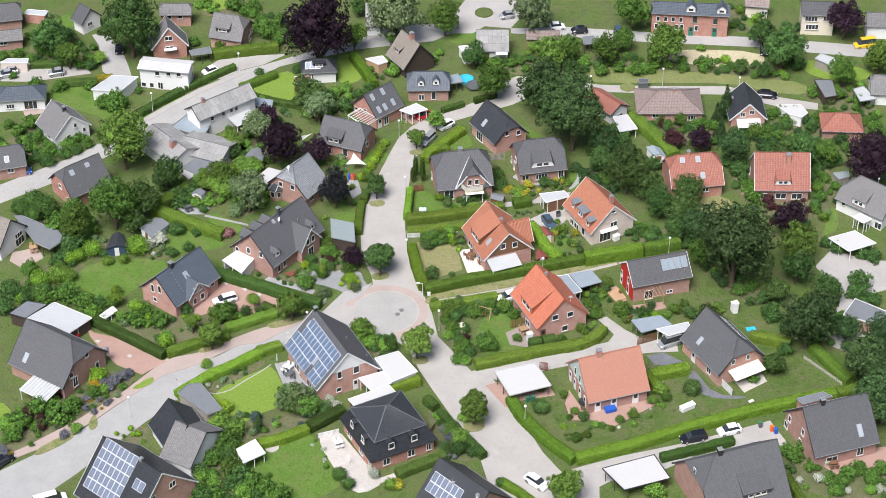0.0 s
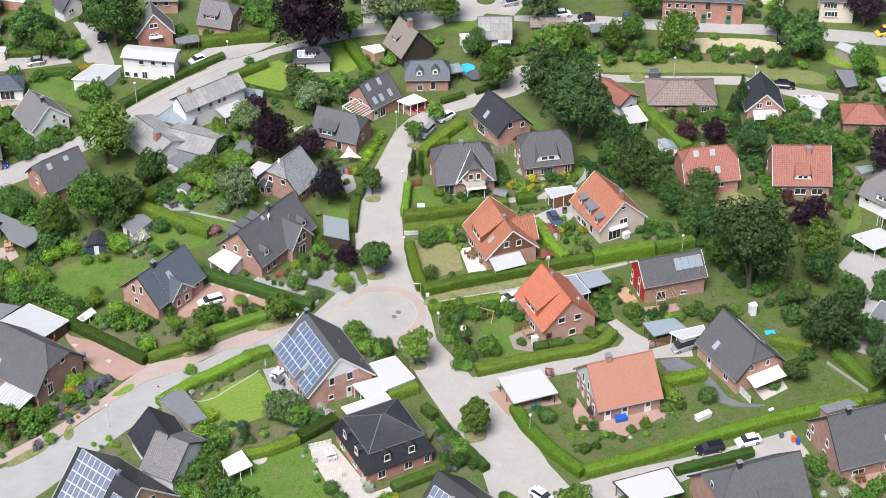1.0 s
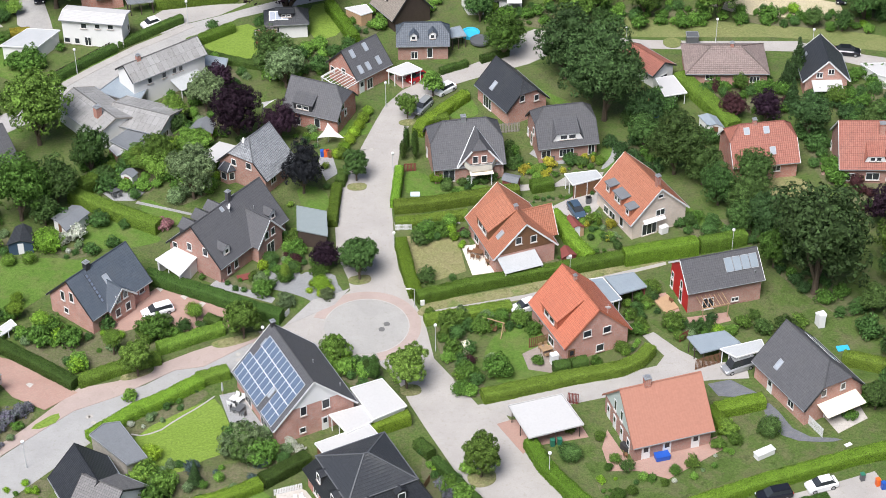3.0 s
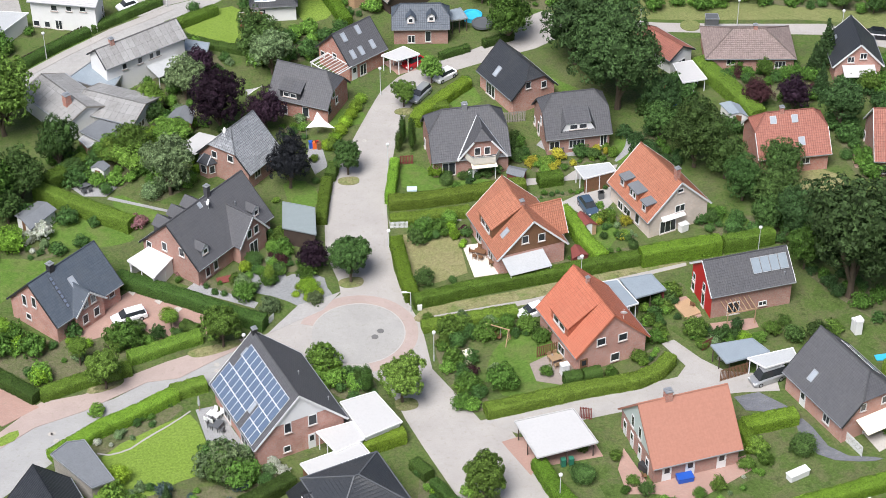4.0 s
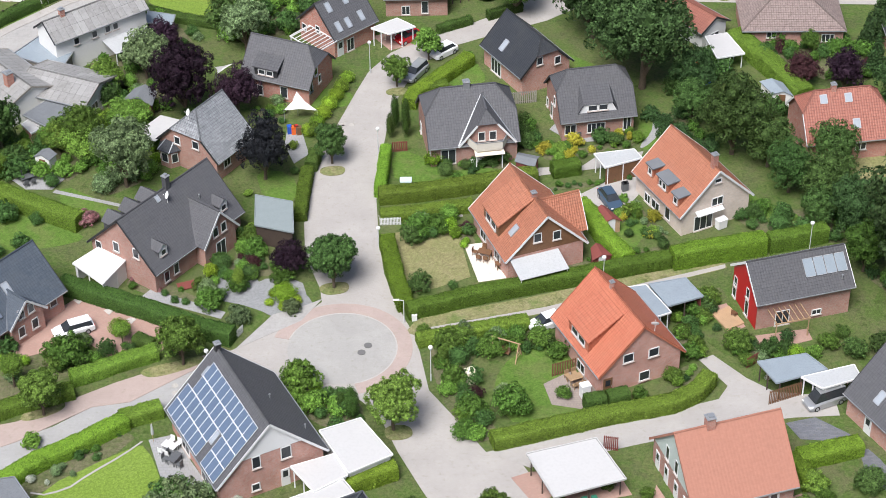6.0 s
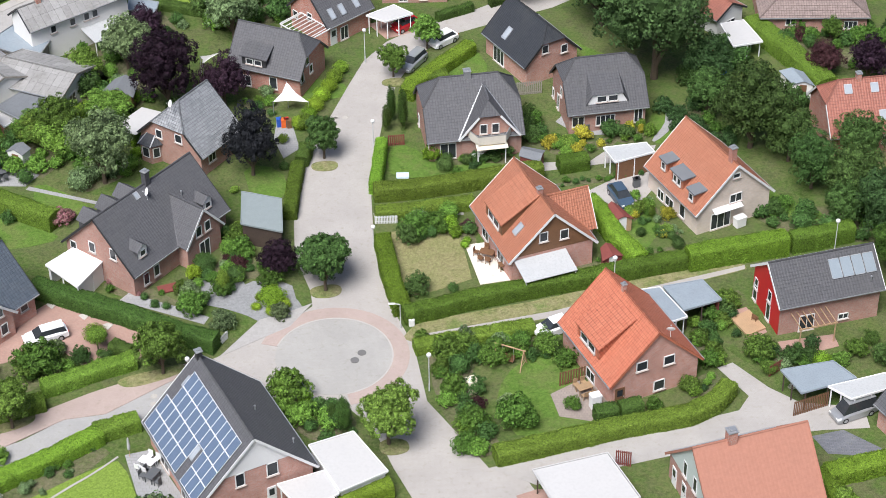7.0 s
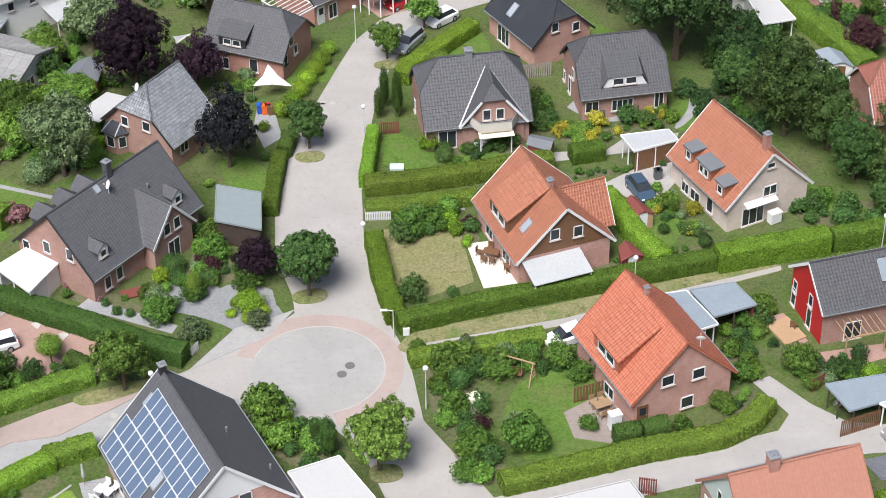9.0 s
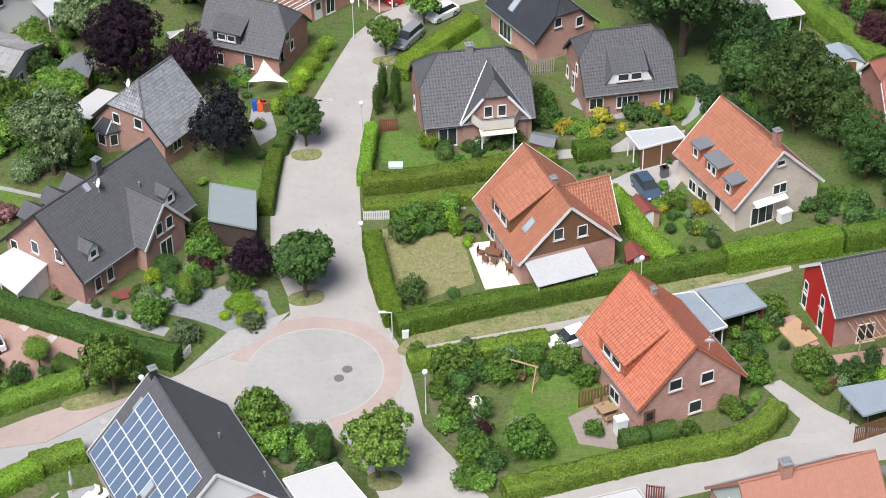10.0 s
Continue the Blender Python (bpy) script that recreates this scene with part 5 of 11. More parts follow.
slab("lawn", smoothed([(-38.78, -36.82), (-30.44, -30.75), (-28.82, -30.34), (-26.44, -36.55), (-26.26, -39.96), (-30.18, -41.92), (-32.49, -44.12), (-36.01, -43.59), (-37.91, -39.96)], 1), 0.024, MAT["lawn_fresh"], "fresh mown bright green lawn", "lawn", "structure", 0.15)
slab("lawn", smoothed([(-67.45, -8.69), (-62.56, -1.49), (-54.64, -0.77), (-48.57, -1.78), (-51.8, -7.34), (-54.44, -9.63), (-58.62, -14.99), (-63.64, -14.22)], 1), 0.025, MAT["lawn"], "mown garden lawn", "lawn", "structure", 0.15)
slab("lawn", smoothed([(-32.13, -50.13), (-24.29, -44.77), (-17.73, -51.4), (-15.86, -58.12), (-20.08, -62.11), (-29.71, -62.11), (-31.82, -55.37)], 1), 0.026, MAT["lawn"], "patchy dry lawn", "lawn", "structure", 0.15)
slab("lawn", [(-5.21, 3.55), (-2.38, 4.13), (1.54, 5.18), (2.23, 1.43), (3.1, -4.38), (-0.48, -6.19), (-3.55, -7.25), (-4.67, -1.94)], 0.027, MAT["lawn_dry"], "dry brown lawn behind a hedge", "lawn", "structure", 0.15)
slab("lawn", smoothed([(5.89, -19.08), (8.86, -16.13), (12.27, -16.13), (14.39, -22.69), (15.19, -25.51), (7.57, -28.56), (4.84, -24.11)], 1), 0.028, MAT["lawn"], "mown lawn", "lawn", "structure", 0.15)
slab("lawn", smoothed([(15.66, -37.87), (19.39, -36.54), (22.72, -45.41), (28.14, -43.96), (34.38, -37.86), (37.56, -39.28), (38.07, -43.96), (24.23, -51.39), (19.04, -48.17)], 1), 0.022, MAT["lawn_brown_shaded"], "rough garden lawn", "lawn", "structure", 0.15)
slab("lawn", smoothed([(33.89, -26.9), (35.72, -31), (41.34, -29.73), (44.3, -36.61), (50.74, -38.76), (45.5, -41.25), (38.14, -43.31), (35.75, -37.86), (33.72, -32.34)], 1), 0.023, MAT["lawn_brown_shaded"], "mown lawn", "lawn", "structure", 0.15)
slab("lawn", smoothed([(51.84, -24), (56.71, -23.96), (60.39, -31.18), (64.59, -35.46), (56.44, -38.84), (51.95, -36.72), (55.58, -31.89)], 1), 0.024, MAT["lawn_brown_shaded"], "patchy lawn", "lawn", "structure", 0.15)
slab("lawn", smoothed([(29.27, -6.12), (31.8, -10.82), (30.05, -18.34), (28.26, -16.87), (25.23, -12.35), (28.05, -8.48)], 1), 0.025, MAT["lawn_brown_shaded"], "lawn", "lawn", "structure", 0.15)
slab("lawn", smoothed([(44.37, -5.88), (46.36, -13.63), (53.07, -15.02), (53.42, -19.56), (47.71, -18.18), (42.2, -15.23)], 1), 0.026, MAT["lawn_brown_shaded"], "shady lawn", "lawn", "structure", 0.15)
slab("lawn", smoothed([(-5.9, 18.82), (-3.19, 19.38), (-0.45, 15.15), (6.56, 16.06), (6.52, 14.24), (-5.25, 12.44)], 1), 0.027, MAT["lawn"], "front lawn", "lawn", "structure", 0.15)
slab("lawn", smoothed([(23.38, 25.47), (25.26, 28.4), (26.56, 23.55), (25.71, 19.76), (22.92, 18.83)], 1), 0.028, MAT["lawn"], "green lawn with a curved path", "lawn", "structure", 0.15)
slab("lawn", smoothed([(12.3, 44.62), (16.26, 39.6), (20.7, 36.47), (17.78, 35.44), (12.83, 40.65)], 1), 0.022, MAT["lawn"], "lawn", "lawn", "structure", 0.15)
slab("lawn", smoothed([(1.22, 37.51), (4.11, 39.18), (5.77, 34.42), (4.04, 32.99), (0.64, 32.99)], 1), 0.023, MAT["lawn"], "lawn behind a hedge", "lawn", "structure", 0.15)
slab("lawn", smoothed([(22.19, 8.03), (22.93, 3.74), (20.58, -0.45), (18.73, 2.89)], 1), 0.024, MAT["lawn"], "lawn", "lawn", "structure", 0.15)
slab("lawn", smoothed([(32.71, 13.34), (35.96, 8.91), (40.75, 5.51), (37.46, 3.74), (33.67, 7.17)], 1), 0.025, MAT["lawn"], "lawn with dark shade", "lawn", "structure", 0.15)
slab("lawn", smoothed([(46.76, 17.14), (52.02, 17.57), (53.89, 12.81), (51.66, 10.97), (47.44, 10)], 1), 0.026, MAT["lawn_dry"], "pale lawn", "lawn", "structure", 0.15)
slab("lawn", smoothed([(-38, 56.04), (-35.05, 59.09), (-30.2, 60.96), (-28.37, 52.78), (-31.24, 48.7), (-37.71, 52.78)], 1), 0.027, MAT["lawn_fresh"], "bright lawn", "lawn", "structure", 0.15)
slab("lawn", smoothed([(-22.03, 66.08), (-18.79, 67.19), (-16.07, 58.78), (-17.43, 56.05), (-21.54, 56.05)], 1), 0.028, MAT["lawn_fresh"], "bright lawn", "lawn", "structure", 0.15)
slab("lawn", smoothed([(-78.93, 54.04), (-71.07, 56.32), (-67.43, 46.96), (-59.15, 46.25), (-52.42, 53.85), (-50.53, 52.77), (-56.94, 44.3), (-63.8, 42.03), (-71.95, 46.96), (-77.55, 48.89)], 1), 0.022, MAT["lawn"], "large lawn behind a house", "lawn", "structure", 0.15)
slab("lawn", smoothed([(-50.71, 6.6), (-47.82, 8.32), (-39.28, 3.79), (-40.11, 2.11), (-46.85, 0.7), (-51.17, 2.36)], 1), 0.023, MAT["lawn"], "lawn", "lawn", "structure", 0.15)
slab("lawn", smoothed([(-43.49, 13.44), (-38, 9.77), (-36.11, 7.15), (-38.63, 6.29), (-42.94, 9.03)], 1), 0.024, MAT["lawn"], "lawn", "lawn", "structure", 0.15)
slab("lawn", smoothed([(-21.49, 16.05), (-17.12, 15.14), (-15.78, 9.77), (-20.01, 9.77)], 1), 0.025, MAT["lawn"], "shady lawn", "lawn", "structure", 0.15)
slab("lawn", smoothed([(-38.76, 25.46), (-34.32, 25.46), (-31.73, 21.63), (-35.81, 18.82)], 1), 0.026, MAT["lawn"], "lawn", "lawn", "structure", 0.15)
slab("lawn", smoothed([(-16.94, 32.99), (-11.25, 32.38), (-10.03, 29.38), (-15.55, 27.41)], 1), 0.027, MAT["lawn"], "lawn", "lawn", "structure", 0.15)
slab("meadow", smoothed([(22.48, 60.33), (30.81, 62.53), (48.16, 59.91), (63.06, 57.74), (72.6, 55.35), (71.9, 50.75), (64.62, 52.41), (56.57, 55.64), (41.31, 55.64), (30.57, 55.84), (23.04, 56.93)], 1), 0.028, MAT["meadow"], "rough grassy meadow beside the street", "meadow", "structure", 0.15)
slab("field", smoothed([(42.58, 66.56), (48.63, 68.34), (64.99, 67.24), (65.42, 62.11), (59.99, 61.01), (48.44, 62.54)], 1), 0.022, MAT["bare_field"], "dry bare field", "field", "structure", 0.15)
slab("lawn", smoothed([(72.8, 64.38), (79.1, 62.63), (84.08, 61.28), (86.99, 58.12), (80.79, 54.99), (75.23, 57.47), (72.67, 59.61)], 1), 0.023, MAT["lawn_fresh"], "green lawn", "lawn", "structure", 0.15)
slab("lawn", smoothed([(0.88, 74.63), (7.43, 76.54), (8.59, 71.68), (1.46, 70.1)], 1), 0.024, MAT["lawn"], "lawn", "lawn", "structure", 0.15)
slab("lawn", smoothed([(58.33, -5.5), (64.72, -3.06), (68.55, -7.03), (67.3, -11.77), (60.41, -11.84), (57.89, -8.69)], 1), 0.025, MAT["lawn_brown_shaded"], "bright grass under trees", "lawn", "structure", 0.15)
slab("lawn", smoothed([(-53.44, 87.95), (-46.71, 89.85), (-41.88, 86.79), (-46.5, 84.46), (-51.24, 83.76)], 1), 0.026, MAT["lawn_fresh"], "bright lawn", "lawn", "structure", 0.15)
slab("lawn", smoothed([(-80.94, 82.12), (-78.05, 82.82), (-76.19, 78.08), (-80.72, 76.48)], 1), 0.027, MAT["lawn"], "lawn", "lawn", "structure", 0.15)
slab("lawn", smoothed([(62.32, 81.55), (66.81, 79.27), (68.2, 76.59), (63.35, 75.9)], 1), 0.028, MAT["lawn"], "lawn", "lawn", "structure", 0.15)
slab("lawn", smoothed([(-73.36, -38.37), (-70.33, -41.76), (-72.43, -43.87), (-76.58, -41.14)], 1), 0.022, MAT["lawn_fresh"], "lawn edge", "lawn", "structure", 0.15)
slab("lawn", smoothed([(-52.22, -35.94), (-48.82, -32.59), (-48.32, -34.24), (-50.37, -35.94)], 1), 0.101, MAT["lawn_fresh"], "grass island beside the street", "lawn", "structure", 0.15)
slab("lawn", smoothed([(69.61, 12.71), (72.21, 14), (71.66, 7.09), (67.82, 4.46), (69.51, 8.72)], 1), 0.024, MAT["lawn"], "lawn", "lawn", "structure", 0.15)
# darker sheet of grass: part browner turf, part painted tree shade
slab("rough_grass", smoothed([(41.5, -20.0), (43.5, -14.0), (47.5, -4.5), (56.0, 0.5), (63.0, -3.5), (64.5, -12.0), (63.0, -20.0), (66.0, -27.0), (71.5, -37.0), (66.0, -37.5), (58.0, -24.5), (51.0, -21.5)], 2), 0.016, MAT["lawn_brown_shaded"], "brownish rough grass with painted shade under big trees", "grass", "structure", 0.1)
slab("verge", smoothed([(-13.27, -5.58), (-9.97, -4.89), (-9.82, -6.99), (-12.73, -7.46)], 3), 0.103, MAT["verge_grass"], "dry trodden grass under a street tree", "verge", "structure", 0.15)
slab("verge", smoothed([(-5.86, -28.01), (-3.23, -27.73), (-2.69, -29.67), (-5.4, -30.26)], 3), 0.104, MAT["verge_grass"], "dry trodden grass under a street tree", "verge", "structure", 0.15)
slab("verge", smoothed([(-14.07, 16.13), (-11.03, 16.5), (-11.08, 14.53), (-13.75, 14.42)], 3), 0.105, MAT["verge_grass"], "dry trodden grass under a street tree", "verge", "structure", 0.15)
slab("verge", smoothed([(-6.68, 32.43), (-4.01, 32.94), (-4, 30.77), (-6.66, 31.1)], 3), 0.106, MAT["verge_grass"], "dry trodden grass under a street tree", "verge", "structure", 0.15)
slab("verge", smoothed([(-30.47, -19.05), (-26.05, -17.61), (-24.51, -16.94), (-24.17, -18.34), (-28.96, -20.65), (-30.59, -20.14)], 3), 0.100, MAT["verge_grass"], "dry trodden grass under a street tree", "verge", "structure", 0.15)
slab("verge", smoothed([(2.4, -43.97), (6.03, -43.06), (6.45, -46.06), (3.28, -47.1)], 3), 0.101, MAT["verge_grass"], "dry trodden grass under a street tree", "verge", "structure", 0.15)
slab("verge", smoothed([(-42.02, -25.82), (-37.98, -23.4), (-37.28, -25.25), (-41.37, -27.24)], 3), 0.102, MAT["verge_grass"], "dry trodden grass under a street tree", "verge", "structure", 0.15)
slab("verge", smoothed([(-65.72, -50.44), (-60.68, -46.34), (-59.4, -47.55), (-65.41, -52.39)], 3), 0.103, MAT["verge_grass"], "dry trodden grass under a street tree", "verge", "structure", 0.15)
slab("verge", smoothed([(-58.1, -44.26), (-57.13, -41.59), (-56.18, -44.92), (-57.35, -46.24)], 3), 0.104, MAT["verge_grass"], "dry trodden grass under a street tree", "verge", "structure", 0.15)
slab("terrace", [(2.46, 1.21), (5.04, 1.71), (5.99, -2.9), (7.68, -4.52), (3.93, -5.32)], 0.055, MAT["cream_slabs"], "cream stone-slab terrace", "terrace", "structure", 0.15)
slab("terrace", smoothed([(-20.56, -46.72), (-17.44, -46.07), (-14.93, -50.12), (-11.87, -55.36), (-9.66, -58.11), (-13.11, -60.87), (-15.63, -59.37), (-17.84, -54.73), (-20.03, -50.12)], 1), 0.056, MAT["pale_slabs"], "pale paved terrace with garden seats", "terrace", "structure", 0.15)
slab("terrace", [(-28.7, -29.66), (-26.44, -28.98), (-21.31, -37.88), (-22.16, -39.96), (-26.44, -36.55)], 0.050, MAT["grey_slabs"], "grey slab terrace beside a house", "terrace", "structure", 0.15)
slab("terrace", [(20.31, -36.54), (22.73, -42.56), (33.92, -37.86), (34.75, -39.94), (27.24, -45.41), (23.62, -43.96), (20.19, -43.97), (19.45, -39.94)], 0.051, MAT["red_drive"], "red brick terrace round a house", "terrace", "structure", 0.15)
slab("terrace", [(6.55, -35.4), (8.41, -34.6), (16.69, -34.47), (17.94, -37.87), (10.63, -39.55), (9.68, -40.87)], 0.052, MAT["red_drive"], "red paved carport floor", "terrace", "structure", 0.15)
slab("terrace", [(47.55, -33.93), (52.27, -31.18), (53.18, -34.66), (49.09, -37.41)], 0.053, MAT["pale_slabs"], "pale terrace", "terrace", "structure", 0.15)
slab("terrace", smoothed([(40.33, -31.8), (41.54, -31.8), (44.12, -37.95), (49.88, -38.36), (47.77, -39.08), (42.66, -38.61), (40.46, -35.2)], 1), 0.054, MAT["dark_slabs"], "dark slab path round a house", "terrace", "structure", 0.15)
slab("terrace", [(33.76, -28.01), (36.75, -27.19), (39.82, -29.71), (39.68, -30.81), (34.88, -30.33)], 0.055, MAT["dark_slabs"], "dark slab drive with pale curves", "terrace", "structure", 0.15)
slab("gravel_bed", smoothed([(-26.19, -4.53), (-20.18, -3.72), (-19.01, -6.13), (-14.45, -6.92), (-13.34, -9.28), (-16.7, -11.6), (-19.81, -9.28), (-24.42, -7.71)], 1), 0.051, MAT["gravel"], "grey gravel garden with shrubs", "gravel_bed", "structure", 0.15)
slab("gravel_bed", smoothed([(-20.12, -4.53), (-15.09, -4.2), (-14.07, -8.49), (-16.78, -10.05), (-19.72, -7.71)], 1), 0.055, MAT["gravel"], "grey gravel bed with round shrubs", "gravel_bed", "structure", 0.15)
slab("path", [(-31.08, -6.13), (-25.85, -8.5), (-22.74, -10.06), (-23.15, -11.14), (-28.83, -8.65), (-31.96, -7.4)], 0.051, MAT["grey_slabs"], "grey garden path", "path", "structure", 0.15)
slab("terrace", [(-49.08, 14.11), (-46.86, 16.2), (-43.06, 14.34), (-44.25, 12.26), (-47.27, 12.34)], 0.052, MAT["grey_slabs"], "grey paved terrace with garden furniture", "terrace", "structure", 0.15)
slab("path", [(-43.86, 12.19), (-35.82, 9.24), (-35.76, 8.72), (-44.11, 11.66)], 0.053, MAT["grey_slabs"], "narrow garden path", "path", "structure", 0.15)
slab("terrace", [(-77.51, 1.12), (-73.16, 2.45), (-71.67, -0.53), (-74.68, -3.8), (-77.6, -1.36)], 0.054, MAT["red_paving"], "reddish paved terrace", "terrace", "structure", 0.15)
slab("path", [(54.99, 20.91), (56.07, 20.91), (56.45, 17.34), (55.11, 17.81)], 0.055, MAT["red_drive"], "reddish brick terrace", "path", "structure", 0.15)
slab("path", smoothed([(25.08, 27.42), (25.82, 25.47), (25.56, 22.02), (23.51, 19.39), (22.99, 19.76), (24.72, 22.59), (25.13, 25.09)], 1), 0.056, MAT["grey_slabs"], "curved grey garden path", "path", "structure", 0.15)
slab("terrace", [(13.95, 25.47), (17.68, 22.59), (21.02, 23.16), (20.35, 21.27), (15.4, 20.7), (12.77, 23.55)], 0.050, MAT["grey_slabs"], "grey terrace in front of a bay window", "terrace", "structure", 0.15)
slab("terrace", [(28.1, -10.04), (29.97, -9.27), (31.56, -13.11), (30.5, -13.87)], 0.051, MAT["red_drive"], "wooden-edged brick terrace", "terrace", "structure", 0.15)
slab("terrace", [(32.38, -14.63), (37.89, -13.57), (38.2, -15.33), (33.08, -17.16)], 0.052, MAT["red_drive"], "reddish terrace before a pergola", "terrace", "structure", 0.15)
slab("terrace", [(10.2, -21.9), (13.0, -19.95), (16.2, -22.0), (13.8, -25.7), (10.9, -25.0)], 0.053, MAT["brown_slabs"], "brownish paved seating terrace", "terrace", "structure", 0.15)
slab("terrace", [(-83.09, 47.72), (-78.83, 49.14), (-78.31, 45.72), (-82.04, 44.72)], 0.054, MAT["red_paving"], "brick terrace of a white house", "terrace", "structure", 0.15)
slab("terrace", [(-8.56, 44.61), (-6.26, 45.68), (-3.38, 42.64), (-6.32, 41.29)], 0.055, MAT["red_drive"], "red paved forecourt under a carport", "terrace", "structure", 0.15)
slab("terrace", [(57.87, -53.28), (66.69, -51.03), (70.35, -50.49), (71.66, -54.4), (61.3, -56.82)], 0.056, MAT["red_drive"], "reddish brick terrace", "terrace", "structure", 0.15)
slab("terrace", [(-18.18, 24.5), (-16.49, 23.92), (-15.36, 18.82), (-17, 16.97), (-18.29, 20.69)], 0.050, MAT["grey_slabs"], "grey paved yard with bins", "terrace", "structure", 0.15)
slab("path", [(-12.32, -58.11), (-2.54, -53.3), (-2.1, -54.19), (-11.85, -59.12)], 0.051, MAT["pale_slabs"], "pale path along a lawn", "path", "structure", 0.15)
slab("edging", [(-39.15, -36.82), (-37.84, -37.09), (-36.69, -36.69), (-35.48, -36.02), (-34.32, -34.75), (-33.08, -33.54), (-31.65, -32.27), (-30.42, -31.02), (-29.34, -29.8), (-29.23, -29.93), (-30.3, -31.19), (-31.54, -32.45), (-32.96, -33.74), (-34.21, -34.95), (-35.37, -36.22), (-36.58, -36.89), (-37.81, -37.29), (-39.13, -37.02)], 0.062, MAT["road_pale"], "curved pale stone edging along a lawn", "edging", "structure", 0.15)
slab("paving_panel", [(-59.58, -23.63), (-59.14, -23.32), (-58.53, -23.57), (-58.91, -24.32)], 0.128, MAT["pale_slabs"], "pale square of paving slabs set in a drive", "paving_panel", "structure", 0.15)
slab("paving_panel", [(-53.74, -27.49), (-53.3, -27.18), (-52.7, -27.43), (-53.09, -28.16)], 0.129, MAT["pale_slabs"], "pale square of paving slabs set in a drive", "paving_panel", "structure", 0.15)
slab("paving_panel", [(-39.06, -7.89), (-38.58, -7.56), (-37.96, -7.83), (-38.37, -8.63)], 0.130, MAT["pale_slabs"], "pale square of paving slabs set in a drive", "paving_panel", "structure", 0.15)
slab("paving_panel", [(-35.61, -9.69), (-35.14, -9.36), (-34.52, -9.62), (-34.94, -10.41)], 0.131, MAT["pale_slabs"], "pale square of paving slabs set in a drive", "paving_panel", "structure", 0.15)
slab("paving_panel", [(-33.1, -11.21), (-32.62, -10.88), (-32.01, -11.15), (-32.43, -11.93)], 0.125, MAT["pale_slabs"], "pale square of paving slabs set in a drive", "paving_panel", "structure", 0.15)

# ---------- houses ----------
h = House("brick house with a dark tiled roof covered in solar panels", -18.91, -31.19, -62.5, 12.91, 11.58, 2.70, 8.49, (0, 0), MAT["roof_anthracite"], MAT["brick_pink"], MAT["white"])
h.window("r", -1.52, 3.45, 0.90, 1.50, 1)
h.window("r", 1.53, 3.41, 1.10, 1.50, 1)
h.window("r", -1.75, 0.68, 0.90, 0.90, 1)
h.door("r", 1.31, .9, 2.1)
h.solar("f", -0.16, 3.65, 11, 4, 1.06, 1.74, skip=((0, 2), (0, 3), (7, 0), (7, 1)))
h.skylight("f", -4.88, 5.85, .8, 1.1)
h.skylight("f", 1.62, 2.84, .9, 1.4)
h.chimney(-5.93, 0.00, .55, .55, .6, MAT["dark"])
h.vent("b", 0.34, 4.54)
h.vent("b", 3.74, 1.62)
h.window("f", 2.5, 0.1, 2.0, 2.1, 2)
mb = Mesher()
mb.face([(h.wx + 0.04, -3.3, 4.95), (h.wx + 0.04, 3.3, 4.95), (h.wx + 0.04, 0, h.zr - 0.2)])
part("gable_board", mb, MAT["white"], h.ob, "white boarded gable top")
h.window("f", -2.5, 0.1, 2.0, 2.1, 2)
h = House("brick house with a plain salmon-red roof and slate gable", 26.57, -36.09, 17.5, 10.78, 10.56, 2.50, 7.78, (0, 0), MAT["roof_salmon"], MAT["brick_dusk"], MAT["roof_salmon"], gable=MAT["sage"], lip=0.006)
for x in (-3.6, -1.5, 0.8, 3.0):
    h.door("l", x, 0.9, 2.1, MAT["white"])
for x in (-1.5, 0.6):
    h.window("l", x, 3.0, 0.8, 1.7, 1)
h.door("f", -3.53, 1.1, 2.1, MAT["white"])
h.door("f", -0.74, 1.1, 2.1, MAT["white"])
h.door("f", 3.05, 1.1, 2.1, MAT["white"])
h.chimney(-1.80, 0.00, .8, .8, .9, MAT["brick_red"])
h = House("brick house with a bright orange tiled roof", 17.85, -17.41, -65.7, 10.54, 9.89, 2.70, 7.65, (0, 0), MAT["roof_vivid"], MAT["brick_pink"], MAT["roof_vivid"])
h.dormer("f", -0.20, 0.82, 4.3, 1.35, "long", 2, MAT["roof_vivid"])
h.chimney(-1.68, 0.00, .38, .38, .6, MAT["brick_pink"])
h.window("r", -1.53, 3.43, 1.20, 1.10, 1)
h.window("r", 1.35, 3.18, 1.20, 1.10, 1)
h.window("r", 0.43, 0.39, 1.20, 1.20, 1)
h.door("r", -3.74, 1.0, 2.1, MAT["wood_brown"])
h.window("f", 0.78, 0.05, 1.60, 1.20, 2)
h.dish("b", 4.77, 4.97)
h = House("house with a red painted gable and dark tiled roof", 36.66, -9.19, 15.7, 11.02, 7.18, 3.60, 6.61, (0, 0), MAT["roof_anthracite"], MAT["brick_dusk"], MAT["white"])
mb = Mesher()
mb.face([(-h.wx - 0.03, h.wy, -0.2), (-h.wx - 0.03, -h.wy, -0.2), (-h.wx - 0.03, -h.wy, h.zw), (-h.wx - 0.03, 0, h.zr - 0.15), (-h.wx - 0.03, h.wy, h.zw)])
part("cladding", mb, MAT["red_paint"], h.ob, "bright red painted boarding on the gable")
h.window("l", -2.43, 1.53, 0.80, 1.30, 1)
h.window("l", 0.70, 2.33, 0.80, 1.30, 1)
h.window("l", -2.54, 0.05, 0.90, 1.90, 1)
h.window("l", 0.67, 0.05, 0.90, 2.00, 1)
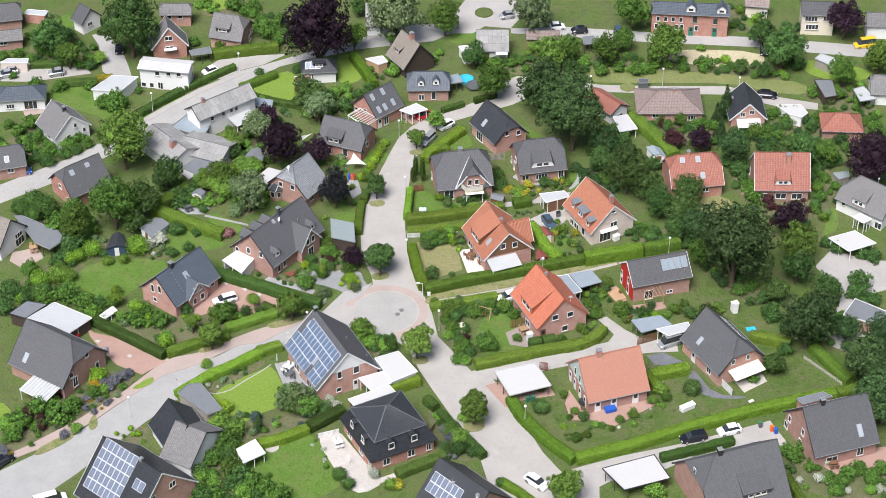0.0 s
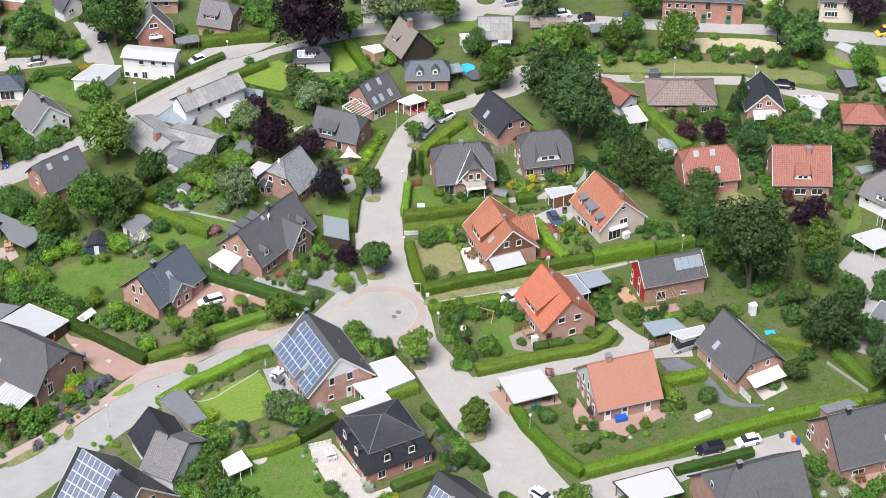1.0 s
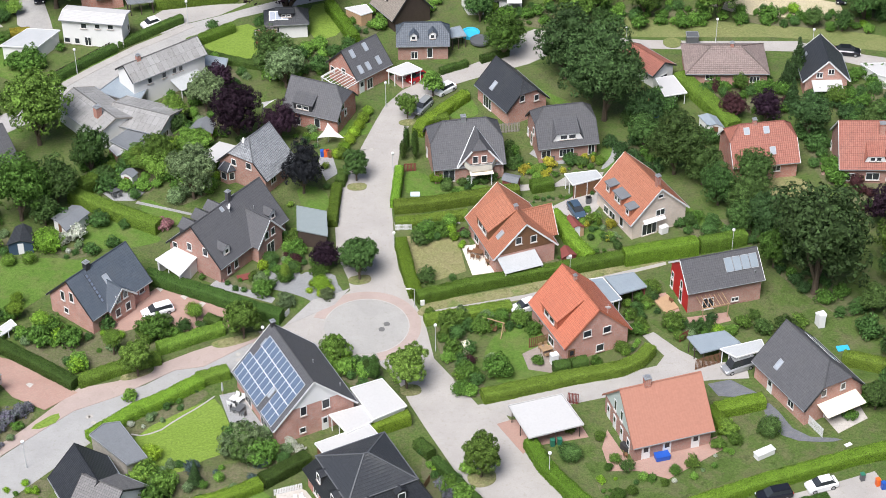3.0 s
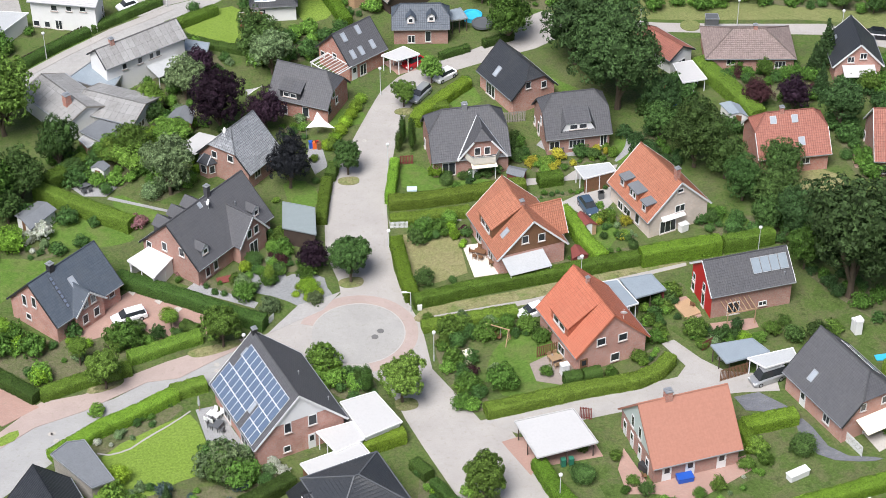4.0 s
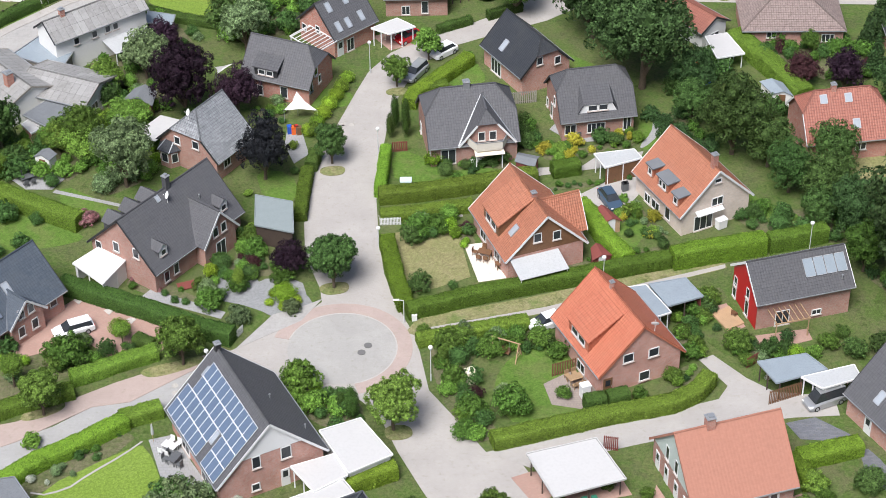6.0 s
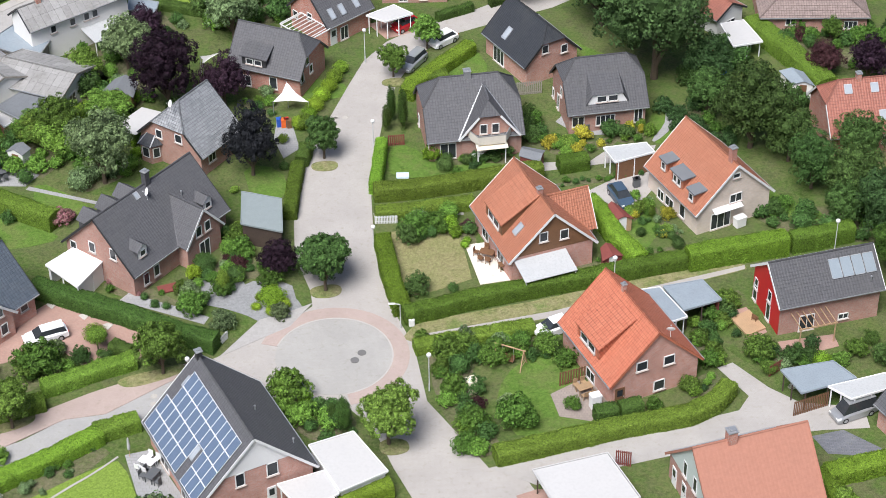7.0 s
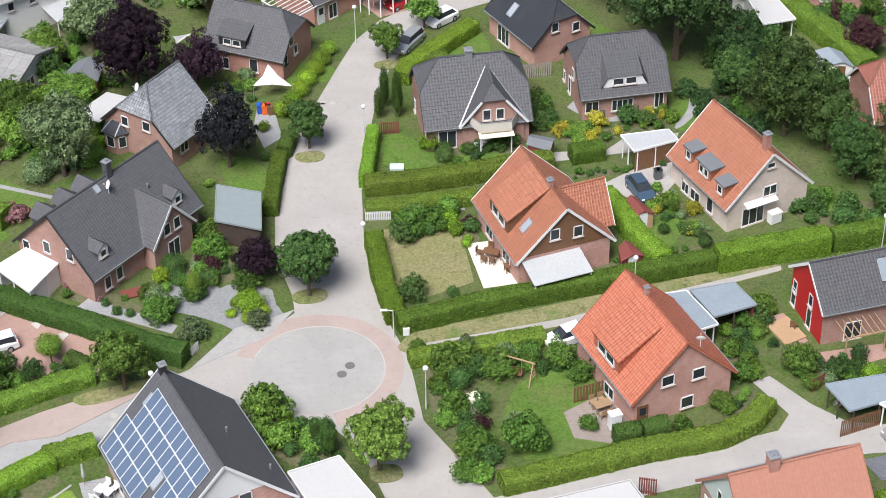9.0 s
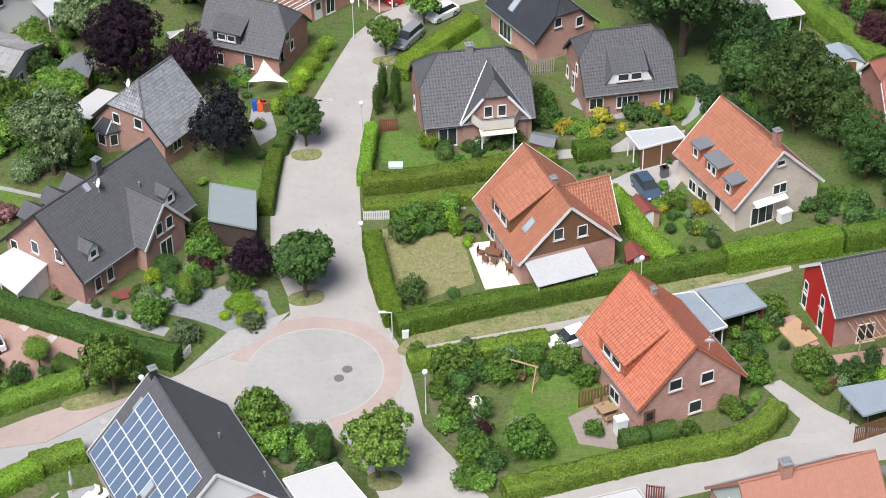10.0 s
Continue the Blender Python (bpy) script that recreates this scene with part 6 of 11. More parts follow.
for i in range(4):
    h.solar("f", -0.2 + i * 1.18 + 1.2, 2.9, 1, 1, 1.12, 2.0, mat=MAT["solar_pale"], frame=MAT["zinc"])
h.window("f", 1.55, 0.54, 1.10, 0.70, 2)
h.window("f", -2.30, 0.05, 1.60, 1.90, 2)
h.vent("f", 4.29, 1.12)
h = House("house with an orange tiled roof and dark wooden gable", 9.40, 1.14, -69.1, 10.53, 9.64, 2.70, 7.52, (0, 0), MAT["roof_orange"], MAT["brick_pink"], MAT["white"], gable=MAT["wood_brown"])
h.dormer("f", -0.45, 1.01, 4.2, 1.45, "long", 2, MAT["wood_brown"])
h.skylight("f", 2.76, 2.87, .8, 1.3)
h.chimney(1.39, 0.00, .5, .5, .5, MAT["brick_red"])
h.wing("b", 0.6, 5.0, 0.9, 6.3)
h.window("r", -1.03, 4.24, 0.95, 1.20, 1)
h.window("r", 1.20, 4.00, 0.95, 1.20, 1)
h.flat_canopy("r", -1.4, 5.6, 3.0, 2.75, 2.2, MAT["roof_light"], name="canopy", label="pale glazed terrace canopy on white posts")
h.window("r", -1.0, 0.2, 2.0, 2.0, 3)
h.window("f", 2.0, 0.6, 1.6, 1.3)
h.window("f", -2.0, 0.6, 1.6, 1.3)
h.dish("b", 0.45, 2.68)
h = House("pale brick house with orange roof and three dormers", 28.03, 8.75, -63.3, 10.13, 9.61, 2.70, 7.50, (0, 0), MAT["roof_orange"], MAT["brick_beige"], MAT["white"])
h.dormer("f", -2.50, 1.06, 1.2, 1.35, "flat", 1, MAT["roof_orange"], MAT["roof_felt"])
h.dormer("f", 0.25, 0.96, 2.1, 1.35, "flat", 2, MAT["roof_orange"], MAT["roof_felt"])
h.dormer("f", 3.22, 0.73, 1.2, 1.35, "flat", 1, MAT["roof_orange"], MAT["roof_felt"])
h.chimney(3.81, 0.00, .6, .6, 1.4, MAT["brick_red"])
h.window("r", 0.12, 2.75, 1.50, 1.10, 2)
h.window("r", 0.0, h.zr - 1.7, 0.9, 0.6, 1)
h.window("r", -1.55, 0.05, 2.40, 2.00, 3)
h.flat_canopy("r", -1.0, 3.4, 0.7, 2.75, 2.5, MAT["white"], posts=False, name="awning", label="white rolled awning box")
h.window("f", -2.22, 0.05, 1.20, 1.20, 2)
h.window("f", -0.53, 0.14, 1.60, 1.20, 2)
h.window("f", 1.94, 0.46, 1.00, 2.00, 1)
h = House("brick house with grey half-hipped roof and balcony gable", 3.07, 21.40, 9.2, 10.68, 9.97, 2.70, 7.68, (0.45, 0.45), MAT["roof_anthracite"], MAT["brick_dusk"], MAT["dark"])
h.wing("f", 1.48, 6.73, 0.1, 6.9, .35)
h.chimney(-0.13, 0.00, .7, .7, .5, MAT["zinc"])
h.balcony("f", 1.5, 4.6, 3.0, 1.5, 2.85, 0.85, 0.22, MAT["parapet_cream"], "cream panelled balcony under the gable")
h.flat_canopy("f", 1.5, 3.4, 1.9, 2.6, 2.35, MAT["cloth_cream"], posts=False, name="awning", label="cream awning under the balcony", off=0.22)
h.window("f", 1.5, 0.05, 2.6, 2.1, 3)
h.window("l", -2.57, 0.05, 0.90, 1.40, 1)
h.window("l", 3.93, 1.35, 0.80, 1.90, 1)
h.window("f", -3.0, 0.2, 1.8, 2.0, 2)
h = House("brick house with grey roof and white trapezoid dormer", 17.61, 25.88, 10.3, 9.19, 8.94, 2.70, 7.17, (0.4, 0.4), MAT["roof_anthracite"], MAT["brick_dusk"], MAT["dark"])
h.dormer("f", -0.02, 0.97, 4.6, 1.25, "trapezoid", 2)
h.window("f", -0.22, 0.74, 2.20, 1.30, 4)
h.window("f", -3.29, 0.85, 1.40, 1.30, 2)
h.window("f", 3.49, 0.60, 1.00, 1.80, 2)
h.window("l", -3.42, 0.05, 0.80, 1.20, 1)
h.window("l", 0.19, 2.50, 0.80, 1.20, 1)
h.window("l", -1.06, 0.05, 0.90, 1.90, 1)
h = House("brick house with dark half-hipped roof and one skylight", 10.49, 36.20, -58.8, 9.12, 7.73, 2.70, 6.56, (0, 0.4), MAT["roof_dark"], MAT["brick_pink"], MAT["dark"])
h.skylight("f", -1.08, 1.85, .8, 1.5)
h.window("r", -0.96, 3.60, 0.90, 1.10, 1)
h.window("r", 1.63, 2.90, 0.90, 1.10, 1)
h.window("f", -1.49, 0.05, 2.20, 2.00, 3)
h = House("large brick house with grey roof and dormers", -29.90, 1.50, 52.9, 14.18, 10.11, 2.70, 7.76, (0, 0), MAT["roof_anthracite"], MAT["brick_dusk"], MAT["dark"])
h.wing("f", 2.09, 5.65, 1.2, 6.2, 0, 2, True)
h.dormer("f", -4.82, 1.23, 1.25, 1.15, "gable", 1)
h.dormer("f", 4.86, 1.38, 1.25, 1.15, "gable", 1)
h.dormer("b", -4.9, 2.4, 2.0, 1.3, "gable", 1)
h.dormer("b", -2.3, 2.4, 2.0, 1.3, "gable", 1)
h.dormer("b", 0.2, 2.4, 2.0, 1.3, "gable", 1)
h.chimney(0.60, 0.00, .6, .6, 1.3, MAT["roof_anthracite"])
h.dish("f", -0.47, 5.63)
h.skylight("f", -1.28, 6.58, .5, .7)
h.vent("f", 3.21, 4.05)
h.window("l", -3.55, 2.15, 0.90, 1.20, 1)
h.window("l", -0.82, 3.14, 0.90, 1.30, 1)
h.window("l", 2.12, 3.54, 0.90, 1.30, 1)
h.window("f", -3.62, 0.69, 0.80, 1.40, 1)
h.window("f", -5.10, 0.53, 0.80, 1.40, 1)
h.window("f", 4.93, 0.76, 0.80, 1.30, 1)
h = House("brick house with weathered slate-grey half-hipped roof", -27.10, 18.60, 56.0, 7.07, 9.22, 2.70, 7.31, (0.5, 0), MAT["roof_slate"], MAT["brick_dusk"], MAT["dark"])
h.bay("l", -2.70, 2.6, 1.0, 2.3, MAT["roof_dark"])
h.window("l", -1.49, 3.03, 0.90, 1.10, 1)
h.window("l", 1.24, 3.39, 1.00, 1.10, 1)
h.window("f", -1.48, 1.14, 1.20, 1.20, 2)
h.dish("f", -3.00, 6.04)
h.flat_canopy("b", 1.5, 5.0, 3.5, 2.9, 2.4, MAT["roof_white"], name="canopy", label="pale corrugated canopy over a terrace")
h = House("brick house with grey roof and twin dormer windows", -18.51, 33.50, -22.2, 9.29, 7.54, 2.70, 6.47, (0, 0.5), MAT["roof_anthracite"], MAT["brick_red"], MAT["dark"])
h.dormer("f", -1.24, 0.53, 3.0, 1.1, "shed", 2, MAT["dark"])
h.window("r", -2.72, 1.75, 0.90, 1.10, 1)
h.window("r", -1.26, 3.21, 0.90, 1.10, 1)
h.window("r", -2.72, 1.75, 0.80, 1.10, 1)
h.window("r", -0.39, 1.73, 0.80, 1.10, 1)
h.window("f", 1.02, 0.52, 1.00, 1.60, 1)
h.window("f", -2.47, 0.21, 1.40, 1.40, 2)
h = House("brick house with dark roof and five skylights", -12.92, 44.30, 43.0, 7.21, 7.50, 2.70, 6.45, (0, 0), MAT["roof_anthracite"], MAT["brick_red"], MAT["dark"])
h.skylight("f", -2.05, 4.18, .7, 1.3)
h.skylight("f", 0.65, 4.31, .7, 1.3)
h.skylight("f", 1.62, 1.55, .7, 1.3)
h.skylight("f", -0.55, 1.44, .7, 1.3)
h.skylight("f", -2.11, 1.46, .7, 1.3)
h.window("l", -2.45, 1.50, 0.90, 1.00, 1)
h.window("l", 0.18, 2.30, 0.90, 1.00, 1)
h.window("f", -0.79, 0.05, 1.20, 1.80, 2)
h.door("f", -2.42, 1.0, 2.1)
h.slatted("l", 1.2, 5.2, 3.2, 2.7, 2.5, 8, "open white timber pergola with slender rafters")
h = House("house with blue-grey roof and white dormers", -3.09, 51.85, 0.9, 8.47, 5.53, 2.70, 5.46, (0.5, 0.5), MAT["roof_blue"], MAT["brick_dusk"], MAT["dark"])
h.dormer("f", -1.45, 0.91, 1.1, 1.1, "gable", 1)
h.dormer("f", 1.52, 1.12, 1.1, 1.1, "gable", 1)
h.window("f", -1.38, 0.22, 1.10, 1.30, 2)
h.window("f", 1.05, 0.38, 0.90, 1.80, 1)
h = House("brick house with blue-black roof and a porch gable", -46.12, -10.90, 50.9, 10.94, 8.97, 2.70, 7.18, (0, 0), MAT["roof_blue"], MAT["brick_pink"], MAT["dark"])
h.wing("f", -0.26, 5.10, 0.5, 5.2)
h.skylight("f", -0.20, 3.51, .8, 1.5)
h.chimney(-1.72, 0.00, .7, .7, .8, MAT["dark"])
h.window("l", -1.33, 3.12, 0.80, 1.60, 1)
h.window("l", 0.43, 3.68, 0.80, 1.60, 1)
h.window("l", -0.96, 1.16, 0.90, 0.90, 1)
h.window("f", 3.78, 1.45, 1.00, 1.10, 1)
for i in range(7):
    h.solar("f", -2.6 + i * 0.02, 1.6 + i * 0.62, 1, 1, 0.45, 0.58, mat=MAT["solar_navy"], frame=MAT["dark"])
h = House("brick house with grey half-hipped roof and white pergola", -64.49, -30.89, -33.3, 12.12, 11.25, 2.70, 8.33, (0, 0.45), MAT["roof_anthracite"], MAT["brick_dusk"], MAT["dark"])
h.skylight("f", -3.04, 2.07, .8, 1.6)
h.window("r", -3.13, 3.19, 0.90, 1.10, 1)
h.window("r", 0.94, 4.73, 0.90, 1.10, 1)
h.window("r", -2.37, 0.86, 1.10, 2.00, 2)
h.window("r", 3.01, 0.42, 0.90, 1.80, 1)
h.chimney(5.56, 5.77, .6, .6, .5, MAT["zinc"])
h.slatted("f", 2.6, 5.6, 4.0, 2.7, 2.3, 9, "white terrace roof with pale sheets between rafters", MAT["roof_light"])
h = House("brick house with black roof and solar panels", -47.94, -61.91, -39.7, 13.00, 14.06, 2.70, 9.73, (0, 0), MAT["roof_black"], MAT["brick_pink"], MAT["white"])
h.solar("f", -2.0, 6.0, 7, 5, 1.02, 1.66, mat=MAT["solar_navy"])
h.solar("f", 3.8, 6.5, 2, 1, 1.1, 2.0)
h.window("r", 1.96, 5.31, 1.30, 1.10, 2)
h.window("r", -1.99, 5.22, 0.90, 1.10, 1)
h.chimney(2.03, 0.00, .5, .5, .4, MAT["zinc"])
h = House("black-roofed wing of a brick house", -42.51, -48.50, -60.2, 7.60, 7.69, 2.40, 6.25, (0, 0), MAT["roof_black"], MAT["render_white"], MAT["dark"])
h.door("r", 0.68, 1.0, 2.1, MAT["white"])
h = House("grey-tiled rear wing of a brick house", -40.19, -51.83, -28.8, 5.92, 9.91, 2.60, 6.20, (0, 0), MAT["roof_grey"], MAT["render_white"], MAT["dark"])
h = House("brick house with dark half-hipped roof and cream awning", 46.29, -29.14, -61.0, 11.11, 9.78, 2.70, 7.59, (0, 0.45), MAT["roof_anthracite"], MAT["brick_pink"], MAT["dark"])
h.skylight("f", -1.92, 2.10, .8, 1.4)
h.window("r", -1.85, 3.74, 0.80, 1.10, 1)
h.window("r", 1.15, 3.62, 0.80, 1.10, 1)
h.flat_canopy("r", 0.3, 6.0, 2.3, 2.75, 2.25, MAT["cloth_cream"], posts=False, name="awning", label="cream striped fabric awning pulled out")
h.window("r", 0.3, 0.15, 3.4, 2.0, 4)
h.door("f", -1.99, 1.0, 2.1, MAT["white"])
h.window("f", 2.4, 0.8, 1.2, 1.2)
h.solar("b", -1.0, 3.4, 6, 1, 1.0, 1.6, mat=MAT["solar_navy"])
h = House("rough brick house with wide grey roof", 61.41, -48.70, 18.0, 11.41, 11.43, 2.70, 8.42, (0, 0), MAT["roof_anthracite"], MAT["brick_dusk"], MAT["dark"])
h.window("l", -3.83, 2.06, 0.90, 1.30, 1)
h.window("l", 0.72, 3.10, 0.90, 1.30, 1)
h.window("l", -4.67, 0.05, 1.20, 1.30, 2)
h.window("l", 0.16, 0.05, 0.90, 1.80, 1)
h.skylight("f", 2.84, 2.56, .8, 2.0)
h.chimney(-2.23, 0.00, .7, .7, .8, MAT["dark"])
h.window("f", -2.34, 0.05, 2.00, 1.60, 2)
h.window("f", 2.58, 0.51, 1.20, 1.80, 2)
h = House("brick house with grey roof and long flat dormer", 44.15, -61.73, 18.9, 13.75, 14.95, 2.70, 10.18, (0.45, 0), MAT["roof_anthracite"], MAT["brick_dusk"], MAT["dark"])
h.window("l", -0.29, 6.91, 0.90, 1.10, 1)
h.window("l", 4.49, 3.68, 0.90, 1.10, 1)
h.chimney(-2.76, 0.00, .7, .7, .8, MAT["dark"])
h.dormer("f", 1.41, 2.91, 4.6, 1.0, "long", 3, MAT["roof_anthracite"])
h = House("house with dark roof and solar panels", 2.59, -65.32, -45.2, 10.59, 11.69, 2.70, 8.54, (0, 0), MAT["roof_dark"], MAT["brick_dusk"], MAT["dark"])
h.solar("f", -1.5, 4.6, 6, 2, 1.02, 1.66, mat=MAT["solar_navy"])
h.dish("f", -0.59, 5.68)
h.chimney(4.07, -1.20, .4, .4, .5, MAT["white"])
h = House("brick house with red-orange half-hipped roof", 46.07, 20.87, 8.4, 10.01, 8.99, 2.70, 7.20, (0.4, 0.4), MAT["roof_red"], MAT["brick_red"], MAT["white"])
h.skylight("f", -2.35, 5.26, .8, 1.0)
h.skylight("f", 0.58, 5.21, .8, 1.0)
h.skylight("f", 1.15, 2.11, .8, 1.1)
h.chimney(-1.04, 0.00, .55, .55, .6, MAT["brick_red"])
h.window("f", -1.26, 1.24, 1.80, 1.00, 2)
h.window("f", 1.56, 1.25, 1.30, 1.00, 2)
h = House("brick house with red-orange roof and trapezoid dormer", 62.23, 20.28, -1.2, 10.33, 10.15, 2.70, 7.78, (0, 0), MAT["roof_red"], MAT["brick_dusk"], MAT["white"])
h.dormer("f", 0.08, 1.13, 3.2, 1.1, "trapezoid", 2)
h.chimney(1.07, -1.11, .8, .8, 1.4, MAT["brick_red"])
h.window("f", -0.14, 0.62, 2.00, 1.30, 2)
h.window("f", -3.28, 0.51, 1.20, 1.30, 2)
h.window("f", 2.80, 0.56, 2.00, 1.30, 2)
h.window("l", -4.03, 0.05, 0.90, 1.30, 1)
h = House("house with grey hipped roof and twin dormer windows", 78.01, 12.69, -42.0, 10.26, 8.61, 2.70, 6.58, (0.6, 0.6), MAT["roof_grey"], MAT["render_white"], MAT["dark"])
h.dormer("f", -0.36, 0.55, 2.6, 1.2, "shed", 2)
h.window("f", -3.39, 1.65, 0.80, 0.70, 1)
h.window("f", 4.18, 0.05, 1.40, 1.40, 2)
h = House("brick bungalow with brown hipped roof", 43.83, 45.38, -0.4, 12.97, 8.90, 2.50, 4.87, (1, 1), MAT["roof_brown"], MAT["brick_pink"], MAT["dark"])
h.window("f", 4.29, 0.74, 1.60, 1.10, 3)
h.window("f", -2.76, 1.30, 1.20, 1.00, 2)
h.chimney(0.94, 0.00, .55, .55, .5, MAT["brick_red"])
h = House("bungalow with red tiled roof", 31.74, 45.24, -50.4, 7.88, 5.08, 2.40, 3.87, (0, 0), MAT["roof_red"], MAT["render_white"], MAT["dark"])
h.window("r", 0.07, 0.34, 1.60, 1.20, 2)
h = House("brick house with dark roof and white conservatory", 58.50, 42.32, -88.5, 7.94, 7.33, 2.70, 6.37, (0, 0), MAT["roof_dark"], MAT["brick_pink"], MAT["white"])
h.window("r", -1.14, 3.28, 1.00, 1.00, 2)
h.window("r", 0.58, 3.84, 1.00, 1.00, 2)
h.skylight("f", -1.89, 1.12, .8, 2.0)
h.flat_canopy("r", 0.0, 4.6, 2.4, 2.9, 2.4, MAT["roof_white"], name="conservatory", label="white glazed conservatory")
h.window("r", 0.0, 0.2, 3.6, 2.0, 6)
h = House("house with red hipped roof among trees", 76.30, 37.34, -3.3, 8.00, 6.26, 2.70, 4.97, (0.9, 0.9), MAT["roof_red"], MAT["brick_dusk"], MAT["dark"])
h = House("house with brown-grey roof beside a glass lean-to", 86.22, 49.75, -3.9, 4.96, 5.60, 2.70, 5.50, (0.3, 0), MAT["roof_grey"], MAT["render_white"], MAT["dark"])
h = House("long two-storey brick building with grey roof", 50.86, 75.28, -5.2, 16.14, 4.49, 5.20, 6.77, (0, 0), MAT["roof_blue"], MAT["brick_red"], MAT["dark"])
h.window("f", -6.53, 3.19, 0.80, 1.10, 1)
h.window("f", -4.96, 3.22, 0.80, 1.10, 1)
h.window("f", -3.43, 3.20, 0.80, 1.10, 1)
h.window("f", -1.85, 3.17, 0.80, 1.10, 1)
h.window("f", -6.80, 1.34, 0.80, 1.30, 1)
h.window("f", -5.59, 1.30, 0.80, 1.30, 1)
h.window("f", -2.65, 1.35, 0.80, 1.30, 1)
h.window("f", -1.59, 1.35, 0.80, 1.30, 1)
h.window("f", 1.40, 1.23, 0.80, 1.30, 1)
h.door("f", 0.35, 1.0, 2.1, MAT["plastic_green"])
h.door("f", 5.17, 1.0, 2.1, MAT["plastic_green"])
h.door("f", -4.09, 1.0, 2.1, MAT["wood_brown"])
h.window("f", 1.0, 3.2, 0.9, 1.5, 1, MAT["plastic_green"])
h.window("f", 5.2, 3.0, 0.9, 1.3, 1, MAT["plastic_green"])
h.dormer("f", 0.06, 0.63, 1.8, 1.2, "gable", 1)
h.dormer("f", 6.33, 0.59, 1.8, 1.1, "gable", 1)
h = House("beige house with brown roof", 65.58, 81.33, -10.3, 5.11, 3.13, 3.00, 4.56, (0, 0), MAT["roof_brown"], MAT["render_cream"], MAT["dark"])
h.window("f", 1.66, 1.03, 1.20, 0.90, 2)
h = House("cream two-storey house with grey roof", 77.21, 75.77, -4.5, 7.12, 5.43, 5.00, 6.70, (0, 0), MAT["roof_anthracite"], MAT["render_cream"], MAT["dark"])
h.window("f", -1.36, 3.27, 2.60, 1.20, 4)
h.window("f", 1.94, 3.43, 1.80, 1.20, 3)
h.window("f", -1.05, 1.32, 2.60, 1.20, 4)
h = House("pale house with light grey roof at the road", 90.08, 74.01, -4.8, 6.23, 5.20, 3.20, 5.02, (0, 0), MAT["roof_grey"], MAT["render_white"], MAT["dark"])
h = House("small house with weathered grey roof", 9.93, 67.06, 0.0, 6.68, 6.33, 2.40, 5.57, (0, 0), MAT["roof_old"], MAT["render_white"], MAT["dark"])
h.window("f", -1.36, 0.60, 1.60, 1.20, 3)
h.flat_canopy("f", 1.8, 2.4, 1.4, 2.4, 2.2, MAT["white"], name="awning", label="white awning over a terrace")
h = House("low brick house with brown-grey roof", 20.25, 69.74, -0.9, 6.91, 3.46, 2.60, 3.60, (0, 0), MAT["roof_brown"], MAT["brick_red"], MAT["dark"])
h.window("f", -2.02, 1.34, 0.90, 0.90, 1)
h.window("f", -1.87, 0.15, 0.90, 0.90, 1)
h = House("old house with thick brown thatched roof", -6.59, 62.37, -57.3, 7.02, 7.72, 2.20, 6.80, (0, 0), MAT["roof_thatch"], MAT["wood_dark"], MAT["dark"])
h.dormer("f", -0.89, 1.90, 1.6, .8, "shed", 1, MAT["dark"], MAT["roof_thatch"])
h.chimney(0.42, 0.00, .8, .8, 1.2, MAT["brick_red"])
h = House("house with dark hipped roof and solar panels", -24.98, 57.95, 4.8, 7.16, 4.51, 2.70, 4.59, (0.9, 0.9), MAT["roof_dark"], MAT["render_white"], MAT["dark"])
h.dormer("f", 0.03, 1.25, 2.2, .8, "flat", 2, MAT["dark"])
h.window("f", -1.65, 1.15, 1.00, 1.00, 1)
h.solar("f", -1.2, 1.6, 3, 1, 1.0, 1.5, mat=MAT["solar_navy"])
h = House("white two-storey house with shallow light roof", -55.20, 55.83, -9.7, 10.45, 4.59, 4.60, 5.17, (0, 0), MAT["roof_white"], MAT["render_white"], MAT["white"])
h.window("f", -1.32, 3.17, 1.00, 1.00, 1)
h.window("f", 0.95, 3.31, 0.90, 0.90, 1)
h.window("f", 3.08, 3.43, 1.00, 0.90, 1)
h.window("f", -4.32, 0.30, 1.00, 1.00, 1)
h.window("f", -2.67, 0.21, 0.90, 1.10, 1)
h.window("f", -0.88, 0.05, 1.10, 1.60, 2)
h.window("r", 1.25, 1.58, 0.80, 1.20, 1)
h.window("r", 1.25, 0.05, 0.80, 1.20, 1)
h = House("long white house with weathered grey roof", -43.10, 41.80, 38.3, 13.40, 5.20, 4.80, 6.80, (0, 0), MAT["roof_old"], MAT["render_white"], MAT["dark"])
h.window("f", -0.99, 3.40, 0.80, 1.00, 1)
h.window("f", 0.87, 3.40, 0.80, 1.00, 1)
h.window("f", 1.99, 3.40, 0.80, 1.00, 1)
h.window("f", -3.53, 3.40, 0.80, 1.00, 1)
h.window("r", -0.34, 3.76, 0.70, 1.10, 1)
h.flat_canopy("f", 2.4, 5.0, 3.2, 2.6, 2.2, MAT["roof_light"], name="canopy", label="grey lean-to canopy over a terrace")
h.chimney(-3.96, 0.00, .6, .6, .7, MAT["brick_red"])
h = House("old workshop hall with weathered grey sheet roof and brick chimney", -52.0, 31.0, -48.2, 11.2, 7.4, 3.0, 4.5, (0, 0), MAT["roof_old"], MAT["render_white"], MAT["wood_grey"], name="workshop", category="workshop", lip=0.01)
h.chimney(2.6, -1.2, .9, .9, 1.5, MAT["brick_red"])
h = House("low workshop wing with weathered grey sheet roof", -44.9, 30.2, -22.8, 9.6, 7.6, 2.7, 3.9, (0, 0), MAT["roof_old"], MAT["render_white"], MAT["wood_grey"], name="workshop", category="workshop", lip=0.01)
h.window("r", -1.2, 0.8, 1.4, 1.1, 2)
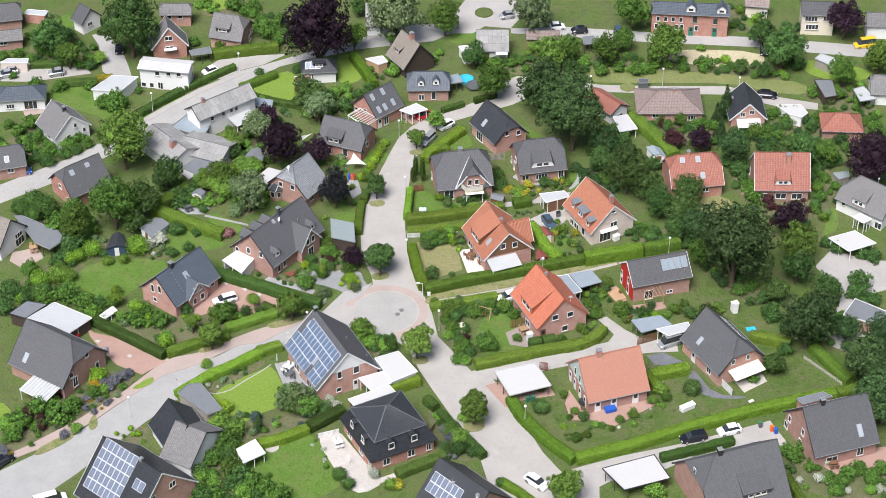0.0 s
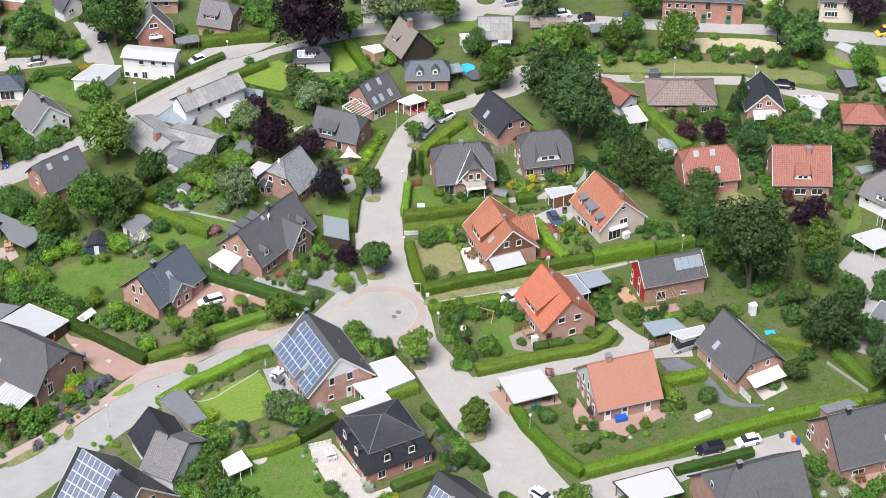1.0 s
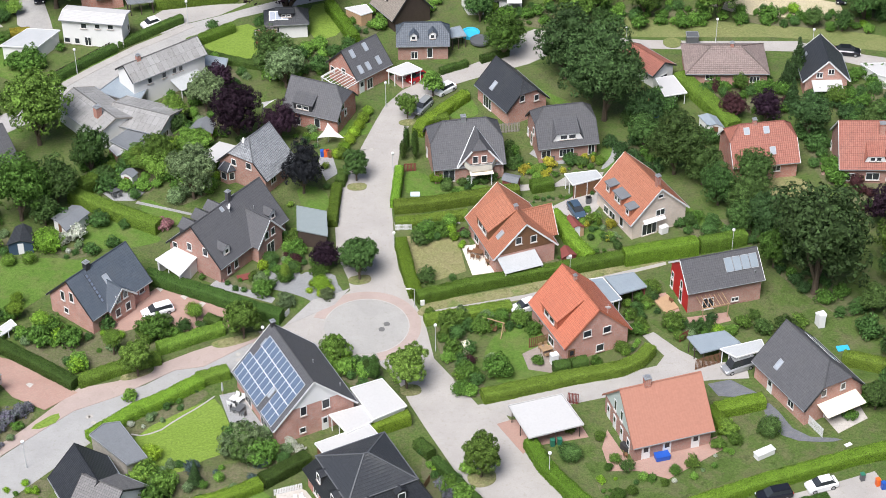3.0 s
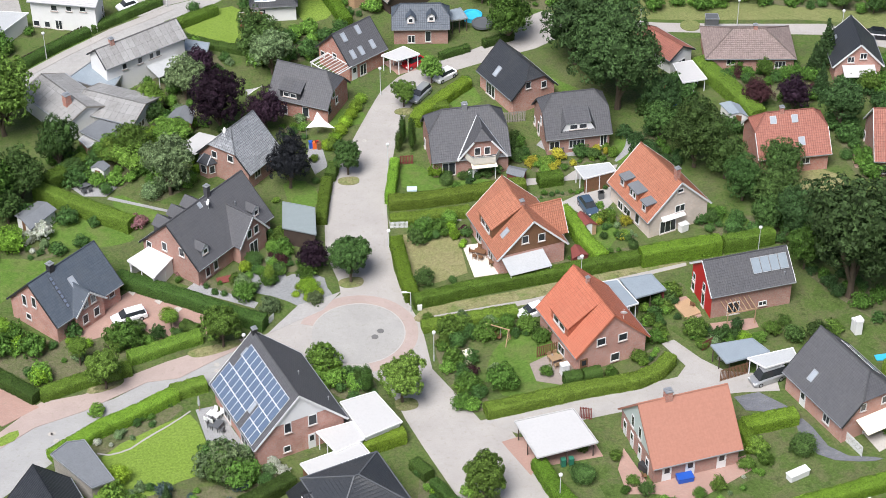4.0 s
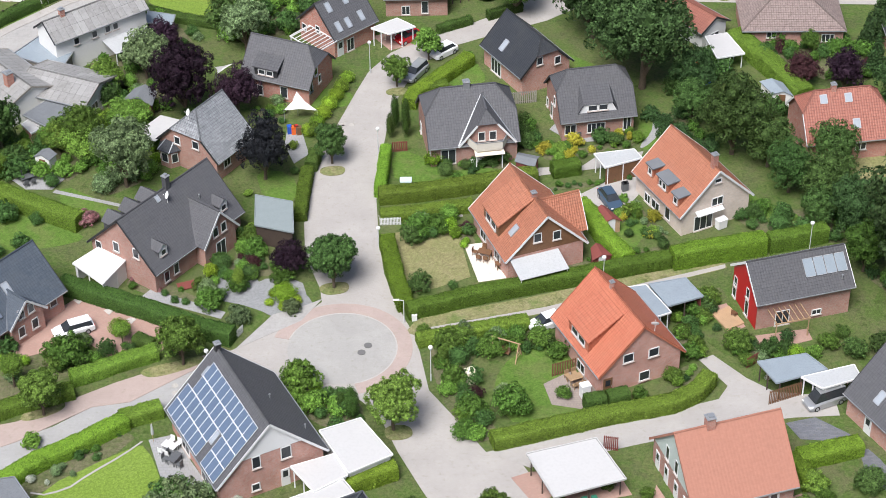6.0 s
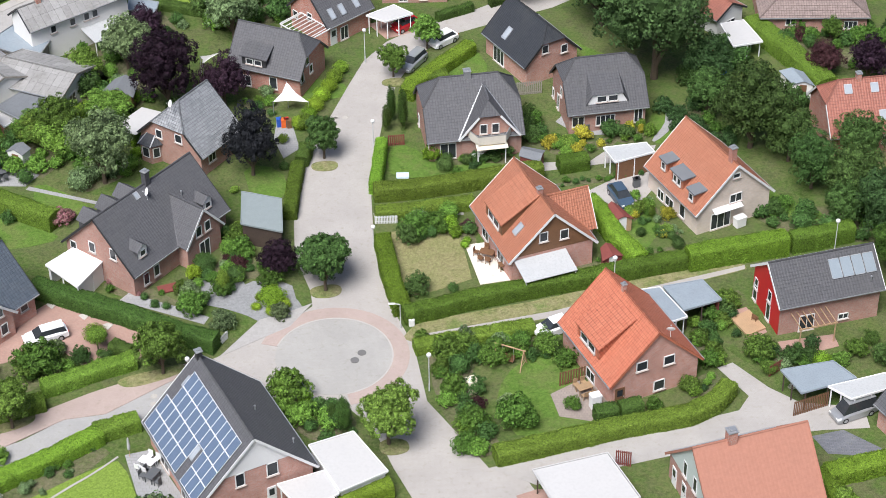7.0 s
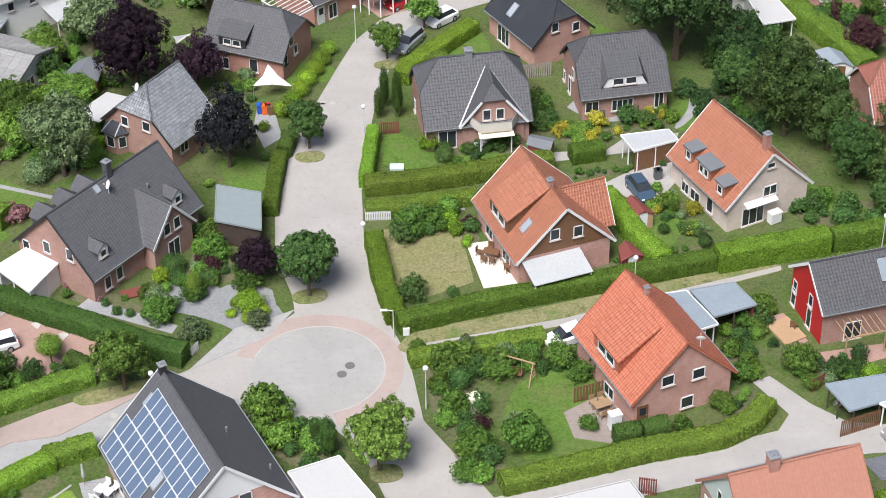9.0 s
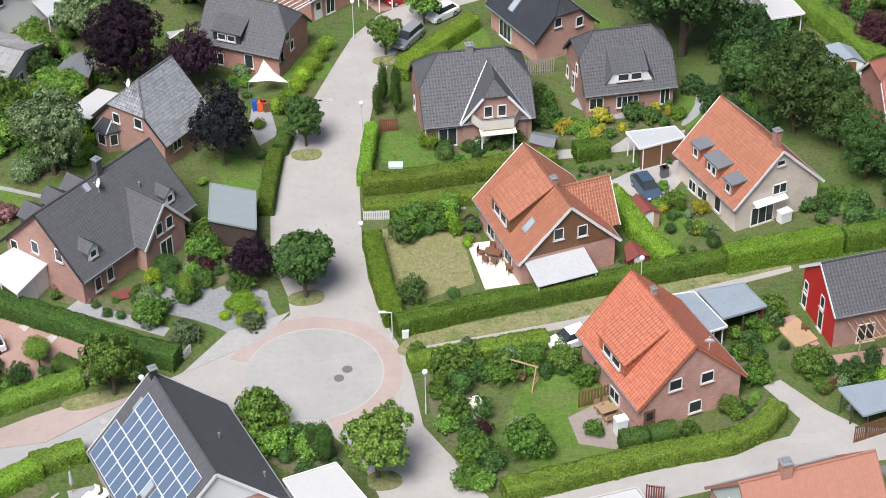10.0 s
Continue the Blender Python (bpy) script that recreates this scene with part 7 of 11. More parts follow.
h.window("f", 2.6, 0.8, 1.2, 1.1, 2)
h.door("r", 1.6, 1.1, 2.0, MAT["white"])
h = House("brick house with grey half-hipped roof beside the road", -67.47, 19.52, 38.8, 8.83, 8.22, 2.70, 6.81, (0.4, 0), MAT["roof_anthracite"], MAT["brick_red"], MAT["dark"])
h.skylight("f", -2.09, 4.40, .8, 1.0)
h.skylight("f", 1.28, 4.66, .8, .8)
h.window("l", -0.17, 2.52, 1.00, 1.00, 2)
h.window("l", 2.42, 0.87, 1.20, 1.00, 2)
h.vent("f", -1.86, 1.29)
h = House("white rendered house with brown-grey roof", -73.20, 37.80, -52.0, 7.20, 8.20, 2.80, 6.60, (0, 0), MAT["roof_grey"], MAT["render_white"], MAT["white"])
h.chimney(1.21, 0.00, .6, .6, .8, MAT["dark"])
h.window("r", 0.81, 3.44, 0.70, 1.00, 1)
h.window("r", 2.58, 1.70, 0.70, 1.00, 1)
h.window("r", 2.58, 0.10, 1.10, 1.00, 2)
h.window("r", -1.03, 1.52, 0.80, 0.80, 1)
h.window("f", 0.63, 1.40, 1.20, 1.00, 2)
h = House("white house with dark hipped roof and timber terrace", -83.27, 48.77, 5.7, 10.17, 5.29, 2.70, 4.35, (1, 1), MAT["roof_blue"], MAT["render_white"], MAT["dark"])
h.window("f", -1.95, 0.71, 1.60, 1.00, 3)
h.window("f", 2.0, 0.3, 2.6, 1.9, 3)
h = House("brick house with dark roof beside the road", -81.79, 26.30, 15.6, 5.94, 6.07, 2.70, 5.74, (0, 0.3), MAT["roof_anthracite"], MAT["brick_dusk"], MAT["dark"])
h.skylight("f", -0.51, 1.78, .8, 1.2)
h.window("f", -0.08, 1.40, 1.20, 1.20, 2)
h = House("house with brown roof and dark wooden gable", -80.67, 3.66, -27.9, 8.25, 8.24, 2.70, 6.82, (0, 0), MAT["roof_thatch"], MAT["render_white"], MAT["dark"])
h.window("r", 1.67, 1.77, 2.00, 1.00, 3)
h.window("r", 1.79, 0.05, 2.40, 1.80, 3)
h = House("brick house with steep roof and gable balcony", -55.91, 67.27, -77.2, 4.80, 7.55, 2.80, 7.63, (0, 0), MAT["roof_grey"], MAT["brick_red"], MAT["white"])
h.window("r", -0.14, 4.47, 1.60, 1.00, 2)
h.window("r", -0.12, 1.94, 1.60, 1.20, 2)
h.flat_canopy("r", 0.0, 2.6, 1.0, 2.7, 2.7, MAT["white"], posts=False, name="balcony", label="white balcony on the gable")
h = House("brick house with brown-grey roof", -55.60, 79.26, 1.1, 6.71, 3.74, 3.00, 4.68, (0.4, 0.4), MAT["roof_grey"], MAT["brick_pink"], MAT["dark"])
h.window("f", -1.31, 1.85, 1.00, 0.90, 1)
h.window("f", 0.94, 1.85, 1.00, 0.90, 1)
h = House("brick house with brown-grey half-hipped roof", -43.56, 71.93, -16.4, 7.20, 7.46, 2.70, 6.43, (0, 0.5), MAT["roof_grey"], MAT["brick_pink"], MAT["dark"])
h.dormer("f", -0.80, 1.46, 2.8, .9, "shed", 2, MAT["dark"])
h.window("r", 1.57, 0.05, 1.40, 1.10, 3)
h.window("r", 2.68, 1.17, 1.00, 0.90, 2)
h = House("white gabled house with dark roof", -74.00, 77.36, -43.6, 3.58, 5.40, 2.60, 5.30, (0, 0), MAT["roof_anthracite"], MAT["render_white"], MAT["dark"])
h.window("r", -0.43, 1.36, 1.20, 0.90, 2)
h = House("dark-roofed house behind a garage", -90.39, 78.53, 11.8, 5.59, 5.39, 2.70, 5.39, (0, 0.4), MAT["roof_anthracite"], MAT["brick_dusk"], MAT["dark"])
h = House("brick house with brown-grey roof", -88.79, 70.45, 10.3, 5.27, 3.86, 2.40, 3.91, (0, 0), MAT["roof_grey"], MAT["brick_dusk"], MAT["dark"])
h.window("f", -1.06, 1.30, 0.80, 0.80, 1)
h.window("f", -1.73, 1.30, 0.80, 0.80, 1)
h = House("house with steep light grey roof", -14.43, 76.57, 0.0, 3.30, 6.05, 2.50, 6.37, (0, 0), MAT["roof_old"], MAT["render_white"], MAT["dark"])

# ---------- sheds, carports, cars, furniture ----------
# ---------- loose things ----------
def car(label, x, y, turn, paint, length=4.2, estate=False, van=False):
    """A parked car, nose towards local +x."""
    ob = thing("car", x, y, 0.03, turn, label, "car")
    k = length / 4.2
    top = 1.45 if not van else 1.95
    X = [(-2.1, 0.45, 0.80), (-2.05, 0.42, 0.95), (-1.0, 0.3, 0.98), (0.95, 0.3, 0.95), (1.75, 0.35, 0.80), (2.1, 0.42, 0.62)]
    mb = Mesher()
    rows = []
    for px, z0, z1 in X:
        w = 0.86 if abs(px) < 1.9 else 0.74
        rows.append([Vector((px * k, -w, z0 - 0.15)), Vector((px * k, -w - 0.02, z1 - 0.15)), Vector((px * k, -w + 0.12, z1)), Vector((px * k, w - 0.12, z1)), Vector((px * k, w + 0.02, z1 - 0.15)), Vector((px * k, w, z0 - 0.15))])
    for a, b in zip(rows, rows[1:]):
        for j in range(5):
            mb.face([a[j], b[j], b[j + 1], a[j + 1]][::-1])
        mb.face([a[5], b[5], b[0], a[0]][::-1])
    mb.face(rows[0]), mb.face(rows[-1][::-1])
    part("body", mb, paint, ob, smooth=False, weld=True)
    back = -1.95 if estate or van else -1.75
    rear = -1.75 if estate or van else -1.2
    fr, wb = (0.35, 1.1) if not van else (0.9, 1.5)
    C = [(back, 0.92, 0.72), (rear, top, 0.58), (fr, top - 0.02, 0.58), (wb, 0.92, 0.72)]
    R = [[Vector((px * k, -w, z)), Vector((px * k, w, z))] for px, z, w in C]
    gb = Mesher()
    gb.face([R[0][0], R[1][0], R[1][1], R[0][1]]), gb.face([R[3][1], R[2][1], R[2][0], R[3][0]])
    gb.face([R[0][0], R[3][0], R[2][0], R[1][0]]), gb.face([R[0][1], R[1][1], R[2][1], R[3][1]])
    part("glazing", gb, MAT["glass"], ob)
    rb = Mesher()
    rb.box((k * (rear + fr) / 2, 0, top + 0.005), (k * (fr - rear) + 0.1, 1.12, 0.05))
    part("car_roof", rb, paint, ob)
    for a in (-1.3, 1.3):
        for b in (-0.78, 0.78):
            w = Mesher()
            w.tube((a * k, b - 0.1, 0.31), (a * k, b + 0.1, 0.31), 0.31, 0.31, 14)
            wl = part("wheel", w, MAT["tyre"], ob)
            w = Mesher()
            w.tube((a * k, b - 0.115, 0.31), (a * k, b + 0.115, 0.31), 0.19, 0.19, 10)
            part("rim", w, MAT["zinc"], wl)
    for b in (-0.6, 0.6):
        w = Mesher()
        w.box((2.06 * k, b, 0.6), (0.1, 0.3, 0.14))
        part("headlight", w, MAT["white"], ob)
        w = Mesher()
        w.box((-2.08 * k, b, 0.78), (0.08, 0.26, 0.16))
        part("tail_light", w, MAT["plastic_red"], ob)
    return ob


def lamp_post(x, y, h=4.4, label="grey street lamp with a white globe head", arm=False):
    ob = thing("street_lamp", x, y, 0, (x * 31 + y * 17) % 360 if not arm else 180, label, "lamp")
    mb = Mesher()
    mb.tube((0, 0, 0), (0, 0, 0.9), 0.075, 0.07, 8)
    mb.tube((0, 0, 0.9), (0, 0, h - 0.2), 0.05, 0.04, 8)
    part("pole", mb, MAT["lamp_grey"], ob)
    mb = Mesher()
    if arm:
        mb.beam((0, 0, h - 0.2), (0.8, 0, h - 0.1), 0.06, 0.06)
        mb.box((0.8, 0, h - 0.12), (0.6, 0.22, 0.1))
    else:
        mb.revolve([(0.0, h - 0.25), (0.16, h - 0.2), (0.24, h), (0.2, h + 0.14), (0.0, h + 0.2)], 12)
    part("lamp_head", mb, MAT["white"], ob)


def bin_(x, y, turn, mat, lid, label):
    ob = thing("waste_bin", x, y, 0.05, turn, label, "bin")
    mb = Mesher()
    mb.box((0, 0, 0.52), (0.5, 0.52, 0.95))
    part("body", mb, MAT[mat], ob)
    mb = Mesher()
    mb.box((0, 0.02, 1.03), (0.55, 0.6, 0.08))
    part("lid", mb, MAT[lid], ob)


def seat(x, y, turn, mat="wood_brown", label="wooden garden chair on a terrace"):
    ob = thing("garden_chair", x, y, 0.07, turn, label, "chair")
    mb = Mesher()
    mb.box((0, 0, 0.44), (0.52, 0.5, 0.06))
    part("seat", mb, MAT[mat], ob)
    mb = Mesher()
    mb.box((0, 0.25, 0.72), (0.5, 0.05, 0.5))
    part("backrest", mb, MAT[mat], ob)
    for a in (-0.22, 0.22):
        for b in (-0.22, 0.22):
            mb = Mesher()
            mb.beam((a, b, 0), (a, b, 0.42), 0.05, 0.05, (0, 1, 0))
            part("leg", mb, MAT[mat], ob)


def table(x, y, turn, mat="wood_brown", w=1.5, d=0.9, label="wooden garden table on a terrace"):
    ob = thing("garden_table", x, y, 0.07, turn, label, "table")
    mb = Mesher()
    mb.box((0, 0, 0.72), (w, d, 0.05))
    part("tabletop", mb, MAT[mat], ob)
    for a in (-1, 1):
        for b in (-1, 1):
            mb = Mesher()
            mb.beam((a * (w / 2 - 0.1), b * (d / 2 - 0.1), 0), (a * (w / 2 - 0.1), b * (d / 2 - 0.1), 0.7), 0.07, 0.07, (0, 1, 0))
            part("leg", mb, MAT[mat], ob)


def seating(x, y, turn, mat="wood_brown", n=4):
    table(x, y, turn, mat)
    for i, (a, b, t) in enumerate(((-0.4, 0.85, 0), (0.4, 0.85, 0), (-0.4, -0.85, 180), (0.4, -0.85, 180), (1.15, 0, -90), (-1.15, 0, 90))[:n]):
        c, s = math.cos(radians(turn)), math.sin(radians(turn))
        seat(x + a * c - b * s, y + a * s + b * c, turn + t, mat)


def picket(label, a, b, h=1.0, mat="white", gap=0.16):
    a, b = Vector((a[0], a[1], 0)), Vector((b[0], b[1], 0))
    d = b - a
    ob = thing("fence", a.x, a.y, 0, math.degrees(math.atan2(d.y, d.x)), label, "fence")
    L = d.length
    for z in (0.25, h - 0.2):
        mb = Mesher()
        mb.beam((0, 0, z), (L, 0, z), 0.04, 0.08)
        part("rail", mb, MAT[mat], ob)
    n = max(2, int(L / gap))
    me = None
    for i in range(n + 1):
        if me is None:
            mb = Mesher()
            mb.box((0, -0.03, h / 2), (gap * 0.62, 0.03, h))
            me = mb.mesh("slat", MAT[mat])
        s = part("slat", me, None, ob)
        s.location = (L * i / n, 0, 0)


def parasol(x, y, h=2.3, mat="cloth_white", open_=True, label="closed grey parasol on a terrace"):
    ob = thing("parasol", x, y, 0.06, 20, label, "parasol")
    mb = Mesher()
    mb.tube((0, 0, 0), (0, 0, h), 0.03, 0.025, 6)
    part("pole", mb, MAT["wood_light"], ob)
    mb = Mesher()
    mb.revolve([(0.12, 0.9), (0.16, 1.2), (0.08, h - 0.2), (0, h)] if not open_ else [(1.3, h - 0.45), (0.7, h - 0.2), (0, h)], 8)
    part("canopy", mb, MAT[mat], ob)


def small_shed(label, pts, z, roof, wall, rise=0.7, name="garden_shed"):
    """A garden shed over a four-cornered roof outline, with a ridge between the middles of sides 0 and 2."""
    c = sum((Vector((p[0], p[1], 0)) for p in pts), Vector()) / 4
    ob = thing(name, c.x, c.y, 0, 0, label, "shed")
    Q = [Vector((p[0], p[1], 0)) - c for p in pts]
    up = Vector((0, 0, 1))
    m0, m1 = (Q[0] + Q[1]) / 2 + up * (z + rise), (Q[2] + Q[3]) / 2 + up * (z + rise)
    for P in ([Q[1] + up * z, Q[2] + up * z, m1, m0], [Q[3] + up * z, Q[0] + up * z, m0, m1]):
        mb = Mesher()
        for dz in (0.05, -0.03):
            mb.face([p + up * dz for p in P])
        for i in range(4):
            a, b = P[i], P[(i + 1) % 4]
            mb.face([a - up * 0.03, b - up * 0.03, b + up * 0.05, a + up * 0.05])
        part("roof", mb, MAT[roof], ob, weld=True)
    mb = Mesher()
    W = [q * 0.88 for q in Q]
    for i in range(4):
        a, b = W[i], W[(i + 1) % 4]
        P = [a - up * 0.05, b - up * 0.05, b + up * (z + 0.02), a + up * (z + 0.02)]
        if i in (0, 2):
            P.insert(3, (a + b) / 2 + up * (z + rise * 0.92))
        mb.face(P)
    part("wall", mb, MAT[wall], ob, weld=True)
    mb = Mesher()
    e = W[1] - W[0]
    mid = (W[0] + W[1]) / 2
    out = Vector((e.y, -e.x, 0)).normalized()
    if out.dot(mid) < 0:
        out = -out
    mb.box((0, 0, 0.95), (0.8, 0.05, 1.8), Matrix.Translation(mid + out * 0.02) @ Matrix.Rotation(math.atan2(e.y, e.x), 4, "Z"))
    part("door", mb, MAT["white" if wall != "render_white" else "wood_brown"], ob)


def disc(name, label, x, y, r, z, mat, h=0.02, category=""):
    ob = thing(name, x, y, z, 0, label, category or name)
    mb = Mesher()
    mb.revolve([(r, -0.05), (r, h), (r * 0.86, h), (r * 0.82, h * 0.6), (0, h * 0.6)], 18)
    part("cover", mb, MAT[mat], ob)


def mansard(label, x, y, turn, a, b, ze, zm, zr, inset):
    """A hipped house whose lower roof is steep and whose upper roof is shallow: a by b in plan over the eaves."""
    ob = thing("house", x, y, 0, turn, label, "house")
    up = Vector((0, 0, 1))

    def ring(sx, sy, z):
        return [Vector((-sx / 2, -sy / 2, z)), Vector((sx / 2, -sy / 2, z)), Vector((sx / 2, sy / 2, z)), Vector((-sx / 2, sy / 2, z))]

    E, M = ring(a, b, ze), ring(a - 2 * inset, b - 2 * inset, zm)
    la, lb = a - 2 * inset + 0.5, b - 2 * inset + 0.5
    M2 = ring(la, lb, zm - 0.05)
    rl = max(0.5, (la - lb))
    R = [Vector((-rl / 2, 0, zr)), Vector((rl / 2, 0, zr))]
    low = []
    for i in range(4):
        mb = Mesher()
        j = (i + 1) % 4
        n = 9
        for k in range(n):
            A, B = lerp(E[i], M[i], k / n), lerp(E[j], M[j], k / n)
            C, D = lerp(E[j], M[j], (k + 1) / n), lerp(E[i], M[i], (k + 1) / n)
            w = (E[j] - E[i]).length
            mb.face([A + up * 0.03, B + up * 0.03, C, D], [(0, k * 0.34), (w, k * 0.34), (w, k * 0.34 + 0.34), (0, k * 0.34 + 0.34)])
            mb.face([A, B, B + up * 0.03, A + up * 0.03], [(0, k * 0.34)] * 4)
        low.append(part("roof", mb, MAT["roof_black"], ob, weld=True))
        top = [R[0], R[1]] if i == 0 else ([R[1]] if i == 1 else ([R[1], R[0]] if i == 2 else [R[0]]))
        mb = Mesher()
        n = 12
        t0, t1 = top[0], top[-1]
        for k in range(n):
            A, B = lerp(M2[i], t0, k / n), lerp(M2[j], t1, k / n)
            C, D = lerp(M2[j], t1, (k + 1) / n), lerp(M2[i], t0, (k + 1) / n)
            w = (M2[j] - M2[i]).length
            mb.face([A + up * 0.03, B + up * 0.03, C, D], [(0, k * 0.34), (w, k * 0.34), (w, k * 0.34 + 0.34), (0, k * 0.34 + 0.34)])
            mb.face([A, B, B + up * 0.03, A + up * 0.03], [(0, k * 0.34)] * 4)
        part("roof", mb, MAT["roof_dark"], ob, weld=True)
    mb = Mesher()
    for i in range(4):
        p = R[0] if i in (0, 3) else R[1]
        mb.beam(M2[i] + up * 0.05, p + up * 0.05, 0.16, 0.1)
    mb.beam(R[0] + up * 0.05, R[1] + up * 0.05, 0.16, 0.1)
    for i in range(4):
        mb.beam(M2[i] + up * 0.02, M2[(i + 1) % 4] + up * 0.02, 0.14, 0.1)
    part("ridge_cap", mb, MAT["plastic_grey"], ob)
    W = ring(a - 1.0, b - 1.0, -0.2)
    mb = Mesher()
    for i in range(4):
        p, q = W[i], W[(i + 1) % 4]
        mb.face([p, q, q + up * (ze + 0.6), p + up * (ze + 0.6)])
    part("wall", mb, MAT["brick_red"], ob, weld=True)
    mb = Mesher()
    mb.face([e - up * 0.03 for e in E][::-1])
    part("soffit", mb, MAT["dark"], ob)
    for s, ax, L in ((Vector((0, -1, 0)), Vector((1, 0, 0)), a), (Vector((-1, 0, 0)), Vector((0, -1, 0)), b)):
        half = (b if ax.x else a) / 2
        for k in (-0.17, 0.17):
            p = s * (half - inset * 0.35) + ax * (L * k) + up * (ze + (zm - ze) * 0.3)
            d = Mesher()
            hh, ww, dp = 1.6, 1.35, 1.8
            P = [p - ax * ww / 2, p + ax * ww / 2, p + ax * ww / 2 + up * hh, p + up * (hh + 0.35), p - ax * ww / 2 + up * hh]
            d.face(P)
            d.face([P[1], P[1] - s * dp, P[2] - s * dp, P[2]]), d.face([P[0] - s * dp, P[0], P[4], P[4] - s * dp])
            dm = part("dormer", d, MAT["dark"], ob)
            d = Mesher()
            o = s * 0.15
            for q in (-1, 1):
                e0 = p + ax * q * (ww / 2 + 0.15) + up * (hh - 0.08) + o
                r0 = p + up * (hh + 0.4) + o
                d.face([e0, e0 - s * (dp + 0.2), r0 - s * (dp + 0.2), r0] if q < 0 else [r0, r0 - s * (dp + 0.2), e0 - s * (dp + 0.2), e0])
            part("dormer_roof", d, MAT["roof_black"], dm)
            window_part(ob, p + up * (hh * 0.52) + s * 0.01, ax, s, 1.0, 1.2, 1, MAT["white"])
        for k in (-0.25, 0.12, 0.38):
            window_part(ob, s * (half - 0.5) + ax * (L * k) + up * 1.3, ax, s, 1.3 if k < 0.2 else 0.9, 1.4, 2, MAT["white"])
    return ob


def block(name, label, x, y, turn, size, mat, category):
    """A boxy thing with softened edges and a lid line."""
    ob = thing(name, x, y, 0.03, turn, label, category)
    w, d, h = size
    bm = bmesh.new()
    bmesh.ops.create_cube(bm, size=1.0)
    for v in bm.verts:
        v.co = Vector((v.co.x * w, v.co.y * d, (v.co.z + 0.5) * h * 0.88))
    bmesh.ops.bevel(bm, geom=bm.edges[:], offset=min(w, d, h) * 0.08, segments=2, affect="EDGES")
    me = bpy.data.meshes.new("body")
    bm.to_mesh(me)
    bm.free()
    me.materials.append(MAT[mat])
    part("body", me, None, ob)
    mb = Mesher()
    mb.box((0, 0, h * 0.93), (w * 1.04, d * 1.04, h * 0.12))
    part("lid", mb, MAT[mat], ob)


def sail(a, b, c, label):
    A, B, C = Vector(a), Vector(b), Vector(c)
    o = Vector((A.x + B.x + C.x, A.y + B.y + C.y, 0)) / 3
    ob = thing("shade_sail", o.x, o.y, 0, 0, label, "shade sail")
    A, B, C = A - o, B - o, C - o
    mb = Mesher()
    n = 10
    m = (A + B + C) / 3

    def P(i, j):
        k = 1 - (i + j) / n
        w0, w1, w2 = k, i / n, j / n
        p = A * w0 + B * w1 + C * w2
        e = 1 - max(w0, w1, w2)
        pull = 0.35 * (1 - min(1, 3 * min(w0, w1, w2))) * e * 1.3
        return p.lerp(m, pull) - Vector((0, 0, 0.5 * min(w0, w1, w2)))

    for i in range(n):
        for j in range(n - i):
            mb.face([P(i, j), P(i + 1, j), P(i, j + 1)])
            if i + j < n - 1:
                mb.face([P(i + 1, j), P(i + 1, j + 1), P(i, j + 1)])
    part("cloth", mb, MAT["cloth_white"], ob, smooth=True, weld=True)
    for q in (A, B, C):
        pb = Mesher()
        pb.tube((q.x, q.y, -0.1), (q.x, q.y, q.z + 0.1), 0.04, 0.04, 6)
        part("pole", pb, MAT["zinc"], ob)


def swing(x, y, turn):
    ob = thing("garden_swing", x, y, 0.03, turn, "wooden garden swing frame with a climbing ladder", "swing")
    for a in (-1.4, 1.4):
        for b in (-0.8, 0.8):
            mb = Mesher()
            mb.beam((a, b, 0), (a, 0, 2.1), 0.09, 0.09)
            part("leg", mb, MAT["wood_light"], ob)
    mb = Mesher()
    mb.beam((-1.6, 0, 2.1), (1.6, 0, 2.1), 0.1, 0.1)
    part("beam", mb, MAT["wood_light"], ob)
    mb = Mesher()
    mb.box((-0.2, 0, 0.5), (1.2, 0.45, 0.07))
    mb.box((-0.2, 0.25, 0.75), (1.2, 0.06, 0.45))
    part("seat", mb, MAT["wood_brown"], ob)
    for a in (-0.75, 0.35):
        mb = Mesher()
        mb.beam((a, 0, 0.5), (a, 0, 2.1), 0.03, 0.03, (0, 1, 0))
        part("chain", mb, MAT["zinc"], ob)
    for z in (0.5, 0.9, 1.3, 1.7):
        mb = Mesher()
        k = 0.8 * (1 - z / 2.1)
        mb.beam((1.4, -k, z), (1.4, k, z), 0.06, 0.06)
        part("rung", mb, MAT["wood_light"], ob)


def pergola(x, y, turn, w, d, mat="wood_light"):
    ob = thing("pergola", x, y, 0, turn, "new pale timber pergola frame on a terrace", "pergola")
    for a in (-1, 1):
        for b in (-1, 1):
            mb = Mesher()
            mb.beam((a * w / 2, b * d / 2, 0), (a * w / 2, b * d / 2, 2.3), 0.1, 0.1, (0, 1, 0))
            part("post", mb, MAT[mat], ob)
        mb = Mesher()
        mb.beam((-w / 2 - 0.2, a * d / 2, 2.35), (w / 2 + 0.2, a * d / 2, 2.35), 0.08, 0.14)
        part("beam", mb, MAT[mat], ob)
    for i in range(7):
        mb = Mesher()
        px = -w / 2 + w * i / 6
        mb.beam((px, -d / 2 - 0.25, 2.48), (px, d / 2 + 0.25, 2.48), 0.06, 0.12)
        part("rafter", mb, MAT[mat], ob)


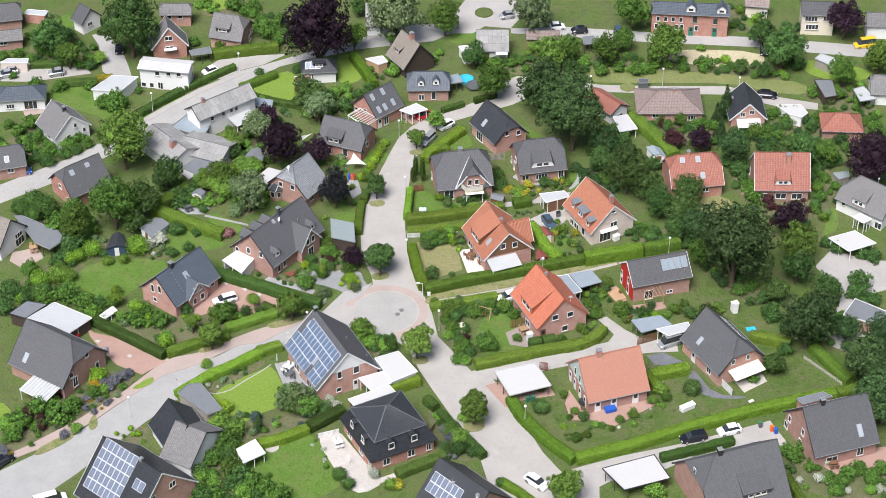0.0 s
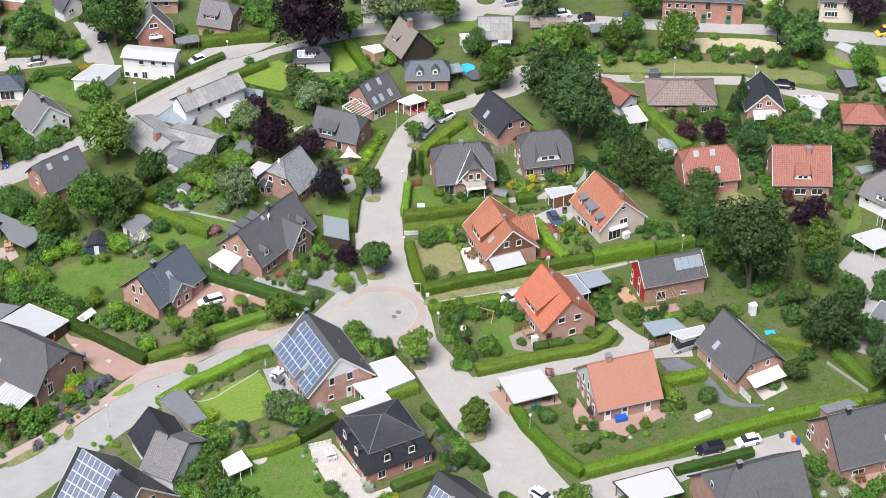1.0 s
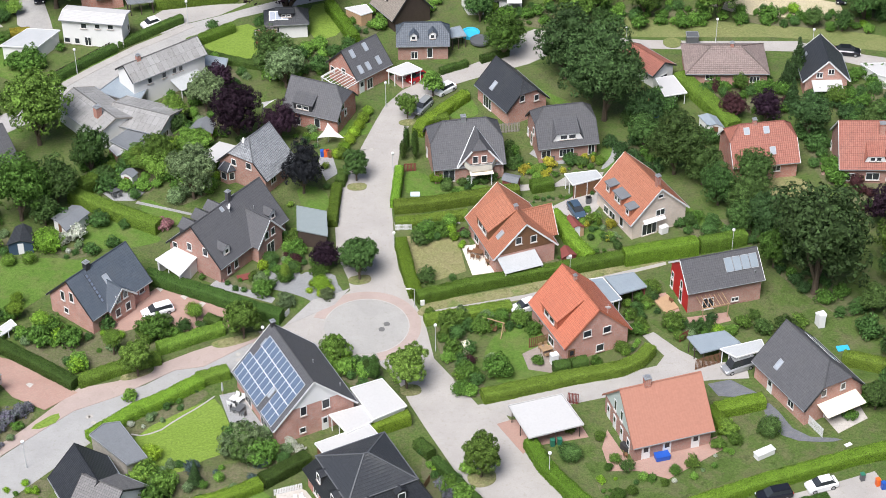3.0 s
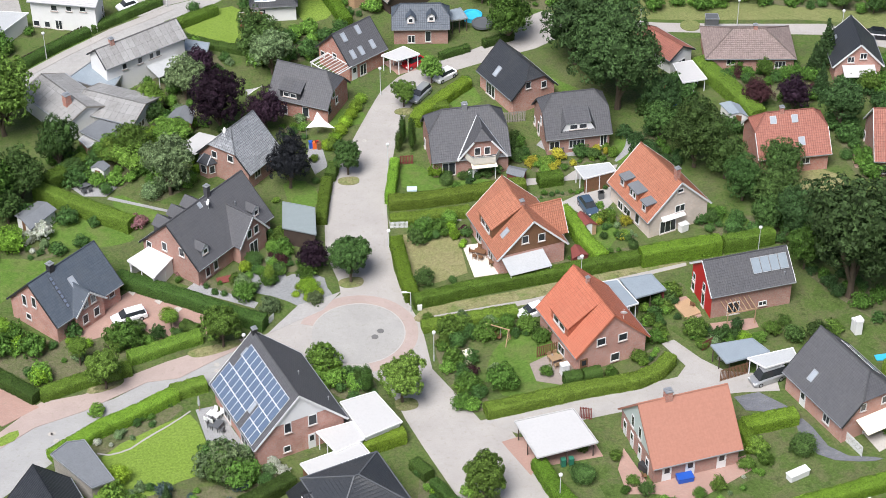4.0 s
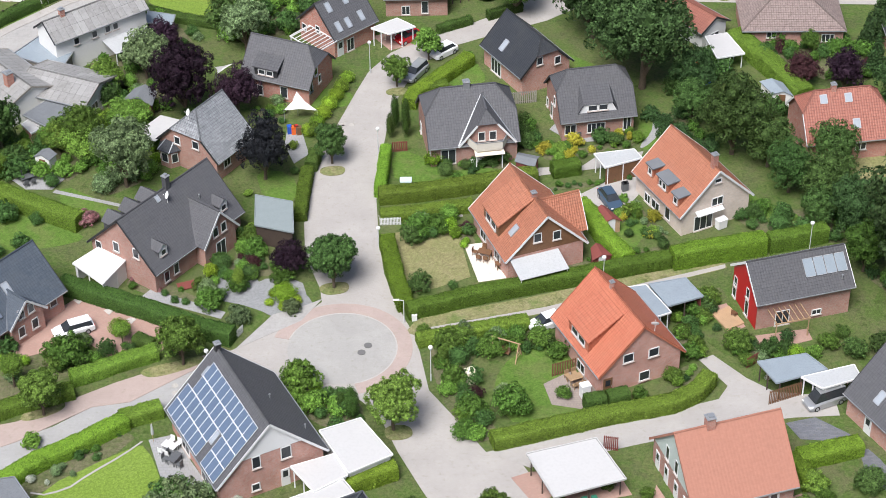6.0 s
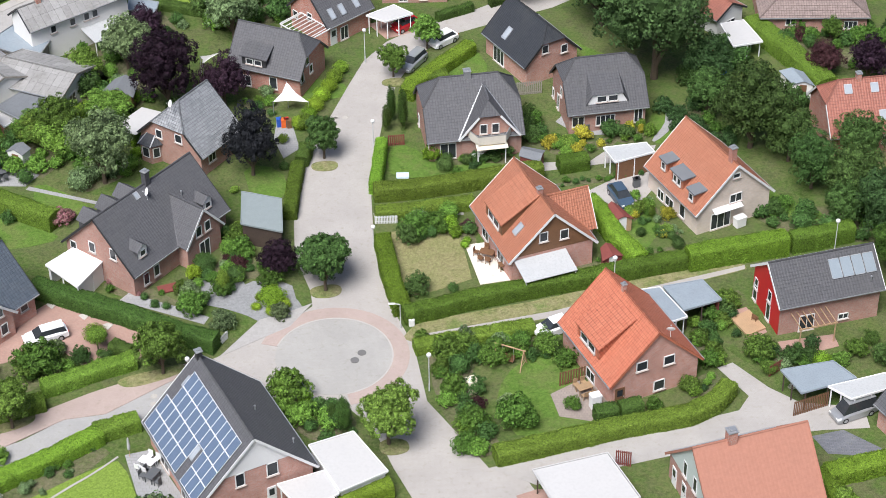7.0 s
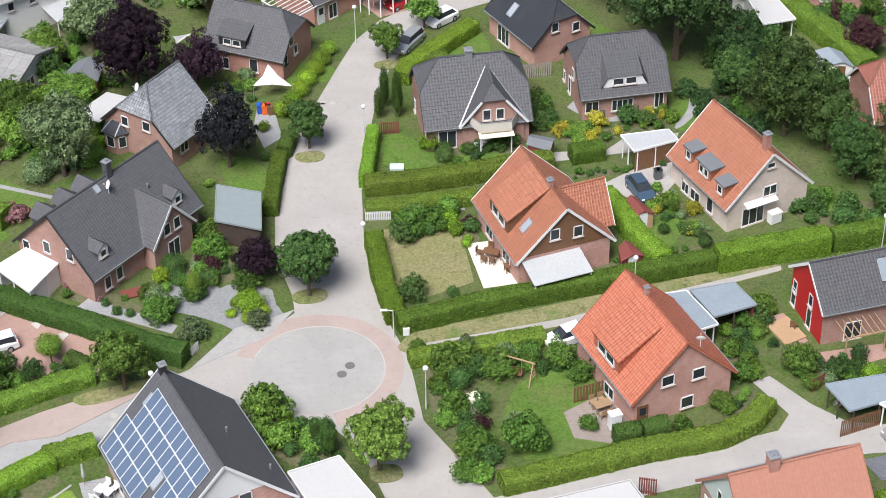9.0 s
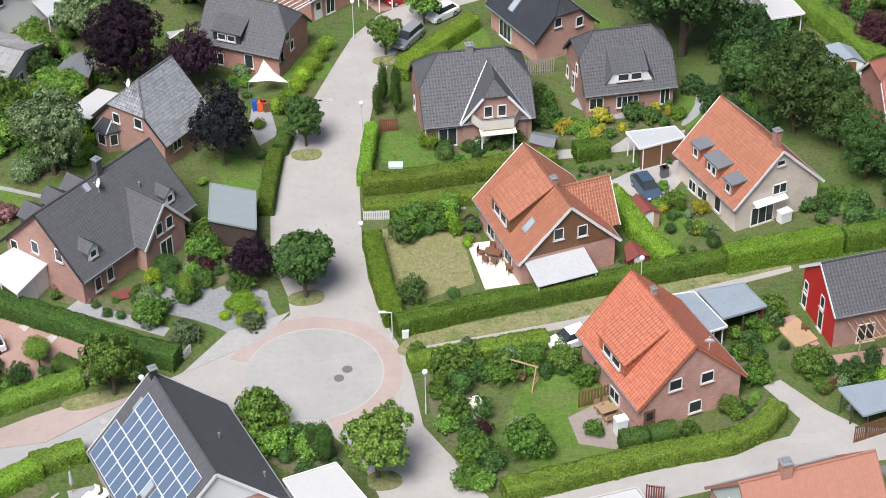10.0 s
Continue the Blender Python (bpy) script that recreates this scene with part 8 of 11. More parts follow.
flat_roof("white flat-roofed carport on brown timber posts", [(8.01, -34.65), (14.77, -32.54), (17.23, -38.2), (10.36, -40.64)], 2.50, MAT["roof_white"], MAT["roof_white"], True, name="carport", category="carport")
flat_roof("white flat-roofed carport beside a drive", [(24.29, -57.79), (32.69, -54.73), (34.75, -60.04), (27.38, -62.65)], 2.50, MAT["roof_white"], MAT["dark"], True, name="carport", category="carport")
flat_roof("white flat-roofed garage beside a hedge", [(-11.85, -31.32), (-7.9, -29.55), (-4.69, -34.75), (-8.8, -37.27)], 2.60, MAT["roof_white"], MAT["white"], False, MAT["render_white"], name="garage", category="garage")
flat_roof("white flat porch roof beside a house", [(-14.37, -36.19), (-10.28, -34.49), (-8.9, -37.43), (-11.98, -39.61)], 2.50, MAT["roof_white"], MAT["white"], True, name="porch", category="porch")
flat_roof("white flat-roofed shed between two houses", [(-15.91, -41.28), (-9.32, -37.84), (-8.23, -39.61), (-14.75, -43.14)], 2.40, MAT["roof_white"], MAT["white"], False, MAT["wood_brown"], name="shed", category="shed")
flat_roof("grey metal-roofed carport on dark posts", [(31.58, -21.46), (36.61, -20.26), (38.41, -22.68), (33.06, -24.72)], 2.40, MAT["roof_steel"], MAT["roof_steel"], True, name="carport", category="carport")
flat_roof("pale metal-roofed carport with a parked van", [(35.6, -23.84), (41.17, -22.02), (41.56, -24.01), (37.51, -25.6)], 2.40, MAT["roof_light"], MAT["white"], True, name="carport", category="carport")
flat_roof("pale flat-roofed carport with white edge", [(18.69, -9.72), (21.38, -9.2), (23.64, -13.79), (21.58, -14.72)], 2.60, MAT["roof_steel"], MAT["white"], True, name="carport", category="carport")
flat_roof("grey metal-roofed carport with dark red timber", [(21.71, -9.1), (25.63, -8.09), (27.18, -11.21), (23.41, -12.8)], 2.60, MAT["roof_steel"], MAT["roof_steel"], True, MAT["rust_red"], name="carport", category="carport", walls=(1, 2))
flat_roof("white-roofed carport with brown timber wall", [(17.4, 14.9), (22.06, 15.79), (22.84, 14.01), (18.49, 12.16)], 2.50, MAT["roof_light"], MAT["white"], True, MAT["wood_brown"], name="carport", category="carport", walls=(0, 1))
flat_roof("white-roofed carport with a red car", [(-8.66, 42.56), (-5.44, 44.91), (-3.15, 42.83), (-6.36, 41.14)], 2.50, MAT["roof_white"], MAT["white"], True, name="carport", category="carport")
flat_roof("dark garage with a green-grey flat roof", [(-20.64, 7.26), (-16.43, 5.92), (-16, 0.23), (-20.31, 1.68)], 2.70, MAT["roof_green"], MAT["roof_green"], False, MAT["wood_dark"], name="garage", category="garage")
flat_roof("white fabric party tent beside a house", [(-39.3, -4.61), (-36.63, -1.49), (-33.29, -3.29), (-35.63, -8.25)], 2.50, MAT["cloth_white"], MAT["white"], True, MAT["cloth_white"], name="tent", category="tent", walls=(0, 1, 2))
flat_roof("pale metal-roofed carport with a red car", [(-71.34, -20.75), (-67.2, -16.26), (-60.17, -20.51), (-64.08, -25.21)], 2.60, MAT["roof_light"], MAT["white"], True, MAT["wood_dark"], name="carport", category="carport", walls=(0, 3))
flat_roof("dark felt-roofed shed beside a carport", [(-74.49, -19.13), (-71.96, -15.79), (-68.35, -16.7), (-71.47, -20.45)], 2.50, MAT["roof_felt"], MAT["dark"], False, MAT["wood_dark"], name="shed", category="shed")
flat_roof("white flat-roofed carport over dark posts", [(68.52, 1.2), (73.51, 3.29), (76.75, -0.38), (71.54, -2.68)], 2.50, MAT["roof_white"], MAT["white"], True, name="carport", category="carport")
flat_roof("small white canopy in front of a house", [(73.87, 7.49), (75.41, 8.66), (77.16, 6.81), (75.54, 5.65)], 2.40, MAT["roof_white"], MAT["white"], True, name="canopy", category="canopy")
flat_roof("low brick garage with pale roof", [(-87.47, 79.65), (-86.8, 81.29), (-82.44, 80.56), (-82.87, 78.75)], 2.20, MAT["roof_light"], MAT["white"], False, MAT["brick_red"], name="garage", category="garage")
flat_roof("long low garage with pale roof", [(-89.25, 60.65), (-88.04, 62.12), (-83.72, 62.12), (-83.71, 60.6)], 2.20, MAT["roof_light"], MAT["white"], False, MAT["brick_beige"], name="garage", category="garage")
flat_roof("grey-roofed carport beside a house", [(-51.61, 64.72), (-47.59, 66.22), (-46.9, 63.85), (-50.96, 62.98)], 2.30, MAT["roof_felt"], MAT["zinc"], True, name="carport", category="carport")
flat_roof("white flat roof between gardens", [(64.75, 44.11), (69.58, 44.28), (70.51, 41.4), (69.13, 39.77), (66.81, 40.99)], 2.30, MAT["roof_white"], MAT["white"], False, MAT["render_white"], name="garage", category="garage")
flat_roof("pale corrugated shed on a lawn", [(74.78, 61.33), (76.28, 63.29), (79.4, 61.1), (77.95, 58.47)], 2.00, MAT["roof_light"], MAT["zinc"], False, MAT["wood_grey"], name="shed", category="shed")
flat_roof("brown-grey shed roof among bushes", [(73.51, 53.31), (77.08, 53.15), (77.12, 47.52), (74.71, 46.83)], 2.20, MAT["roof_felt"], MAT["wood_dark"], False, MAT["wood_dark"], name="shed", category="shed")
flat_roof("dark slate lean-to roof beside a house", [(-78.22, 8.99), (-76.56, 8.78), (-67.05, 2.59), (-70.13, -1.23), (-73.04, 0.73)], 2.50, MAT["roof_felt"], MAT["zinc"], True, name="carport", category="carport")
flat_roof("workshop with ribbed dark roof", [(-49.13, 23.96), (-45.97, 28.18), (-42.91, 26.64), (-46.01, 21.5)], 2.40, MAT["roof_felt"], MAT["zinc"], False, MAT["render_white"], name="workshop", category="workshop")
flat_roof("lean-to workshop with steel-grey roof", [(-52.52, 36.9), (-49.61, 41.5), (-44.92, 37.9), (-45.95, 33.43)], 2.60, MAT["roof_steel"], MAT["zinc"], False, MAT["wood_grey"], name="workshop", category="workshop")
flat_roof("white shed beside the workshops", [(-49.11, 22.66), (-48.2, 23.95), (-46.33, 22.07), (-47.68, 20.76)], 2.00, MAT["roof_white"], MAT["white"], False, MAT["brick_red"], name="shed", category="shed")
flat_roof("grey-brown garage roof with low slope", [(-43.72, -39.73), (-42.18, -37.72), (-40.26, -37.37), (-36.08, -43.87), (-38.4, -45.13)], 2.60, MAT["roof_felt"], MAT["zinc"], False, MAT["wood_grey"], name="garage", category="garage")
flat_roof("white flat-roofed annex beside a house", [(-69.56, 50.07), (-66, 55.23), (-60.73, 54.67), (-63.64, 49.46)], 2.60, MAT["roof_light"], MAT["white"], False, MAT["render_white"], name="annex", category="annex")
flat_roof("white slatted terrace roof on posts", [(32.67, 40.22), (35.46, 41.05), (37.11, 36.22), (33.63, 35.24)], 2.30, MAT["roof_white"], MAT["white"], True, name="carport", category="carport")
flat_roof("white flat-roofed annex of a small house", [(3.03, 66.24), (6.52, 66.68), (6.83, 62.92), (4.16, 62.74)], 2.20, MAT["roof_white"], MAT["white"], False, MAT["render_white"], name="annex", category="annex")
flat_roof("steel-blue glass lean-to beside a house", [(80.66, 49.7), (82.89, 50.7), (84.64, 46.14), (81.32, 45.31)], 2.30, MAT["roof_light"], MAT["zinc"], True, name="carport", category="carport")
flat_roof("blue-grey carport beside a house", [(0.82, 54.94), (2.78, 55.8), (3.8, 52.85), (1.36, 52.19)], 2.30, MAT["roof_steel"], MAT["zinc"], True, name="carport", category="carport")
flat_roof("dark-roofed house annex with white edge", [(67.69, -20.67), (70.38, -16.4), (75.14, -19.86), (73.88, -23.95)], 2.80, MAT["roof_felt"], MAT["white"], False, MAT["brick_dusk"], name="annex", category="annex")
flat_roof("grey flat garage roof behind a house", [(56.79, -41.82), (61.38, -40.15), (62.84, -41.34), (57.67, -43.27)], 2.60, MAT["roof_felt"], MAT["zinc"], False, MAT["brick_dusk"], name="garage", category="garage")
flat_roof("greenish felt-roofed shed among trees", [(72.3, 21.47), (75.3, 22.09), (75.38, 20.42), (73.18, 19.34)], 2.20, MAT["roof_green"], MAT["zinc"], False, MAT["wood_grey"], name="shed", category="shed")
flat_roof("glass greenhouse with metal frame", [(-37.1, 48.02), (-33.49, 46.95), (-33.64, 44.42), (-37.13, 45.26)], 2.00, MAT["roof_steel"], MAT["zinc"], False, MAT["glass"], name="greenhouse", category="greenhouse")
flat_roof("small shed with red roof", [(-29.8, 55.32), (-26.37, 55.63), (-26.27, 53.39), (-29.65, 52.87)], 2.00, MAT["rust_red"], MAT["white"], False, MAT["rust_red"], name="shed", category="shed")
flat_roof("white-roofed garden house behind a hedge", [(-15.76, 61.69), (-12.33, 62.73), (-11.23, 60.49), (-13.05, 59.45)], 2.20, MAT["roof_white"], MAT["white"], False, MAT["wood_light"], name="garden_house", category="garden house")
flat_roof("grey-roofed shelter beside the road", [(28.3, 69.62), (30.91, 70.16), (30.95, 67.13), (28.59, 66.69)], 2.20, MAT["roof_felt"], MAT["zinc"], True, name="carport", category="carport")
flat_roof("small green-grey shelter beside a street", [(38.74, 54.52), (40.59, 54.52), (40.68, 53.01), (38.72, 53.01)], 1.80, MAT["plastic_grey"], MAT["zinc"], False, MAT["plastic_grey"], name="shelter", category="shelter")
flat_roof("white gazebo with open sides", [(-33.21, -52.81), (-30.41, -50.53), (-28.57, -53.71), (-31.89, -55.96)], 2.20, MAT["cloth_white"], MAT["white"], True, name="gazebo", category="gazebo")
flat_roof("white canopy beside a garden wall", [(-59.33, -18.23), (-57.37, -15.69), (-56.43, -16.9), (-58.31, -19.13)], 1.20, MAT["roof_white"], MAT["white"], True, name="cold_frame", category="frame")
small_shed("small white garden shed with dark roof", [(-46.71, 15.96), (-44.75, 15.12), (-44.04, 16.46), (-45.86, 17.47)], 2.00, "roof_felt", "render_white", 0.50, "garden_shed")
small_shed("small playhouse with a maroon roof", [(17.72, 2.79), (19.82, 3.3), (18.25, 5.86), (17.11, 5.44)], 1.60, "rust_red", "wood_light", 0.50, "playhouse")
small_shed("small shed with a maroon roof", [(16.16, -3.79), (18.34, -2.93), (17.21, -0.9), (16.07, -1.58)], 1.60, "rust_red", "rust_red", 0.40, "garden_shed")
small_shed("black-roofed shed with a red side", [(8.37, 14.76), (8.89, 16.52), (11.28, 15.68), (10.62, 13.55)], 1.60, "roof_felt", "rust_red", 0.35, "garden_shed")
small_shed("dark-roofed timber garden house", [(-37.97, 27.32), (-34.16, 26.19), (-33.94, 29.35), (-36.7, 30.05)], 2.00, "roof_felt", "wood_brown", 0.80, "garden_house")
small_shed("dark blue summerhouse with white trim", [(-60.41, -0.59), (-56.64, -0.03), (-57.47, 3.62), (-59.82, 3.85)], 1.90, "roof_dark", "car_blue", 0.60, "summerhouse")
small_shed("pale shed with grey roof", [(-55.11, 5.64), (-52.56, 2.52), (-49.78, 6.97), (-52.51, 8.82)], 1.90, "roof_felt", "render_white", 0.50, "garden_shed")
small_shed("grey garden shed behind trees", [(39.45, 27.75), (41.9, 27.28), (40.97, 30.29), (38.23, 30.56)], 1.90, "roof_steel", "render_white", 0.50, "garden_shed")
lamp_post(-1.12, -21.21, 4.4)
lamp_post(-8.66, 36.15, 4.4)
lamp_post(-7.32, 19.32, 3.2)
lamp_post(-3.94, -12.00, 3.2, "short street lamp with a flat arm head", True)
lamp_post(12.67, -45.36, 4.4)
lamp_post(17.12, -6.82, 4.4)
lamp_post(39.82, -1.13, 4.4)
lamp_post(-51.21, -42.90, 4.4)
lamp_post(-23.46, -21.46, 4.4)
lamp_post(28.99, 51.45, 4.4)
lamp_post(43.51, 53.99, 4.4)
lamp_post(58.30, 50.75, 4.4)
lamp_post(-41.12, 60.30, 4.4)
lamp_post(-57.10, 46.02, 4.4)
lamp_post(-6.86, 1.01, 2.6)
lamp_post(79.70, 15.83, 5.0)
car("white compact car on the street", 14.03, -58.73, -43.4, MAT["car_white"], 4.20)
car("black estate car on a paved drive", 39.57, -48.65, -166.0, MAT["car_black"], 4.40, True)
car("white car half hidden by a shrub", 45.50, -47.01, -162.6, MAT["car_white"], 3.90)
car("white estate car on a brick drive", -38.28, -13.19, -155.9, MAT["car_white"], 4.30, True)
car("dark blue hatchback on a gravel drive", 18.93, 8.82, -69.8, MAT["car_blue"], 3.90)
car("white car beside a house", 10.91, -12.68, -152.6, MAT["car_white"], 4.00)
car("silver-blue estate car parked by a tree", -3.15, 35.50, -121.6, MAT["car_silver"], 4.20, True)
car("white car parked at the street", 0.33, 40.24, -138.7, MAT["car_white"], 3.60)
car("dark car parked on a street", 63.95, 50.47, -9.4, MAT["car_black"], 4.00)
car("silver car in a parking yard", -88.04, 58.93, -161.8, MAT["car_silver"], 3.40)
car("grey car in a parking yard", -87.33, 60.35, 178.6, MAT["zinc"], 3.40)
car("silver car in a parking yard", -77.89, 59.50, -165.6, MAT["car_silver"], 3.40)
car("dark car on a side road", -66.28, 68.20, -82.4, MAT["car_black"], 3.20)
car("white car on a forecourt", -47.04, 59.85, -147.1, MAT["car_white"], 3.20)
car("red car under a carport", -62.74, -21.57, -108.3, MAT["car_red"], 4.20)
car("red car under a carport", -4.13, 43.69, -141.3, MAT["car_red"], 3.40)
car("grey van under a carport", 37.98, -25.07, -156.7, MAT["zinc"], 4.40, van=True)
car("white car on the through road", 23.63, 76.37, 8.7, MAT["car_white"], 3.20)
car("dark car on the through road", 28.10, 74.79, -174.3, MAT["car_black"], 3.40)
car("pale car in a turning area", 13.28, 80.83, -164.7, MAT["car_silver"], 3.20)
car("yellow truck at the roadside", 86.37, 69.04, -168.2, MAT["car_yellow"], 4.60, van=True)
car("dark van at the edge of a field", 65.47, 66.83, -97.6, MAT["car_black"], 3.60, van=True)
car("dark van beside the road", 36.02, 73.09, -87.4, MAT["car_blue"], 3.20, van=True)
car("black car at the kerb", -70.38, -53.59, 46.9, MAT["car_black"], 4.20)
car("white camper van on a drive", -61.57, -62.43, 22.8, MAT["car_white"], 5.50, van=True)
car("blue covered trailer beside a house", -79.01, 25.48, 11.2, MAT["plastic_blue"], 2.60, van=True)
disc("manhole", "round iron manhole cover in the street", -7.60, -15.70, 0.42, 0.09, "iron")
disc("manhole", "round iron manhole cover in the street", -8.25, -16.80, 0.42, 0.09, "iron")
disc("manhole", "small round drain cover in the paving", -11.63, 24.83, 0.33, 0.03, "stone")
disc("manhole", "small round drain cover in the paving", -10.64, 24.81, 0.33, 0.03, "stone")
disc("manhole", "small round drain cover in the paving", -26.91, -21.67, 0.33, 0.03, "stone")
disc("manhole", "small round drain cover in the paving", -26.81, -22.77, 0.33, 0.03, "stone")
disc("manhole", "small round drain cover in the paving", -44.90, -33.64, 0.33, 0.03, "stone")
disc("manhole", "small round drain cover in the paving", -44.62, -33.56, 0.33, 0.03, "stone")
disc("manhole", "small round drain cover in the paving", -44.10, -34.75, 0.33, 0.03, "stone")
disc("manhole", "small round drain cover in the paving", 23.94, -54.70, 0.33, 0.03, "stone")
disc("manhole", "small round drain cover in the paving", -11.66, 24.61, 0.33, 0.03, "stone")
bin_(-17.83, 23.13, 15, "plastic_blue", "plastic_blue", "blue wheeled waste bin")
bin_(-17.35, 23.00, 15, "plastic_orange", "plastic_orange", "orange wheeled waste bin")
bin_(-17.00, 23.11, 15, "plastic_grey", "plastic_red", "grey waste bin with red lid")
bin_(-16.71, 22.90, 15, "wood_brown", "wood_brown", "brown timber bin box")
bin_(-47.75, -15.77, 15, "plastic_orange", "plastic_orange", "orange waste bin beside a house")
bin_(-47.02, -16.25, 15, "plastic_blue", "plastic_blue", "blue waste bin beside a house")
bin_(-46.37, -16.49, 15, "plastic_grey", "plastic_grey", "grey waste bin beside a house")
bin_(52.38, -46.72, 15, "plastic_orange", "plastic_orange", "orange waste bin by a fence")
bin_(52.95, -47.30, 15, "plastic_blue", "plastic_blue", "blue waste bin by a fence")
bin_(50.67, -45.79, 15, "plastic_grey", "plastic_green", "green waste bin by a fence")
bin_(13.34, -39.41, 15, "plastic_green", "plastic_green", "green rain barrel by a carport")
bin_(14.25, -39.25, 15, "plastic_green", "plastic_green", "green rain barrel by a carport")
bin_(20.65, 11.07, 15, "plastic_grey", "dark", "dark waste bin by a house")
bin_(20.86, 11.20, 15, "plastic_grey", "dark", "dark waste bin by a house")
seating(4.69, -0.93, -20, "wood_brown", 6)
table(6.44, -2.90, 20, "wood_brown", 1.3, 0.8)
seating(13.36, -21.69, 25, "wicker", 4)
seating(-17.27, -49.65, 20, "white", 4)
seating(-26.43, -31.21, -30, "white", 4)
seating(-25.80, -32.86, 60, "plastic_grey", 3)
seating(15.57, 22.45, 10, "plastic_grey", 4)
seating(3.82, 17.26, 10, "white", 4)
seating(61.01, -54.83, 10, "wood_brown", 4)
seating(-73.70, 1.67, 15, "wood_light", 4)
seating(-47.28, 13.82, 30, "plastic_grey", 4)
seating(-81.48, 47.82, 20, "wood_brown", 3)
seat(30.56, -11.46, 140, "wood_brown")
seat(22.24, -41.49, 100, "wood_brown")
seating(49.58, -33.69, 15, "white", 2)
parasol(-28.21, -29.90, 2.4, "roof_light", False)
parasol(-15.30, -54.20, 2.4, "cloth_white", False, "closed white parasol on a terrace")
disc("fountain", "round pale stone fountain basin on a lawn", -27.84, -50.17, 1.15, 0.03, "stone", 0.18)
disc("trampoline", "round garden trampoline with a dark mat", 5.98, 54.15, 1.6, 0.5, "plastic_grey", 0.3)
disc("paddling_pool", "round turquoise paddling pool", 4.51, 56.69, 1.5, 0.05, "turquoise", 0.6)
disc("trampoline", "small blue trampoline on grass", 31.80, 33.75, 1.1, 0.05, "plastic_blue", 0.4)
disc("traffic_island", "round planted island in the paving", 8.55, 82.65, 1.9, 0.05, "soil_garden", 0.25)
disc("traffic_island", "oval grass island in a street", 36.61, 53.99, 1.5, 0.03, "meadow", 0.12)
picket("white picket gate at a drive", (-24.05, -12.75), (-21.45, -14.60), 1.00, "white", 0.16)
picket("white picket gate at a drive", (-21.45, -14.60), (-20.70, -13.30), 1.00, "white", 0.16)
picket("white picket gate at a drive", (-6.79, 5.02), (-4.54, 5.13), 1.00, "white", 0.16)
picket("grey panel fence between plots", (7.51, 28.87), (11.39, 29.42), 1.70, "wood_grey", 0.22)
picket("brown timber fence beside a carport", (32.43, -25.24), (35.73, -23.86), 1.80, "wood_brown", 0.18)
picket("brown timber trellis screen", (11.14, -20.72), (13.46, -19.83), 1.70, "wood_brown", 0.25)
picket("reddish timber screen by a hedge", (-5.63, 19.24), (-3.99, 19.41), 1.40, "rust_red", 0.20)
picket("white slatted screen at a garage", (15.66, -31.47), (16.93, -31.73), 1.80, "rust_red", 0.18)
picket("brown timber fence beside a hedge", (-2.56, -47.17), (-1.85, -45.62), 1.20, "wood_brown", 0.20)
picket("grey garden fence panel", (60.17, -28.90), (65.34, -35.46), 0.70, "stone", 0.40)
picket("reddish brown timber garden gate", (30.90, -19.66), (32.15, -18.65), 1.30, "rust_red", 0.20)
picket("low white garden fence round a terrace", (-20.57, -47.86), (-17.31, -46.76), 1.00, "white", 0.20)
picket("white boarded privacy screen beside a terrace", (44.65, -33.86), (46.96, -38.14), 1.50, "white", 0.14)
picket("dark wire garden fence", (-61.3, 43.9), (-53.0, 53.1), 1.20, "wood_dark", 0.60)
block("utility_box", "white utility cabinet at the path corner", -2.87, -11.66, 10, (0.55, 0.35, 0.8), "white", "utility box")
block("storage_box", "white storage box behind a hedge", 14.25, -23.76, 20, (1.0, 0.8, 1.6), "white", "storage box")
block("oil_tank", "white upright tank in a garden", 49.90, -16.62, 10, (0.9, 0.9, 2.2), "white", "oil tank")
block("hedge_cutter_cover", "covered barbecue under a pale sheet", 2.82, -21.55, 25, (0.9, 0.9, 1.7), "cloth_cream", "cover")
block("cold_frame", "white cold frame on a lawn", 39.31, -41.38, 120, (1.0, 2.6, 0.9), "white", "cold frame")
block("garden_chest", "blue tarpaulin chest on a terrace", 26.72, -41.75, 15, (1.8, 1.1, 0.7), "plastic_blue", "chest")
block("paddling_tray", "pale blue tray on a lawn", -4.05, 13.37, 0, (1.3, 0.9, 0.22), "tray_blue", "tray")
block("barbecue", "covered dark barbecue on a terrace", 22.33, -40.19, -50, (1.3, 0.7, 0.9), "dark", "barbecue")
block("clothes_cover", "white garden swing cover", 30.86, 4.05, 30, (1.2, 0.8, 1.2), "cloth_white", "cover")
block("slab", "white stone slab on a lawn", 49.97, -39.54, 30, (0.9, 0.5, 0.1), "white", "slab")
block("patch", "pale repair patch in the street", 7.80, -51.39, 35, (0.5, 1.3, 0.05), "kerb", "patch")
block("raised_bed", "red paved flower bed", -27.20, -5.54, 20, (2.0, 1.2, 0.15), "rust_red", "bed")
sail((-17.05, 26.94, 3.4), (-18.54, 25.26, 1.9), (-14.68, 25.90, 1.4), "white triangular shade sail over a lawn")
sail((-27.35, 33.73, 2.6), (-25.28, 35.47, 2.0), (-27.10, 33.39, 1.8), "white shade sail beside a tree")
swing(6.53, -17.50, -25)
mansard("brick house with black mansard roof and white dormers", -9.3, -48.6, 27.0, 11.8, 11.8, 2.6, 5.3, 7.6, 1.55)
pergola(35.65, -13.87, 16, 3.6, 2.6)
slab("deck", [(28.25, -11.16), (30.19, -9.86), (31.47, -12.7), (29.56, -13.81)], 0.22, MAT["wood_light"], "pale timber deck beside a red gable", "deck", "structure", 0.25)
